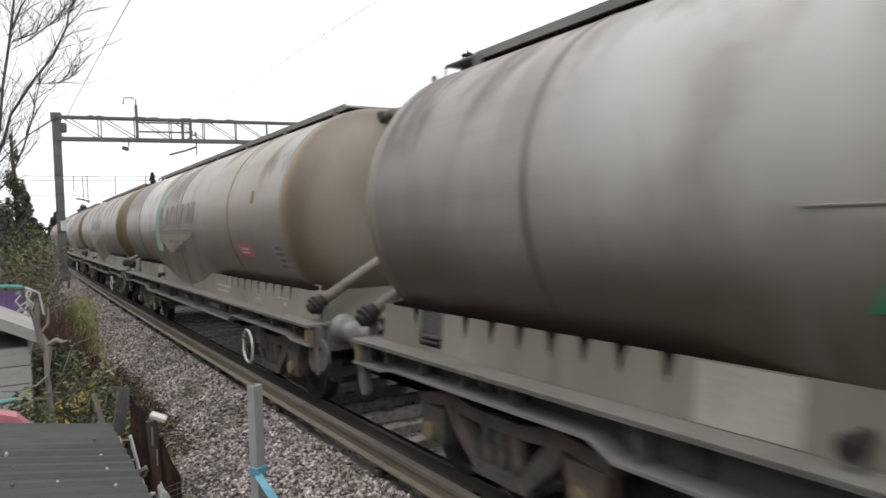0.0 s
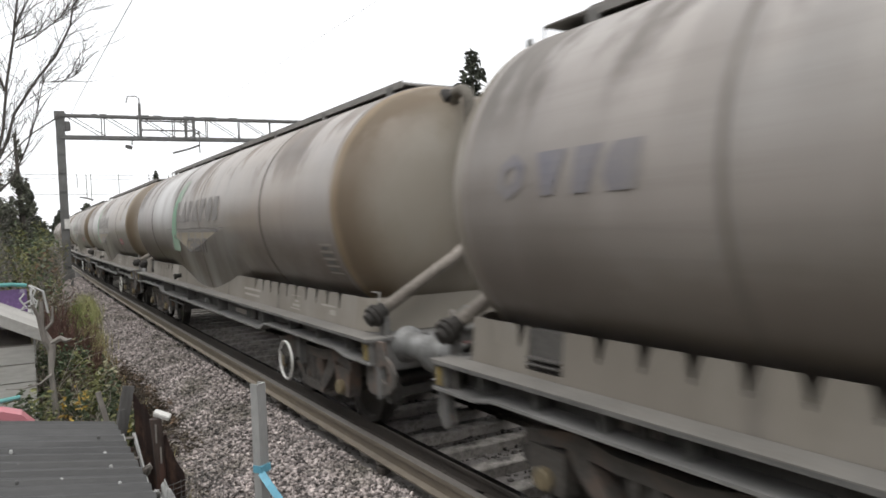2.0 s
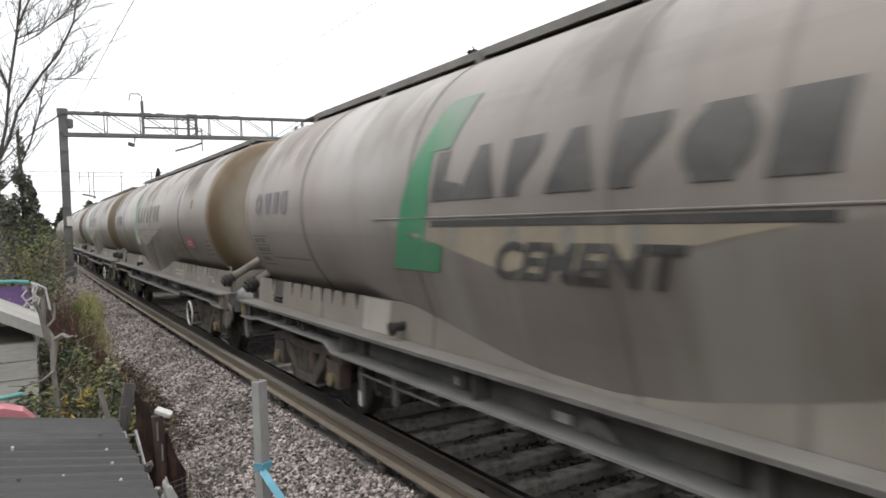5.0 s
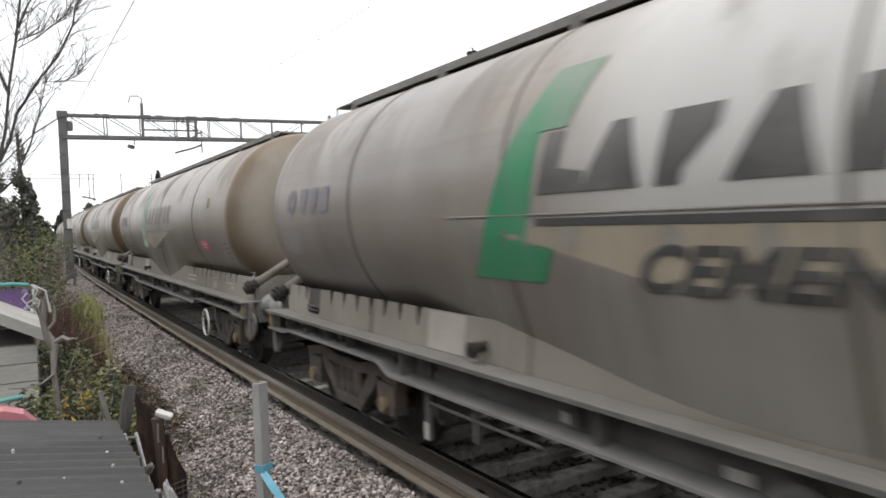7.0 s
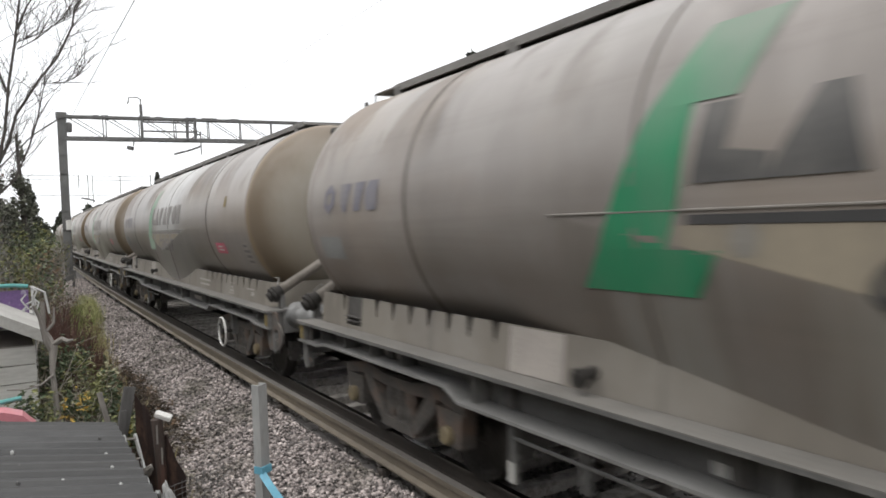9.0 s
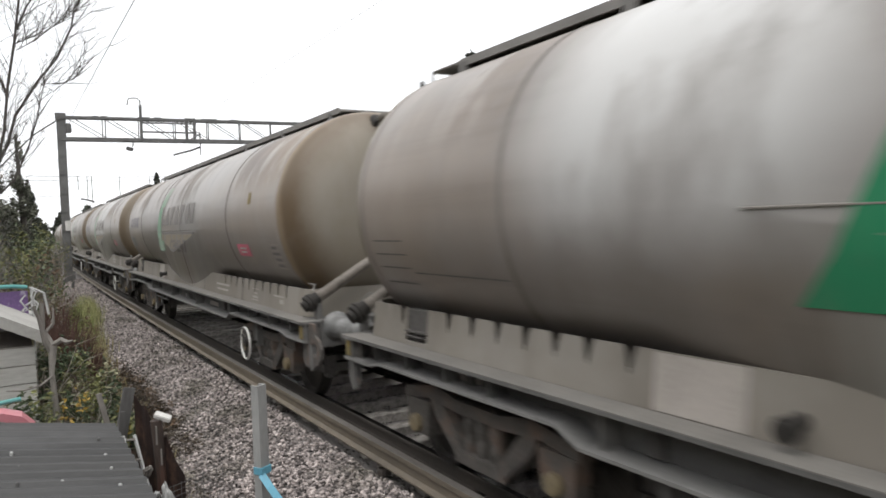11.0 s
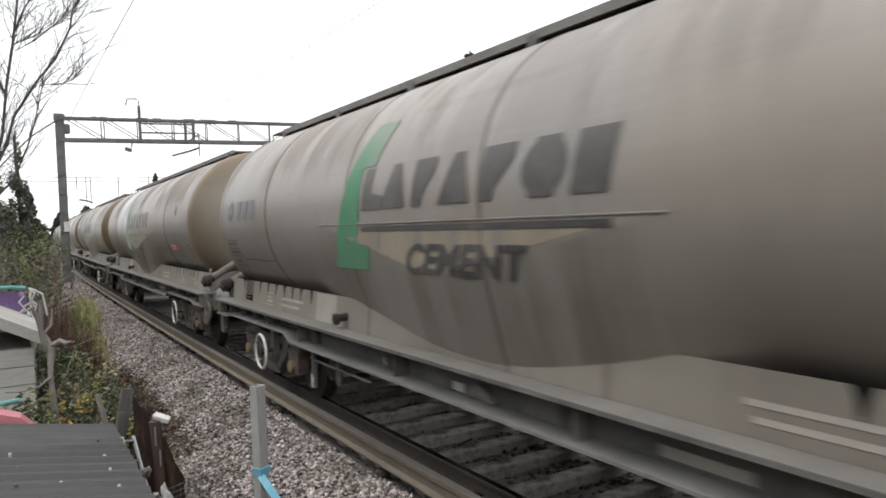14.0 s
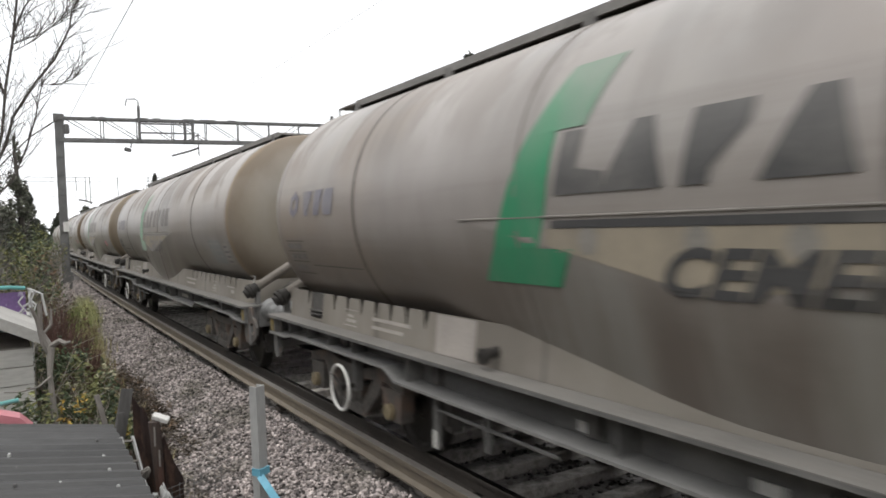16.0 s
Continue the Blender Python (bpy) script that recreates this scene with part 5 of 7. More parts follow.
M["leaf_brown"] = material("dead_brown_leaves", (0.18, 0.12, 0.075), (0.10, 0.065, 0.04), 3, 0.8, bump=0.1, island=0.5)
M["ivy"] = material("dull_grey_green_ivy", (0.18, 0.185, 0.14), (0.085, 0.088, 0.068), 2, 0.8, bump=0.1, island=0.5)
M["needle"] = material("dark_conifer_needles", (0.06, 0.066, 0.045), (0.032, 0.036, 0.026), 2, 0.8, bump=0.1, island=0.4)


def leaves(name, clumps, count, size, mat, parent, seed, flat=0.5):
    """Small folded leaves (two triangles each) in clumps of (centre, radii)."""
    rng = np.random.default_rng(seed)
    vol = np.array([r[0] * r[1] * r[2] for _, r in clumps]) ** 0.7
    pick = rng.choice(len(clumps), count, p=vol / vol.sum())
    c, r = np.array([k[0] for k in clumps])[pick], np.array([k[1] for k in clumps])[pick]
    d = rng.normal(size=(count, 3))
    d /= np.linalg.norm(d, axis=1)[:, None]
    pos = c + d * r * (rng.uniform(0.15, 1, count) ** 0.45)[:, None]
    a = rng.normal(size=(count, 3))
    a[:, 2] *= flat
    a /= np.linalg.norm(a, axis=1)[:, None]
    b = np.cross(a, rng.normal(size=(count, 3)))
    b /= np.linalg.norm(b, axis=1)[:, None] + 1e-9
    s = (size * rng.uniform(0.5, 1.4, count))[:, None]
    n = np.cross(a, b) * s * 0.25
    v = np.stack([pos - a * s, pos + b * s * 0.45 + n, pos + a * s, pos - b * s * 0.45 + n], 1).reshape(-1, 3)
    f = [(i, i + 1, i + 2, i + 3) for i in range(0, count * 4, 4)]
    return raw(name, v.tolist(), f, mat, parent)


def stems(bm, base, height, count, spread, rnd, r=0.008, arch=0.3):
    for _ in range(count):
        a = rnd.uniform(0, math.tau)
        d = Vector((math.cos(a), math.sin(a), 0))
        p0 = Vector(base) + d * rnd.uniform(0, spread * 0.4)
        h = height * rnd.uniform(0.55, 1.1)
        pts = [p0 + d * (spread * t * t * rnd.uniform(0.6, 1.2)) + Vector((rnd.uniform(-0.03, 0.03), rnd.uniform(-0.03, 0.03), h * (t - arch * t * t))) for t in (0, 0.3, 0.6, 0.85, 1)]
        tube(bm, pts, [r, r * 0.8, r * 0.6, r * 0.45, r * 0.25], 4, cap=False)


def bush(x, y, z, w, h, seed, mats, label, count=900, size=0.035, stem="twig", n_stems=14):
    rnd = random.Random(seed)
    b = tagged(empty("bush", pose(x, y, z)), label, "bush", "trackside bushes")
    bm = bmesh.new()
    stems(bm, (0, 0, -0.1), h * 1.15, n_stems, w * 0.8, rnd)
    tagged(part("stem_tangle", bm, M[stem], b), kind="stuff")
    for i, (mt, share) in enumerate(mats):
        clumps = [((rnd.uniform(-w, w) * 0.7, rnd.uniform(-w, w) * 0.7, h * rnd.uniform(0.2, 0.9)), (w * rnd.uniform(0.18, 0.42), w * rnd.uniform(0.18, 0.42), h * rnd.uniform(0.1, 0.25))) for _ in range(9)]
        leaves("foliage", clumps, int(count * share), size, M[mt], b, seed * 7 + i)
    return b


def blades(name, spots, height, mat, label, seed, thick=0.006):
    rng = np.random.default_rng(seed)
    n = len(spots)
    p = np.array(spots)
    a = rng.uniform(0, math.tau, n)
    d = np.stack([np.cos(a), np.sin(a), np.zeros(n)], 1)
    h = height * rng.uniform(0.5, 1.2, n)
    lean = d * (h * rng.uniform(0.1, 0.6, n))[:, None]
    side = np.stack([-np.sin(a), np.cos(a), np.zeros(n)], 1) * thick
    up = np.stack([np.zeros(n), np.zeros(n), h], 1)
    v = np.stack([p - side, p + side, p + lean * 0.3 + up * 0.6 + side * 0.8, p + lean * 0.3 + up * 0.6 - side * 0.8, p + lean + up], 1).reshape(-1, 3)
    f = []
    for i in range(0, n * 5, 5):
        f += [(i, i + 1, i + 2, i + 3), (i + 3, i + 2, i + 4)]
    return tagged(raw(name, v.tolist(), f, mat), label, "grass", kind="stuff")


def bare_tree(x, y, z, limbs, seed, label, twig_depth=4, thin=1.0, bushy=3):
    """A leafless tree: limbs given as rows of points, twigs grown from them."""
    rnd = random.Random(seed)
    t = tagged(empty("bare_tree", pose(x, y, z)), label, "tree", "bare trees")
    bm = None

    def grow(p, d, length, r, depth):
        pts, q = [p], p
        for _ in range(4):
            d = (d + Vector((rnd.uniform(-1, 1), rnd.uniform(-1, 1), rnd.uniform(-0.6, 0.9))) * 0.22).normalized()
            q = q + d * length / 4
            pts.append(q)
        tube(bm, pts, [r, r * 0.85, r * 0.7, r * 0.55, r * 0.4], 5 if r > 0.012 else 4, cap=False)
        if depth > 0:
            for _ in range(rnd.choice((2, 3, 3))):
                i = rnd.randint(1, 4)
                nd = (d + Vector((rnd.uniform(-1, 1), rnd.uniform(-1, 1), rnd.uniform(-0.5, 0.8))) * 0.85).normalized()
                grow(pts[i], nd, length * rnd.uniform(0.5, 0.75), r * 0.5, depth - 1)

    for number, (pts, r0, r1) in enumerate(limbs):
        bm = bmesh.new()
        pts = [Vector(q) for q in pts]
        n = len(pts)
        tube(bm, pts, [r0 + (r1 - r0) * i / (n - 1) for i in range(n)], 7, cap=False)
        for i in range(n - 1):
            for k in range(bushy):
                f = rnd.random()
                q = pts[i].lerp(pts[i + 1], f)
                d = (pts[i + 1] - pts[i]).normalized()
                nd = (d + Vector((rnd.uniform(-1, 1), rnd.uniform(-1, 1), rnd.uniform(-0.2, 0.9))) * 0.8).normalized()
                grow(q, nd, rnd.uniform(0.45, 0.9) * thin, 0.0075 * max(1.0, thin), twig_depth - 2)
        part("limb" if number else "trunk", bm, M["bark"], t)
    return t


def conifer(x, y, z, height, radius, seed, label, n=2600, leaf=0.28, mat="needle"):
    rnd = random.Random(seed)
    c = tagged(empty("conifer", pose(x, y, z)), label, "tree", "conifers")
    bm = bmesh.new()
    tube(bm, [(0, 0, 0), (0.05, 0, height * 0.5), (0, 0.03, height * 0.98)], [radius * 0.14, radius * 0.08, 0.02], 7)
    part("trunk", bm, M["bark"], c)
    clumps = []
    for i in range(46):
        t = rnd.random() ** 0.8
        a = rnd.uniform(0, math.tau)
        r = radius * (1 - t) ** 0.8 * rnd.uniform(0.45, 1.05)
        k = 0.10 + 0.28 * (1 - t)
        clumps.append(((r * math.cos(a), r * math.sin(a), height * (0.06 + 0.94 * t)), (radius * k, radius * k, height * 0.045 * rnd.uniform(0.7, 1.6))))
    leaves("crown", clumps, n, leaf, M[mat], c, seed, 0.7)
    return c


# bare tree over the hedge
bare_tree(-4.0, 13.0, -0.6, [
    ([(-0.9, 0.1, 0), (-0.55, 0, 2.4), (-0.14, 0, 3.75), (0.0, 0, 4.35), (0.08, 0, 5.05), (0.20, 0.05, 5.75), (0.31, 0.05, 6.54), (0.37, 0, 7.33), (0.42, 0, 8.2)], 0.0281, 0.0135),
    ([(-0.1, 0, 3.85), (0.04, 0, 4.16), (0.16, 0, 4.6), (0.49, -0.05, 5.15), (0.78, -0.05, 5.55), (1.0, -0.1, 6.04), (1.05, -0.1, 6.34), (1.17, -0.1, 6.54), (1.25, -0.1, 6.95)], 0.0250, 0.0090),
    ([(-0.3, 0, 3.2), (0.1, 0.05, 3.6), (0.33, 0.1, 4.16), (0.45, 0.1, 4.56), (0.56, 0.15, 5.05), (0.62, 0.15, 5.4)], 0.0187, 0.0053),
    ([(0.24, 0.05, 5.95), (0.38, 0, 6.3), (0.53, -0.05, 6.54), (0.7, -0.1, 7.1)], 0.0172, 0.0067),
    ([(0.22, 0.1, 5.75), (0.57, 0.15, 5.95), (0.9, 0.2, 6.2), (1.15, 0.2, 6.44)], 0.0086, 0.0037),
    ([(0.22, -0.1, 5.6), (0.5, -0.15, 5.78), (0.85, -0.2, 6.12), (1.05, -0.2, 6.45)], 0.0078, 0.0037),
    ([(0.52, 0, 5.12), (0.8, 0.05, 5.15), (1.02, 0.05, 5.25), (1.18, 0.05, 5.5)], 0.0062, 0.0030),
    ([(0.08, 0.1, 4.9), (-0.1, 0.2, 5.4), (-0.2, 0.3, 6.3)], 0.0195, 0.0075),
], 5, "leafless tree with dark twisting branches over the hedge", 4, 0.8, 5)
# ivy-dark columns in the hedge
def ivy_trunk(x, y, z, height, wide, seed, label):
    """A dead trunk wrapped in ragged ivy, wider in the middle, with bare twigs standing out of it."""
    r = random.Random(seed)
    t = tagged(empty("ivy_tree", pose(x, y, z)), label, "tree", "ivy-clad trunks")
    bm = bmesh.new()
    tube(bm, [(0, 0, 0), (0.06, 0, height * 0.5), (-0.04, 0.03, height)], [0.12, 0.09, 0.03], 7)
    part("trunk", bm, M["bark"], t)
    clumps = []
    for i in range(34):
        f = r.random()
        k = wide * (0.55 + 0.75 * math.sin(math.pi * min(f * 1.05, 1)) ** 0.8) * (1.0 if f < 0.8 else 0.6)
        a = r.uniform(0, math.tau)
        d = k * r.uniform(0.1, 0.8)
        clumps.append(((d * math.cos(a), d * math.sin(a), height * (0.1 + 0.9 * f)), (k * r.uniform(0.25, 0.5), k * r.uniform(0.25, 0.5), height * r.uniform(0.03, 0.06))))
    leaves("ivy", clumps, 3600, 0.06, M["ivy"], t, seed, 0.7)
    bm = bmesh.new()
    for _ in range(60):
        f, a = r.uniform(0.3, 1), r.uniform(0, math.tau)
        q = Vector((0, 0, height * f))
        d = Vector((math.cos(a), math.sin(a), r.uniform(0.2, 1.2))).normalized() * r.uniform(0.5, 1.3) * wide * 1.6
        tube(bm, [q, q + d * 0.5 + Vector((0, 0, 0.05)), q + d], [0.012, 0.008, 0.003], 4, cap=False)
    tagged(part("twig_tangle", bm, M["grey_twig"], t), kind="stuff")


ivy_trunk(-4.3, 22.0, -0.5, 5.45, 0.42, 11, "dark ivy-clad trunk standing in the hedge")
ivy_trunk(-3.72, 22.3, -0.5, 5.3, 0.36, 12, "dark ivy-clad trunk with bare twigs in the hedge")
conifer(-3.45, 26.0, -0.5, 4.3, 0.7, 13, "dark ragged conifer standing in the hedge", 3600, 0.08)
# tall ones beyond the tracks
conifer(37.2, 61.0, 0, 18.6, 5.6, 14, "tall dark conifer beyond the railway", 6500, 0.42)
conifer(14.8, 112.0, 0, 10.5, 1.6, 15, "tall dark conifer beyond the railway", 5000, 0.26)
for i, (x, y, h, r) in enumerate([(7.5, 135, 7.3, 3.0), (10.5, 140, 7.8, 3.5), (15, 142, 7.0, 3.0), (4.5, 150, 6.8, 3.0), (-6, 95, 6.0, 2.5), (-4, 120, 6.5, 3.0), (0, 170, 7.5, 4.0), (22, 150, 7.5, 3.5)]):
    conifer(x, y, -0.5, h, r, 20 + i, "distant dark trees by the line", 2200, 0.6)

rnd = random.Random(3)
OLIVE = [("leaf_olive", 0.75), ("leaf", 0.25)]
DULL = [("leaf", 0.5), ("leaf_brown", 0.5)]
for i in range(16):
    y = 14.5 + i * 1.35
    top = float(np.interp(y, [14, 17, 21, 28, 36], [2.2, 2.8, 2.6, 2.2, 2.0]))
    x = float(np.interp(y, [14, 20, 30, 36], [-3.95, -3.5, -2.95, -2.75])) + rnd.uniform(-0.25, 0.15)
    bush(x, y, -0.6, rnd.uniform(0.5, 0.8), (top + 0.6) * rnd.uniform(0.75, 1.05), 100 + i, *((OLIVE, "overgrown olive-green trackside bush", 800) if i >= 3 or i % 2 == 0 else (DULL, "grey tangled trackside bush with few dull leaves", 380)), 0.05, "grey_twig" if i % 2 else "cane", 140)
for i in range(8):
    bush(-4.5 - rnd.random() * 0.8, 11.8 + i * 1.5, -0.5, 1.0, rnd.uniform(2.9, 4.3), 140 + i, [("leaf", 0.5), ("leaf_brown", 0.5)], "tall tangle of bare grey twigs with few leaves", 420, 0.045, "grey_twig", 210)
# brambles by the fence
MIX = [("leaf_olive", 0.28), ("leaf", 0.6), ("leaf_pale", 0.12)]
for i, (x, y, w, h) in enumerate([(-3.42, 8.6, 0.3, 1.15), (-3.2, 9.2, 0.3, 1.2), (-3.5, 9.9, 0.35, 1.45), (-3.1, 10.2, 0.3, 1.1), (-3.4, 11.2, 0.4, 1.2), (-3.0, 12.3, 0.3, 0.75), (-3.6, 13.4, 0.5, 2.1), (-3.12, 7.8, 0.26, 0.95), (-3.88, 8.2, 0.32, 1.2), (-4.2, 8.35, 0.35, 1.15), (-2.85, 8.7, 0.2, 0.7)]):
    bush(x, y, -0.62, w, h, 170 + i, MIX, "bramble bush with fading leaves beside the ballast", 900, 0.032, "cane", 50)
for i, (x, y, w, h) in enumerate([(-3.45, 12.2, 0.22, 2.2), (-3.34, 11.8, 0.22, 2.0), (-3.2, 11.5, 0.2, 1.7), (-3.08, 11.7, 0.22, 1.35), (-3.0, 11.0, 0.2, 1.0), (-2.9, 7.9, 0.24, 0.8)]):
    bush(x, y, -0.62, w, h, 200 + i, [("leaf_brown", 1.0)], "reddish dead shrub of upright stems", 320, 0.02, "rust_twig", 240)
for i, (x, y, w, h) in enumerate([(-3.46, 8.3, 0.10, 1.15), (-3.1, 7.9, 0.10, 1.1), (-3.6, 8.1, 0.08, 1.0)]):
    bush(x, y, -0.6, w, h, 220 + i, [("leaf_yellow", 1.0)], "shoots with yellow autumn leaves", 110, 0.03, "pale_cane", 9)
# long pale canes arching out of the brambles
for i, (x, y, w, h, n) in enumerate([(-3.4, 8.5, 0.3, 1.5, 22), (-3.2, 8.1, 0.3, 1.2, 18), (-3.3, 9.6, 0.4, 1.6, 24), (-4.0, 9.6, 0.7, 2.3, 30), (-3.9, 12.5, 0.8, 3.0, 36), (-3.6, 15.0, 0.7, 3.0, 30)]):
    c = tagged(empty("bramble_canes", pose(x, y, -0.62)), "long pale leafless bramble canes", "brambles", "trackside bushes")
    bm = bmesh.new()
    stems(bm, (0, 0, 0), h, n, w, random.Random(300 + i), 0.007, 0.35)
    tagged(part("cane_tangle", bm, M["pale_cane"], c), kind="stuff")
spots = []
for _ in range(5200):
    y = rnd.uniform(9.0, 26)
    x = float(np.interp(y, [9, 14, 20, 26], [-2.85, -2.8, -2.55, -2.3])) + rnd.gauss(0, 0.14)
    spots.append((x, y, bed_height(x) - 0.02))
tuft = [(-2.2 + rnd.gauss(0, 0.11) + 0.03 * (y - 20), y, bed_height(-2.2) - 0.02) for y in [rnd.triangular(20.5, 28, 24) for _ in range(2400)]]
blades("verge_tussock", tuft, 0.5, M["tussock"], "tall pale green tussock of grass at the ballast edge", 15)
for i, (x, y, w, h) in enumerate([(-2.42, 9.6, 0.22, 0.32), (-2.35, 10.5, 0.25, 0.36), (-2.4, 11.5, 0.28, 0.4), (-2.42, 12.6, 0.25, 0.42), (-2.55, 13.6, 0.25, 0.5), (-2.6, 8.7, 0.2, 0.3)]):
    bush(x, y, -0.58, w, h, 320 + i, [("litter", 0.6), ("leaf_brown", 0.4)], "low dark dead scrub creeping over the ballast", 260, 0.026, "twig", 90)
blades("verge_grass", [s for s in spots if s[1] > 17], 0.45, M["grass"], "pale green rough grass along the ballast", 5)
blades("dry_grass", [(x - 0.15, y * 0.75, z) for x, y, z in spots[:2600]], 0.42, M["straw"], "dry straw-coloured grass along the ballast", 6)
litter = leaves("leaf_litter", [((-2.72 + 0.12 * math.sin(i * 1.7), 6.6 + i * 0.55, bed_height(-2.6) + 0.07), (0.28, 0.4, 0.06)) for i in range(16)], 3200, 0.028, M["litter"], None, 31, 0.25)
tagged(litter, "dark leaf litter and twigs over the edge of the ballast", "leaf litter", kind="stuff")
litter = leaves("leaf_litter", [((-2.3 + 0.16 * math.sin(i * 2.3), 8.6 + i * 0.36, bed_height(-2.3) + 0.05), (0.24, 0.3, 0.05)) for i in range(16)], 3000, 0.026, M["litter"], None, 37, 0.2)
tagged(litter, "dark rotting leaves and dirt strewn over ballast stones", "leaf litter", kind="stuff")
bm = bmesh.new()
for i in range(260):
    p = Vector((-2.7 + rnd.gauss(0, 0.16), rnd.uniform(6.3, 14), -0.5 + rnd.uniform(0, 0.1)))
    a, s = rnd.uniform(0, math.tau), rnd.uniform(0.1, 0.32)
    tube(bm, [p, p + Vector((math.cos(a) * s, math.sin(a) * s, rnd.uniform(-0.03, 0.12)))], 0.005, 4, cap=False)
tagged(finish("twig_litter", bm, M["pale_cane"]), "pale broken twigs scattered at the verge", "twigs", kind="stuff")
# bank below the houses
for i in range(26):
    x, y = 24 + rnd.uniform(0, 7), 8 + rnd.uniform(0, 24)
    bush(x, y, bed_height(x) - 0.1, rnd.uniform(0.7, 1.3), rnd.uniform(0.4, 0.8), 240 + i, [("leaf", 0.2), ("leaf_brown", 0.5), ("litter", 0.3)], "low brown scrub on the far bank", 420, 0.06, "twig", 60)
scrub = []
for _ in range(13000):
    x, y = 17.6 + 14 * rnd.random(), 4 + 36 * rnd.random()
    scrub.append((x, y, bed_height(x) - 0.03))
blades("bank_grass", scrub[:9000], 0.11, M["dead_grass"], "matted dead grass on the far bank", 8, 0.009)
blades("bank_weeds", scrub[9000:], 0.12, M["weed"], "dull green weeds on the far bank", 9, 0.009)
for i in range(2):
    bare_tree(62 + i * 5, 34 + i * 2, 0, [([(0, 0, 0), (0, 0, 5), (0.4, 0.2, 8), (0.6, 0, 11)], 0.2, 0.05), ([(0, 0, 5), (1, 0, 8), (1.8, 0.5, 10.5)], 0.12, 0.04), ([(0, 0, 4), (-1, 0, 7), (-1.6, 0.5, 10)], 0.12, 0.04)], 60 + i, "distant leafless tree behind the houses", 4, 2.2)

# an unseen brick terrace added behind the camera, shading the line from the low sky
for i in range(5):
    tagged(house(pose(-13.5, -52 + i * 22, 0, 0, 0, 90), 21.8, 8.0, 6.0, 9.0, M["brick"], (), (), M["brick"]), "unseen dark brick terrace added behind the camera to shade the line", "house", "terrace behind the gardens")

# ---- the near gardens: sheds, fence remains and clutter ----
M["felt"] = material("dark_grey_sheet_roof", (0.062, 0.061, 0.06), (0.04, 0.04, 0.04), 1.2, 0.6, bump=0.15, fine=30, stretch=(0.4, 1.5, 1), stain=(0.10, 0.10, 0.10), stain_scale=1.5, stain_at=(0.55, 0.8))
M["old_wood"] = material("silvered_old_timber", (0.27, 0.25, 0.225), (0.15, 0.135, 0.12), 2.5, 0.9, bump=0.4, fine=30, stretch=(1, 1, 0.25))
M["pale_board"] = material("pale_grey_cladding", (0.52, 0.51, 0.48), (0.37, 0.36, 0.335), 2, 0.9, bump=0.3, fine=30, stretch=(0.3, 1, 1.5))
M["grey_board"] = material("weathered_grey_board", (0.15, 0.145, 0.14), (0.08, 0.076, 0.072), 3, 0.9, bump=0.4, fine=30, stretch=(1, 1, 0.25))
M["rusty"] = material("dark_rusty_sheet", (0.075, 0.042, 0.034), (0.035, 0.024, 0.022), 4, 0.85, bump=0.4, fine=25, stain=(0.14, 0.085, 0.06), stain_scale=4)
M["dark_wood"] = material("dark_stained_timber", (0.075, 0.052, 0.042), (0.04, 0.03, 0.026), 3, 0.85, bump=0.4, fine=30, stretch=(1, 1, 0.25), stain=(0.12, 0.055, 0.04), stain_scale=2)
M["pale_roof"] = material("pale_weathered_roof_board", (0.42, 0.41, 0.385), (0.30, 0.29, 0.27), 1.5, 0.85, bump=0.15, fine=25)
M["purple"] = material("purple_sheet", (0.20, 0.11, 0.28), (0.11, 0.07, 0.17), 3.0, 0.6, bump=0.1, stain=(0.45, 0.42, 0.5), stain_scale=5, stain_at=(0.55, 0.62))
M["pink"] = material("pink_plastic", (0.62, 0.24, 0.27), (0.5, 0.19, 0.22), 3, 0.4, bump=0.03)
M["teal"] = material("teal_plastic", (0.10, 0.33, 0.31), (0.08, 0.26, 0.25), 3, 0.4, bump=0.03)
M["blue_strap"] = material("light_blue_strap", (0.15, 0.41, 0.53), (0.12, 0.32, 0.43), 6, 0.5, bump=0.1)
M["post"] = material("grey_galvanised_post", (0.42, 0.42, 0.41), (0.30, 0.30, 0.29), 3, 0.55, metal=0.15, bump=0.08, fine=40, stretch=(1, 1, 0.3))
M["plastic"] = material("grey_white_plastic", (0.5, 0.5, 0.49), (0.36, 0.36, 0.35), 4, 0.5, bump=0.05)


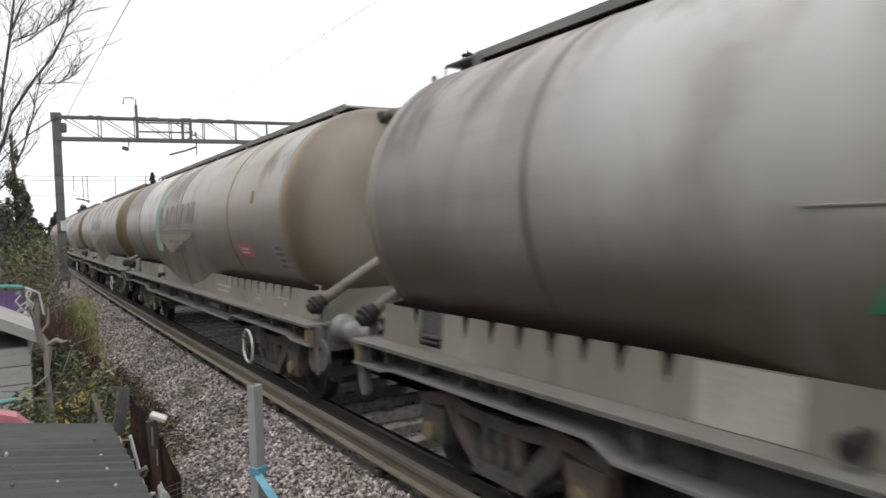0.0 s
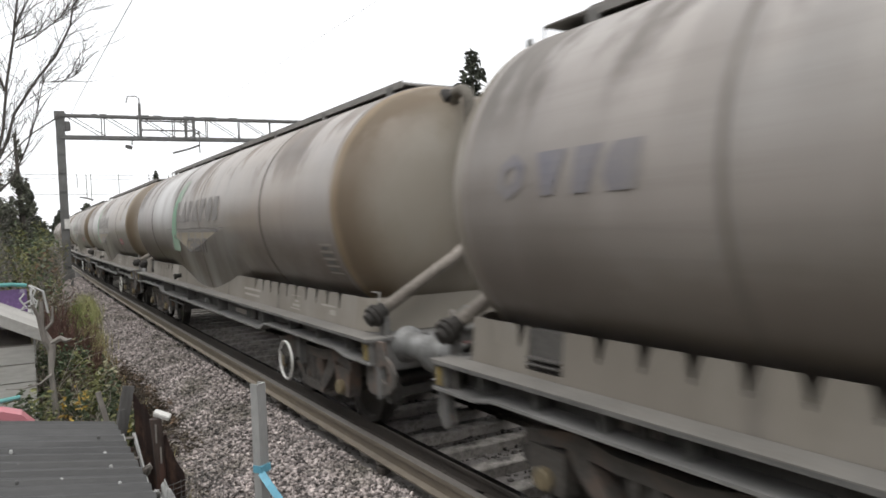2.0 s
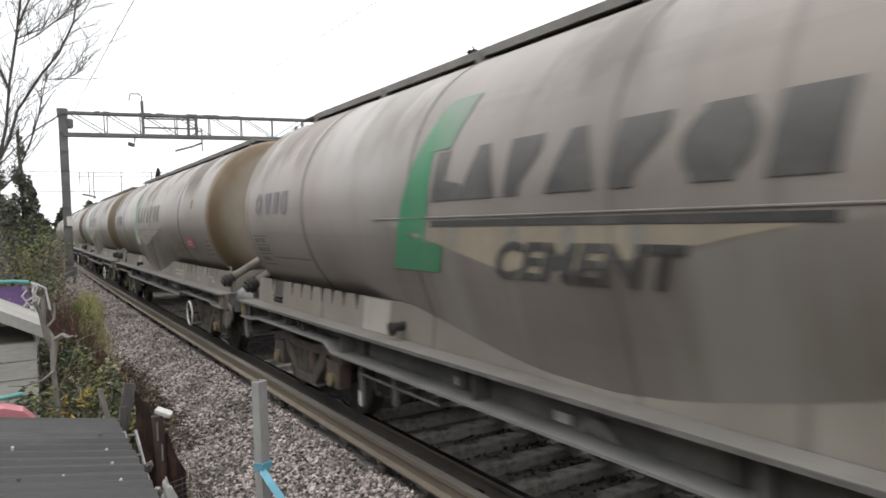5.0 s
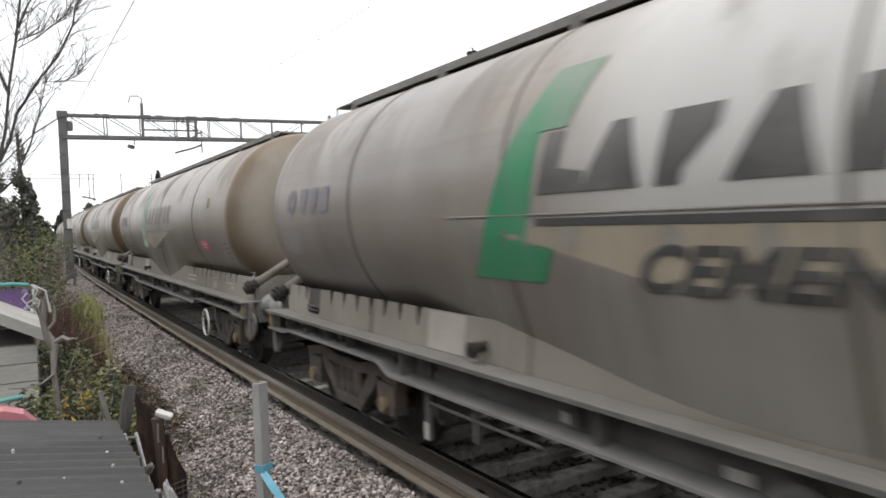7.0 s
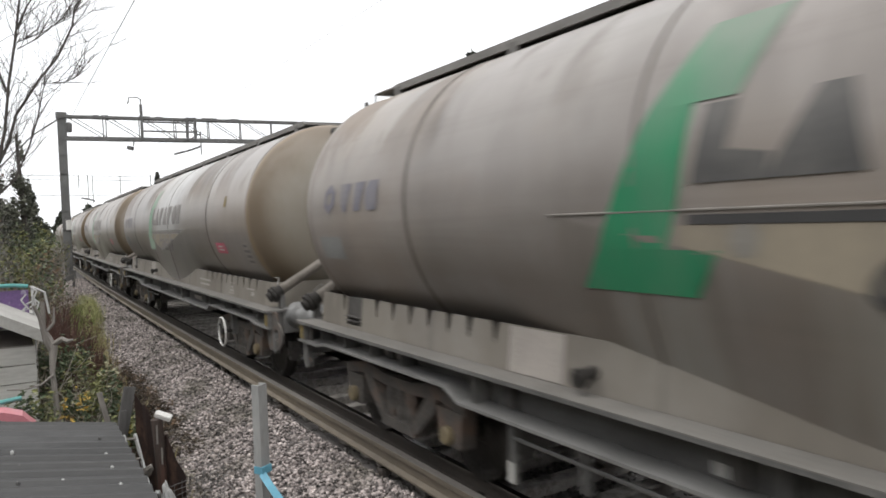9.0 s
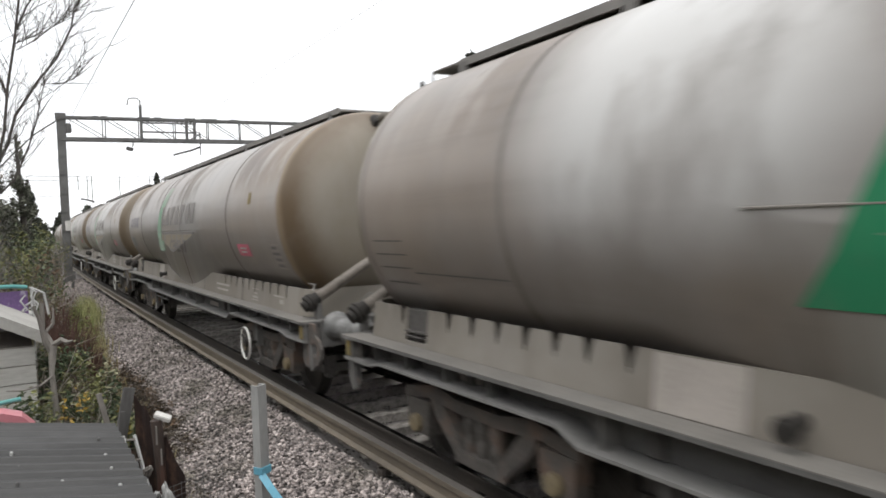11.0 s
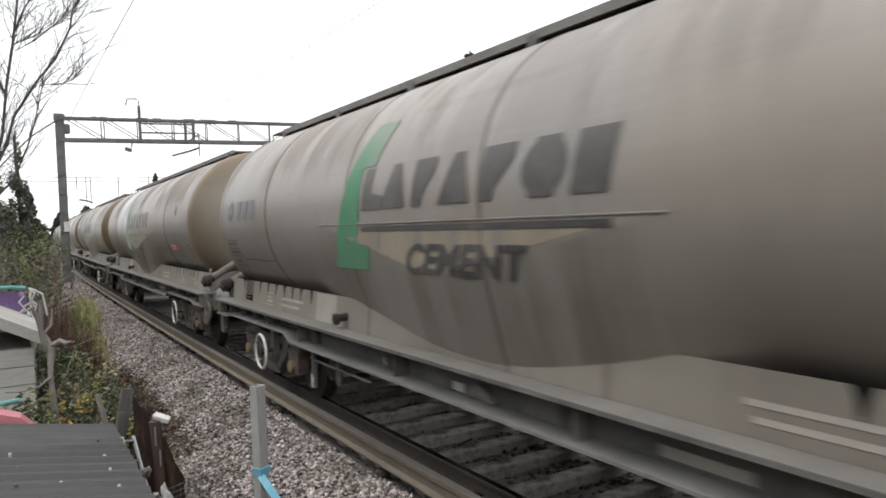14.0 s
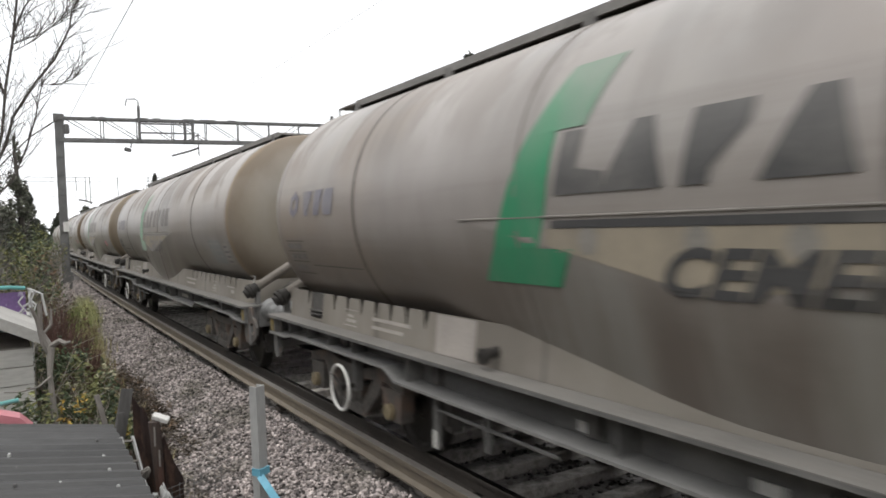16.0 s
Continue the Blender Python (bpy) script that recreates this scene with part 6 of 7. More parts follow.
def shed_roof():
    s = tagged(empty("shed"), "dark grey corrugated sheet shed roof with screw heads", "shed")
    tilt = 0.18
    y0, y1, x0, x1 = 2.9, 6.92, -6.2, -3.27
    v, f = [], []
    n = int((y1 - y0) / 0.024)
    for i in range(n + 1):
        y = y0 + (y1 - y0) * i / n
        k = ((y - y0) / 0.19) % 1
        h = 0.03 * max(0.0, min(1.0, 4 * min(k - 0.1, 0.42 - k) * 3.2)) if 0.1 < k < 0.42 else 0.0
        for x in (x0, x1):
            v.append((x, y, 0.4 + tilt * (-3.26 - x) + h))
    for i in range(n):
        f.append((i * 2, i * 2 + 1, i * 2 + 3, i * 2 + 2))
    m = len(v)
    v += [(x, y, z - 0.012) for x, y, z in v]
    f += [tuple(k + m for k in q[::-1]) for q in f]
    for i in range(n):
        f.append((i * 2 + 1, i * 2 + 1 + m, i * 2 + 3 + m, i * 2 + 3))
    f.append((n * 2, n * 2 + 1, n * 2 + 1 + m, n * 2 + m))
    raw("roof_sheet", v, f, M["felt"], s)
    bm = bmesh.new()
    box(bm, -6.0, -3.42, 3.2, 6.75, -0.6, 0.36)
    part("shed_body", bm, M["dark_wood"], s)
    for x, y, pale in ((-3.46, 6.35, False), (-3.46, 5.86, True), (-3.46, 5.5, True), (-3.45, 5.1, True), (-3.78, 5.22, True), (-4.06, 5.95, True), (-4.02, 5.6, False), (-4.03, 5.2, False), (-3.9, 4.6, True)):
        bm = bmesh.new()
        lathe(bm, [(0, 0.012), (0.022, 0.012), (0.03, 0.007), (0.031, 0)], (x, y, 0.4 + tilt * (-3.26 - x)), (0, 0, 1), 8)
        part("screw_head", bm, M["plastic"] if pale else M["dark_steel"], s)


shed_roof()


def board(name, p0, p1, width, thick, mat, label, category="plank", group="", face=(0, -1, 0)):
    """A rough board from p0 to p1; face is the way its broad side looks."""
    p0, p1 = Vector(p0), Vector(p1)
    d = p1 - p0
    z = d.normalized()
    y = (Vector(face) - z * Vector(face).dot(z)).normalized()
    x = y.cross(z)
    bm = bmesh.new()
    box(bm, -width / 2, width / 2, -thick / 2, thick / 2, 0, d.length)
    bevel(bm, min(thick, width) * 0.12)
    ob = tagged(finish(name, bm, mat), label, category, group)
    ob.matrix_basis = Matrix.Translation(p0) @ Matrix((x, y, z)).transposed().to_4x4()
    return ob


# grey post with the blue strap
bm = bmesh.new()
prism(bm, [(-0.042, -0.032), (0.042, -0.032), (0.042, 0.032), (0.03, 0.032), (0.03, -0.02), (-0.03, -0.02), (-0.03, 0.032), (-0.042, 0.032)], 2, -1.75, 0)
steel = tagged(finish("fence_post", bm, M["post"]), "grey galvanised steel fence post by the ballast", "post")
steel.matrix_basis = pose(-2.58, 4.85, 1.035, 0, 0, 31)
strap = tagged(empty("strap"), "light blue plastic strap tied round the post", "strap")
bm = bmesh.new()
box(bm, -0.048, 0.048, -0.038, 0.038, -0.025, 0.025)
band = part("strap_band", bm, M["blue_strap"], strap)
band.matrix_basis = pose(-2.577, 4.845, 0.445, 0, 0, 31)
bm = bmesh.new()
tail = [(-2.60, 4.80, 0.43), (-2.57, 4.72, 0.36), (-2.52, 4.64, 0.26), (-2.47, 4.58, 0.12), (-2.44, 4.55, -0.1)]
for a, b in zip(tail, tail[1:]):
    a, b = Vector(a), Vector(b)
    n = Vector((0.022, 0.012, 0.012))
    bm.faces.new([bm.verts.new(q) for q in (a - n, a + n, b + n, b - n)])
    bm.faces.new([bm.verts.new(q + Vector((0.002, 0.003, 0))) for q in (b - n, b + n, a + n, a - n)])
part("strap_tail", bm, M["blue_strap"], strap)

# broken fence beside the shed roof
board("fence_board", (-3.27, 7.0, 0.05), (-3.13, 7.04, 0.70), 0.11, 0.018, M["grey_board"], "broken grey fence board leaning by the shed", "plank", "broken fence boards", (0.3, -0.95, 0))
board("fence_board", (-3.3, 6.98, -0.6), (-3.2, 7.0, 0.5), 0.06, 0.016, M["grey_board"], "narrow broken grey fence board by the shed", "plank", "broken fence boards", (0.3, -0.95, 0))
board("fence_board", (-3.1, 7.3, -0.6), (-3.36, 7.35, 0.62), 0.05, 0.016, M["old_wood"], "thin silvered stick leaning by the shed", "plank", "broken fence boards", (0.3, -0.95, 0))
# dark rusty sheet, torn along its upper edge
bm = bmesh.new()
edge = [0.64, 0.55, 0.58, 0.4, 0.33, 0.36, 0.18, 0.08]
cols = [[bm.verts.new((-3.10 + 0.035 * i + 0.012 * math.sin(2.1 * i), 7.0 - 0.12 * i, z)) for z in (-0.62, -0.2, edge[i])] for i in range(8)]
for c0, c1 in zip(cols, cols[1:]):
    for k in range(2):
        bm.faces.new((c0[k], c1[k], c1[k + 1], c0[k + 1]))
bmesh.ops.solidify(bm, geom=bm.faces[:], thickness=0.008)
tagged(finish("rusty_sheet", bm, M["rusty"]), "torn dark rusty sheet standing beside the shed", "sheet")
old = tagged(empty("fence_post", pose(-2.99, 6.48, 0)), "rotten dark brown timber fence post with pale splits", "post", "rotten posts")
bm = bmesh.new()
tube(bm, [(0.03, 0, -0.62), (0.02, 0, -0.1), (0.0, 0.0, 0.3), (-0.015, 0.0, 0.5)], [0.055, 0.052, 0.05, 0.046], 9)
for v in bm.verts:
    v.co += Vector((noise.noise(v.co * 9), noise.noise(v.co * 9 + Vector((5, 0, 0))), 0)) * 0.012
part("post_shaft", bm, M["dark_wood"], old)
for x, z0, z1 in ((-0.02, 0.3, 0.46), (0.012, 0.12, 0.26)):
    bm = bmesh.new()
    box(bm, x - 0.006, x + 0.006, -0.06, -0.045, z0, z1)
    part("pale_split", bm, M["old_wood"], old)
bm = bmesh.new()
box(bm, -0.07, 0.07, -0.035, 0.035, 0, 0.04)
bevel(bm, 0.006, 2)
cap = tagged(finish("post_cap", bm, M["white"]), "white plastic cap lying on the post", "cap")
cap.matrix_basis = pose(-2.95, 6.48, 0.505, 18, 22, -25)
board("fence_stub", (-2.86, 6.7, -0.6), (-2.9, 6.72, 0.3), 0.05, 0.04, M["dark_wood"], "short dark rotten fence stub", "post", "rotten posts")
# pale window frame, rag and cone between shed and fence
crate = tagged(empty("small_frame", pose(-3.19, 6.38, 0.2, 58, 10, 28)), "broken pale timber frame lying beside the shed", "frame")
for y in (-0.19, 0.02, 0.2):
    bm = bmesh.new()
    box(bm, -0.055, 0.055, y - 0.009, y + 0.009, -0.01, 0.01)
    part("cross_bar", bm, M["old_wood"], crate)
for x in (-0.055, 0.055):
    bm = bmesh.new()
    box(bm, x - 0.009, x + 0.009, -0.23, 0.24, -0.012, 0.012)
    part("side_bar", bm, M["plastic"], crate)


def crumpled(name, radii, tall, place, mat, label, category, seed):
    bm = bmesh.new()
    bmesh.ops.create_icosphere(bm, subdivisions=4, radius=1)
    for v in bm.verts:
        p = v.co.copy()
        f = max(0.35, 1 - tall * max(p.z, 0))
        k = 1 + 0.35 * noise.noise(p * 2.5 + Vector((seed, 0, 0))) + 0.18 * noise.noise(p * 7 + Vector((0, seed, 0)))
        v.co = Vector((p.x * radii[0] * k * f, p.y * radii[1] * k * f, p.z * radii[2] * k))
    ob = tagged(finish(name, bm, mat, smooth=True), label, category)
    ob.matrix_basis = place


crumpled("plastic_bag", (0.07, 0.06, 0.2), 0.6, pose(-3.05, 5.75, -0.02, 6, -8, 0), M["plastic"], "crumpled grey-white plastic bag", "bag", 1)
crumpled("rag", (0.035, 0.12, 0.035), 0.0, pose(-3.155, 6.12, 0.17, -38, 10, 12), M["old_wood"], "pale twisted rag hanging over debris", "rag", 2)
crumpled("rag", (0.03, 0.12, 0.03), 0.0, pose(-3.12, 5.85, 0.06, -30, 0, -5), M["plastic"], "grey twisted rag hanging over debris", "rag", 3)
# wire mesh
bm = bmesh.new()
for i in range(12):
    z = -0.42 + i * 0.045
    tube(bm, [(-3.1, 5.9, z), (-2.8, 6.1, z - 0.015), (-2.5, 6.3, z)], 0.0025, 4)
for i in range(10):
    f = i / 9
    tube(bm, [(-3.1 + 0.6 * f, 5.9 + 0.4 * f, -0.55), (-3.1 + 0.6 * f, 5.9 + 0.4 * f, 0.08)], 0.0025, 4)
tagged(finish("wire_mesh", bm, M["dark_steel"]), "sagging wire mesh by the ballast", "mesh")

# dead broken trunk in the hedge
bm = bmesh.new()
tube(bm, [(-3.67, 8.3, -0.6), (-3.665, 8.3, 0.2), (-3.69, 8.34, 0.7), (-3.67, 8.38, 0.95), (-3.75, 8.42, 1.15), (-3.74, 8.45, 1.42)], [0.036, 0.034, 0.03, 0.042, 0.026, 0.024], 8)
tube(bm, [(-3.68, 8.38, 0.9), (-3.74, 8.36, 1.02), (-3.79, 8.34, 1.28), (-3.84, 8.34, 1.40)], [0.03, 0.025, 0.02, 0.016], 6)
tube(bm, [(-3.68, 8.38, 0.98), (-3.6, 8.35, 1.03), (-3.55, 8.33, 1.0), (-3.5, 8.3, 1.02)], [0.032, 0.03, 0.024, 0.012], 6)
tube(bm, [(-3.72, 8.4, 1.12), (-3.66, 8.42, 1.2), (-3.64, 8.42, 1.36)], [0.018, 0.014, 0.008], 6)
tube(bm, [(-3.68, 8.3, 0.68), (-3.8, 8.25, 0.6), (-3.95, 8.2, 0.58), (-4.1, 8.2, 0.6)], [0.014, 0.011, 0.009, 0.006], 6)
for v in bm.verts:
    v.co += Vector((noise.noise(v.co * 8), noise.noise(v.co * 8 + Vector((3, 0, 0))), 0)) * 0.024
tagged(finish("dead_trunk", bm, M["old_wood"]), "pale broken dead trunk standing in the brambles", "trunk")
# second shed with pale roof edge and boarded side
sh = tagged(empty("garden_shed"), "weathered grey shed with pale roof board and clad wall", "shed")
bm = bmesh.new()
prism(bm, [(-5.6, 1.30 + 0.75), (-3.73, 1.06), (-3.73, 0.93), (-5.6, 1.17 + 0.75)], 1, 8.95, 11.2)
part("roof_board", bm, M["pale_roof"], sh)
for i in range(7):
    bm = bmesh.new()
    z = -0.5 + i * 0.2
    box(bm, -5.4, -3.82, 9.05 - 0.004 * (i % 2), 9.08, z, z + 0.19)
    part("cladding_board", bm, M["pale_board"], sh)
bm = bmesh.new()
box(bm, -5.4, -3.84, 9.09, 11.0, -0.6, 0.9)
part("shed_body", bm, M["old_wood"], sh)
# purple sheet on a white frame
tr = tagged(empty("framed_sheet"), "purple patterned sheet hung in a pale pipe frame", "sheet")
bm = bmesh.new()
v = [(x, 10.55 + 0.04 * math.sin(x * 9 + z * 4), z) for z in (0.95, 1.1, 1.25, 1.42) for x in np.linspace(-4.9, -3.84, 9)]
vs = [bm.verts.new(q) for q in v]
for j in range(3):
    for i in range(8):
        bm.faces.new((vs[j * 9 + i], vs[j * 9 + i + 1], vs[j * 9 + 10 + i], vs[j * 9 + 9 + i]))
part("sheet", bm, M["purple"], tr, smooth=True)
bm = bmesh.new()
tube(bm, [(-5.0, 10.5, 1.5), (-4.4, 10.48, 1.5), (-4.0, 10.5, 1.49), (-3.84, 10.5, 1.47)], 0.024, 8)
part("top_hem", bm, M["teal"], tr, "teal hem along the sheet's top")
for k in range(6):
    bm = bmesh.new()
    a = -3.82 + 0.05 * math.sin(k * 2.3)
    tube(bm, [(a, 10.46, 1.47 - 0.05 * k), (a + 0.07 * math.cos(k * 1.9), 10.44, 1.4 - 0.05 * k), (a + 0.02, 10.45, 1.28 - 0.05 * k), (a - 0.05, 10.46, 1.24 - 0.04 * k)], 0.012, 6)
    part("rope_loop", bm, M["plastic"], tr, "tangled white rope")
for pts in ( [(-3.8, 10.5, 1.46), (-3.79, 10.5, 0.9), (-3.79, 10.5, -0.6)], [(-3.8, 10.5, 1.46), (-3.66, 10.48, 1.38), (-3.62, 10.48, 1.1)], [(-5.0, 10.5, 0.93), (-3.8, 10.5, 0.95)]):
    bm = bmesh.new()
    tube(bm, pts, 0.014, 8)
    part("frame_pipe", bm, M["plastic"], tr)
# pink and teal plastic toy
toy = tagged(empty("garden_toy"), "pink and teal plastic garden slide", "toy")
bm = bmesh.new()
prism(bm, [(-4.6, 0.62), (-4.12, 0.60), (-3.98, 0.55), (-3.88, 0.44), (-3.93, 0.41), (-4.02, 0.50), (-4.14, 0.53), (-4.6, 0.54)], 1, 7.16, 7.4)
part("slide", bm, M["pink"], toy)
bm = bmesh.new()
tube(bm, [(-4.6, 7.42, 0.60), (-3.98, 7.4, 0.66)], 0.02, 8)
part("side_bar", bm, M["teal"], toy)
bm = bmesh.new()
box(bm, -4.5, -4.1, 7.2, 7.36, -0.6, 0.5)
part("toy_legs", bm, M["teal"], toy)

# small marker post by the far ballast
bm = bmesh.new()
box(bm, -0.06, 0.06, -0.06, 0.06, 0, 0.9)
box(bm, -0.12, 0.12, -0.08, -0.06, 0.5, 0.9)
mk = tagged(finish("marker_post", bm, M["dark_steel"]), "small dark marker post beside the track", "post")
mk.matrix_basis = line_pose(36.0, -1.9, -0.4)


# ---- the train ----
wagon = make_wagon()
tagged(wagon, "grey cement tank wagon caked in dust, with green emblem", "tank wagon", "tank wagons of the train")
WAGONS = {}
for k in range(-6, 9):
    WAGONS[k] = wagon if k == -6 else copy_thing(wagon, pose(0, 0, 0))


def tank_of(w):
    return next(o for o in w.children if o.name.split(".")[0] == "tank")


def shared(name, build, mat, label=""):
    """A painted piece made once, then laid on every wagon that shows it."""
    bm = bmesh.new()
    build(bm)
    me = bpy.data.meshes.new(name)
    bm.to_mesh(me)
    bm.free()
    me.materials.append(mat)

    def lay(k, on_tank=True):
        ob = new(name, me)
        ob.parent = tank_of(WAGONS[k]) if on_tank else WAGONS[k]
        if label:
            ob["label"] = label
        return ob
    return lay


def skirt_patch(bm, s0, s1, h0, h1, off=0.004):
    q = []
    for s, h in ((s0, h0), (s1, h0), (s1, h1), (s0, h1)):
        q.append(bm.verts.new((-(1.085 - 0.035 * h) - off, 6.5 - s, 1.062 + 0.323 * h)))
    bm.faces.new(q)


lay_red = shared("warning_label", lambda bm: patch(bm, 10.85, 1.74, 11.44, 1.905), M["red"], "red warning label")
lay_red_bars = [shared("label_bar", lambda bm, z=z: patch(bm, 10.99, z, 11.29, z + 0.025, 0, 0.009), M["white"]) for z in (1.785, 1.835)]
lay_pale = shared("data_plate", lambda bm: patch(bm, 12.36, 1.6, 12.67, 1.925, 0, 0.002), M["pale_plate"], "pale worn data plate")
lay_grey_text = [shared("data_bar", lambda bm, q=q: patch(bm, *q, 0, 0.010), M["pale_plate"]) for q in (
    (11.6, 1.9, 11.86, 1.93), (11.92, 1.9, 12.2, 1.93), (11.6, 1.8, 11.78, 1.83), (11.84, 1.8, 12.22, 1.83), (11.6, 1.7, 11.95, 1.73), (12.0, 1.7, 12.18, 1.73))]
lay_grey = shared("grey_panel", lambda bm: patch(bm, 11.55, 1.60, 12.28, 1.97), M["grey_label"], "faded grey panel")


lay_data = [shared("data_line", lambda bm, z=1.60 + i * 0.075: patch(bm, 12.37, z, 12.73, z + 0.018), M["dusty_white"], "white painted data line") for i in range(5)]
lay_data_text = [shared("data_bar", lambda bm, i=i: patch(bm, 12.4 + 0.04 * (i % 2), 1.628 + i * 0.075, 12.62 + 0.03 * (i % 3), 1.662 + i * 0.075), M["faded_ink"]) for i in range(4)]
def mark(bm, rows):
    """A plain shape on the flank, given as rows of (height, left, right) that are joined by strips."""
    for (z0, l0, r0), (z1, l1, r1) in zip(rows, rows[1:]):
        for i in range(4):
            f, g = i / 4, (i + 1) / 4
            co = [(l0 + (l1 - l0) * f, z0 + (z1 - z0) * f), (r0 + (r1 - r0) * f, z0 + (z1 - z0) * f), (r0 + (r1 - r0) * g, z0 + (z1 - z0) * g), (l0 + (l1 - l0) * g, z0 + (z1 - z0) * g)]
            bm.faces.new([bm.verts.new(tank_point(q, angle_at(z), 0.006)) for q, z in co])


def six_sided_ring(bm):
    for i in range(6):
        co = []
        for j, r in ((i, 1), (i + 1, 1), (i + 1, 0.45), (i, 0.45)):
            a = math.tau * j / 6 + 0.5
            co.append((0.80 + 0.145 * r * math.cos(a) + 0.03 * math.sin(a), 2.372 + 0.145 * r * math.sin(a)))
        bm.faces.new([bm.verts.new(tank_point(q, angle_at(z), 0.007)) for q, z in co])


lay_marks = [shared("owner_mark_block", six_sided_ring, M["blue"], "faded blue six-sided ring")]
lay_marks += [shared("owner_mark_block", lambda bm, q=q: mark(bm, q), M["blue"], "faded blue painted shape") for q in (
    [(2.24, 1.11, 1.2), (2.5, 1.06, 1.33)], [(2.24, 1.37, 1.5), (2.5, 1.4, 1.62)], [(2.24, 1.66, 1.84), (2.32, 1.62, 1.88), (2.42, 1.64, 1.88), (2.5, 1.7, 1.9)])]


def front_lines(bm):
    for z in (1.965, 1.85, 1.735, 1.6):
        patch(bm, 0.41, z, 0.95, z + 0.013)
    patch(bm, 1.0, 1.70, 2.3, 1.712)


lay_front_grey = shared("grey_panel", lambda bm: patch(bm, 0.45, 1.78, 0.98, 2.0), M["grey_label"], "faded grey panel")
lay_lines = shared("faint_data_panel", front_lines, M["dark_line"], "faint dark ruled data panel")
lay_text = [shared("data_bar", lambda bm, q=q: patch(bm, *q), M["faint_text"]) for q in (
    (0.43, 1.885, 0.62, 1.945), (0.65, 1.885, 0.86, 1.945), (0.43, 1.77, 0.58, 1.83), (0.61, 1.77, 0.76, 1.83), (0.79, 1.77, 0.92, 1.83), (0.45, 1.65, 0.8, 1.7))]
lay_white = shared("white_panel", lambda bm: skirt_patch(bm, 3.46, 4.03, 0.02, 0.98), M["dusty_white"], "dusty white blank panel")


def text_bars(rows):
    return [shared("text_bar", lambda bm, r=r: skirt_patch(bm, *r), M["dusty_white"], "white painted text bar") for r in rows]


lay_bars = text_bars([(2.27, 3.02, 0.46, 0.56), (2.27, 2.9, 0.22, 0.32), (1.62, 1.92, 0.14, 0.18), (1.62, 1.92, 0.62, 0.65), (1.68, 1.9, 0.26, 0.36), (1.7, 1.84, 0.42, 0.5)])
lay_bars_rear = text_bars([(8.93, 9.73, 0.46, 0.56), (8.98, 9.68, 0.22, 0.32), (11.0, 11.32, 0.14, 0.18), (11.0, 11.32, 0.62, 0.65), (11.06, 11.3, 0.24, 0.34), (11.12, 11.26, 0.4, 0.48), (12.0, 12.4, 0.5, 0.56), (12.25, 12.4, 0.25, 0.42)])
lay_spot = shared("yellow_spot", lambda bm: patch(bm, 11.64, 2.44, 11.76, 2.6), M["yellow"], "small yellow painted spot")
lay_plate = shared("small_pale_plate", lambda bm: patch(bm, 12.15, 2.46, 12.31, 2.72), M["dusty_white"], "small pale plate")


def valve(bm):
    tube(bm, [(-1.0, 6.5 - 4.3, 1.2), (-1.22, 6.5 - 4.3, 1.17)], 0.04, 10)
    lathe(bm, [(0, 0), (0, 0.06), (0.04, 0.06), (0.04, 0)], (-1.17, 6.5 - 4.3, 1.17), (-1, 0, 0), 14)


lay_valve = shared("side_valve", valve, M["dark_pipe"], "dark capped side valve")


def sole_plate(bm, at, wide, low):
    box(bm, -1.08, -1.071, 6.5 - at - wide, 6.5 - at, low, low + 0.065)


lay_soles = [shared("number_bar", lambda bm, q=q: sole_plate(bm, *q), M["dusty_white"], "pale painted bar on the sole bar") for q in ((1.35, 0.45, 0.9), (8.42, 0.56, 0.83))]
lay_soles += [shared("sole_plate", lambda bm, q=q: sole_plate(bm, *q), M["white"], "small white plate on the sole bar") for q in ((5.14, 0.16, 0.82), (6.34, 0.15, 0.81), (10.08, 0.14, 0.83))]


def valve_bracket(bm):
    """A bowed triangular bracket with a round brake valve behind it."""
    prism(bm, [(6.5 - 6.6, 0.815), (6.5 - 6.66, 0.88), (6.5 - 6.74, 0.92), (6.5 - 6.8, 0.92), (6.5 - 6.88, 0.88), (6.5 - 6.94, 0.815), (6.5 - 6.87, 0.815), (6.5 - 6.81, 0.87), (6.5 - 6.73, 0.87), (6.5 - 6.67, 0.815)], 0, -1.13, -1.07)
    lathe(bm, [(0, 0.0), (0, 0.045), (0.05, 0.045), (0.06, 0.02), (0.06, 0)], (-1.07, 6.5 - 6.77, 0.845), (-1, 0, 0), 14)


lay_sole_valve = [shared("brake_valve", valve_bracket, M["flange"], "grey brake valve under a bowed bracket")]


def hatch(bm):
    box(bm, -1.05, -0.98, 6.5 - 1.01, 6.5 - 0.66, 1.1, 1.37)


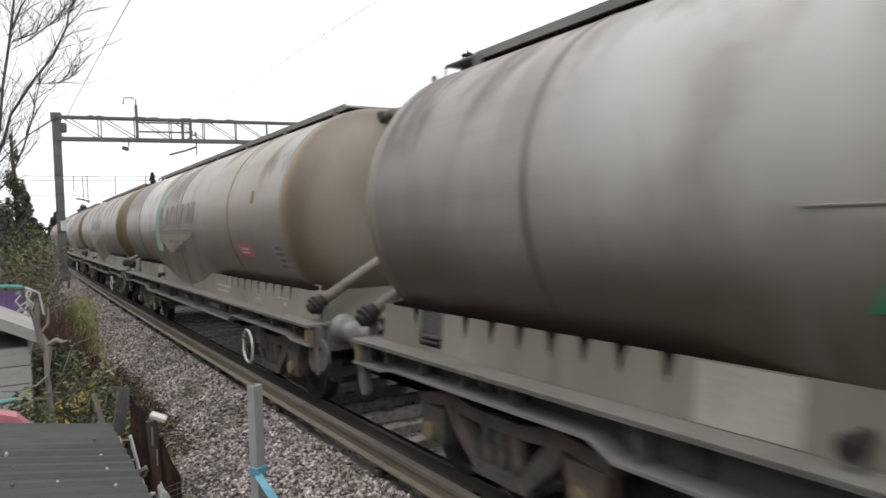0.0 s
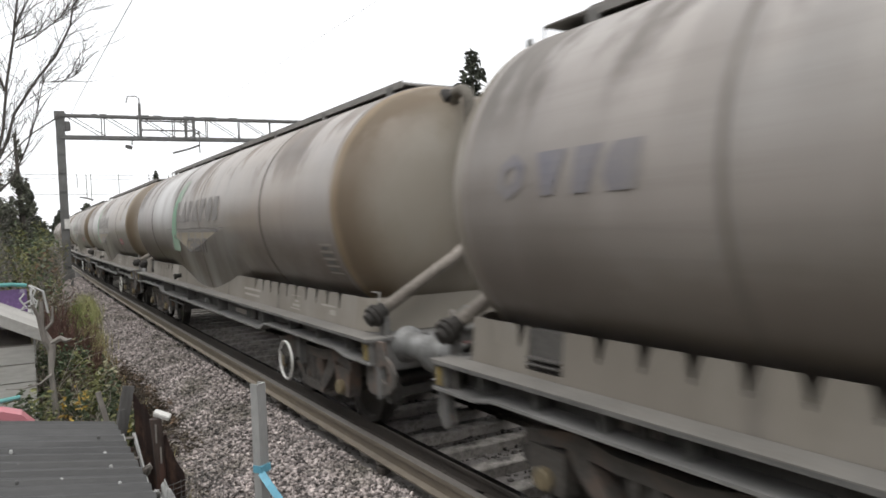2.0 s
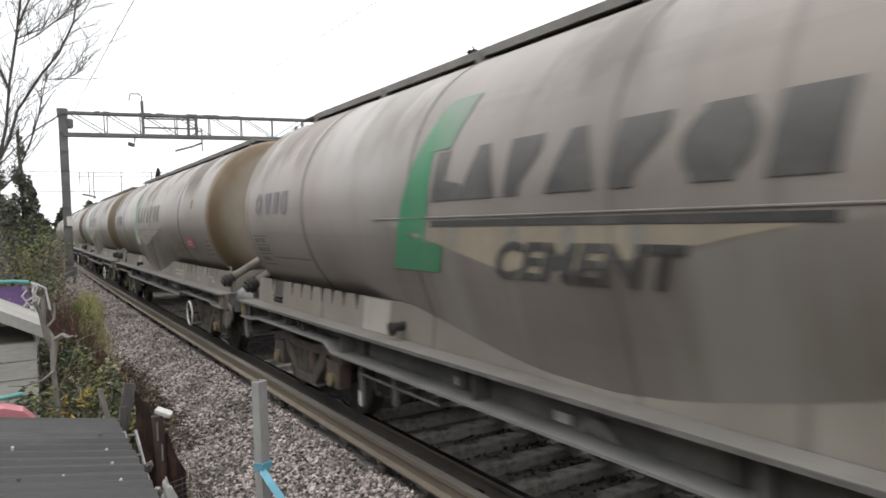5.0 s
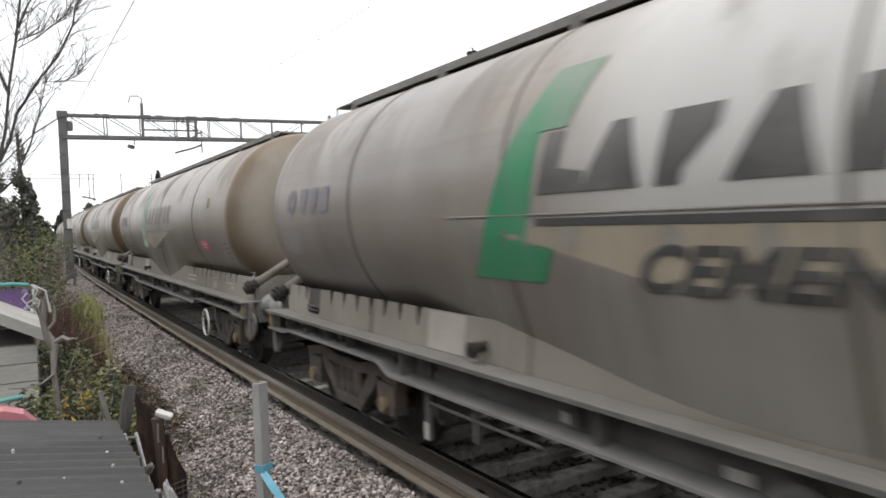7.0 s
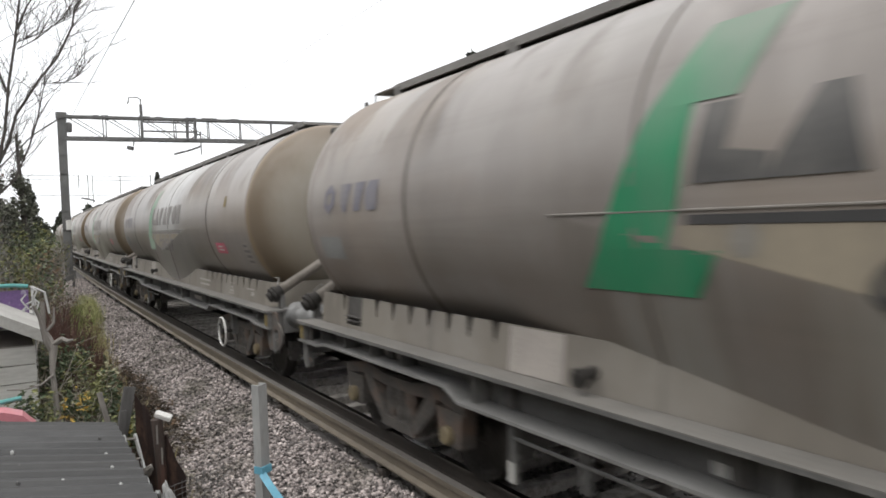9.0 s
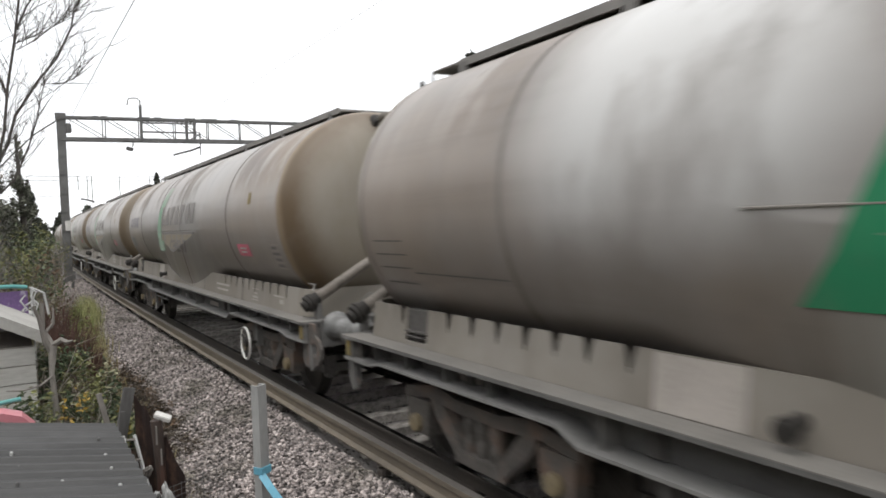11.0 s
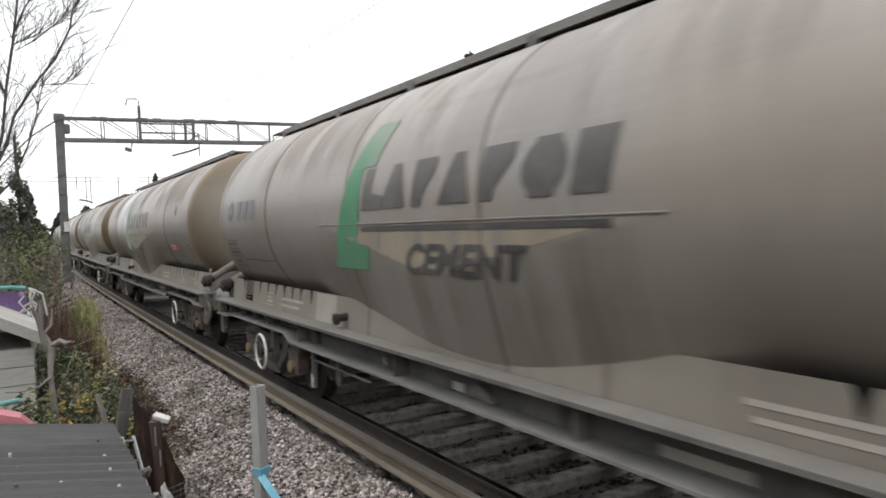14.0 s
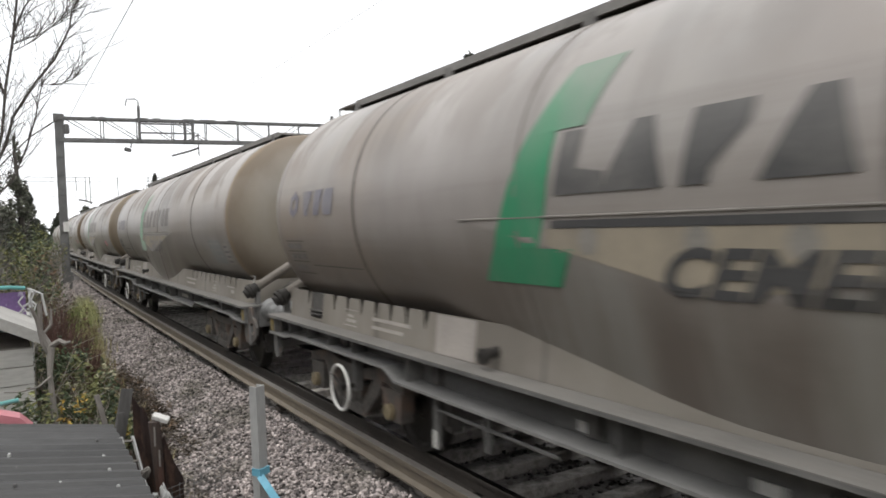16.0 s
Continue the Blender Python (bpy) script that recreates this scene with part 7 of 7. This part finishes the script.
lay_hatch = [shared("skirt_hatch", hatch, M["under"], "dark recessed hatch in the skirt")]
lay_hatch += [shared("hatch_rail", lambda bm, z=z: box(bm, -1.10, -1.05, 6.5 - 0.99, 6.5 - 0.68, z, z + 0.012), M["under"]) for z in (1.14, 1.18)]
for k in WAGONS:
    lay_white(k, False)
    # dust, crown smears and lower-flank brown of each wagon
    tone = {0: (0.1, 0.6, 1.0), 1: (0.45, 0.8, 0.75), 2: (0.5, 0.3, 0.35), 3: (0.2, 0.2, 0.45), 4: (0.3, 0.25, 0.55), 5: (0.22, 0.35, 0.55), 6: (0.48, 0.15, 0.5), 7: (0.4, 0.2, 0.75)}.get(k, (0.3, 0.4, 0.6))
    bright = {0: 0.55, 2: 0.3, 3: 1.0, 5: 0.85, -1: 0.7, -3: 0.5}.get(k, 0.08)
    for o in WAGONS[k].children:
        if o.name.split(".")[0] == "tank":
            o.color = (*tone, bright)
        elif o.name.split(".")[0] == "tank_end":
            o.color = (*tone, {1: 1.0, 2: 0.8, 4: 1.0, 5: 0.5, 6: 0.65, 7: 0.7}.get(k, 0.75))
        elif "skirt" in o.name:
            o.color = (0, 0, 0.18, 0)
    for o in tank_of(WAGONS[k]).children:
        o.color = (tone[0] * 0.4, 0.3, 0.5, 0)
    for lay in lay_bars_rear:
        lay(k, False)
    lay_valve(k, False)
    for lay in lay_soles:
        lay(k, False)
    for lay in lay_sole_valve:
        lay(k, False)
    for lay in lay_hatch:
        lay(k, False)
    for lay in (lay_data_text if k == 5 else lay_data + lay_data_text):
        lay(k)
    if 0 < k < 8 and k != 5:
        for lay in lay_marks:
            ob = lay(k)
            if k in (1, 2):
                ob.material_slots[0].link = "OBJECT"
                ob.material_slots[0].material = M["faint_blue"]
    if k >= 6:
        for lay in lay_bars:
            lay(k, False)
        lay_grey(k)
        for lay in [lay_pale] + lay_grey_text:
            lay(k)
        lay_plate(k)
        lay_lines(k)
        for lay in lay_text:
            lay(k)
    elif k not in (0,):
        lay_red(k)
        for lay in lay_red_bars:
            lay(k)
        lay_spot(k)
    if k in (2, 5):
        lay_lines(k)
        for lay in lay_text if k == 2 else ():
            lay(k)
    if k in (3, 4):
        lay_front_grey(k)
    brake_wheel(WAGONS[k], 6.5 - {6: 2.07, 7: 1.99}.get(k, 2.05 if k > 7 else 11.42))

# seconds and metres run by the leading headstock of wagon 0
RUN = [(0.0, 5.84), (0.5, 9.14), (1.0, 12.65), (1.5, 16.05), (2.0, 19.43), (2.5, 22.75), (3.0, 26.25), (3.5, 29.64), (4.0, 33.1), (6.5, 49.98), (7.0, 53.58), (7.5, 56.96), (8.0, 60.62), (8.5, 63.8), (9.0, 67.44), (11.5, 84.56), (12.0, 88.03), (12.5, 91.35), (13.0, 94.66), (13.5, 97.82), (14.0, 101.05), (14.5, 104.23), (15.0, 107.43), (15.5, 110.33), (16.0, 113.41)]


def run_at(t):
    """The run at any time, smoothly between the rows."""
    ts, rs = [r[0] for r in RUN], [r[1] for r in RUN]
    speed = [(rs[min(i + 1, len(rs) - 1)] - rs[max(i - 1, 0)]) / (ts[min(i + 1, len(ts) - 1)] - ts[max(i - 1, 0)]) for i in range(len(ts))]
    i = max(k for k in range(len(ts) - 1) if ts[k] <= t)
    h = ts[i + 1] - ts[i]
    u = (t - ts[i]) / h
    return (2 * u ** 3 - 3 * u ** 2 + 1) * rs[i] + (u ** 3 - 2 * u ** 2 + u) * h * speed[i] + (3 * u ** 2 - 2 * u ** 3) * rs[i + 1] + (u ** 3 - u ** 2) * h * speed[i + 1]


def motions():
    steps = [i / 15 for i in range(241)]
    runs = [(t, run_at(min(t, 15.999))) for t in steps]
    for k, w in WAGONS.items():
        walk(w, [(t, line_pose(run - PITCH_OF_TRAIN * k - LENGTH / 2)) for t, run in runs[::3]])
        for b in [o for o in w.children if o.name.startswith("bogie")]:
            for s in [o for o in b.children if o.name.startswith("wheelset")]:
                at = s.matrix_basis.translation.copy()
                walk(s, [(t, Matrix.Translation(at) @ Matrix.Rotation(-(run - runs[0][1]) / 0.42, 4, "X")) for t, run in runs])


motions()
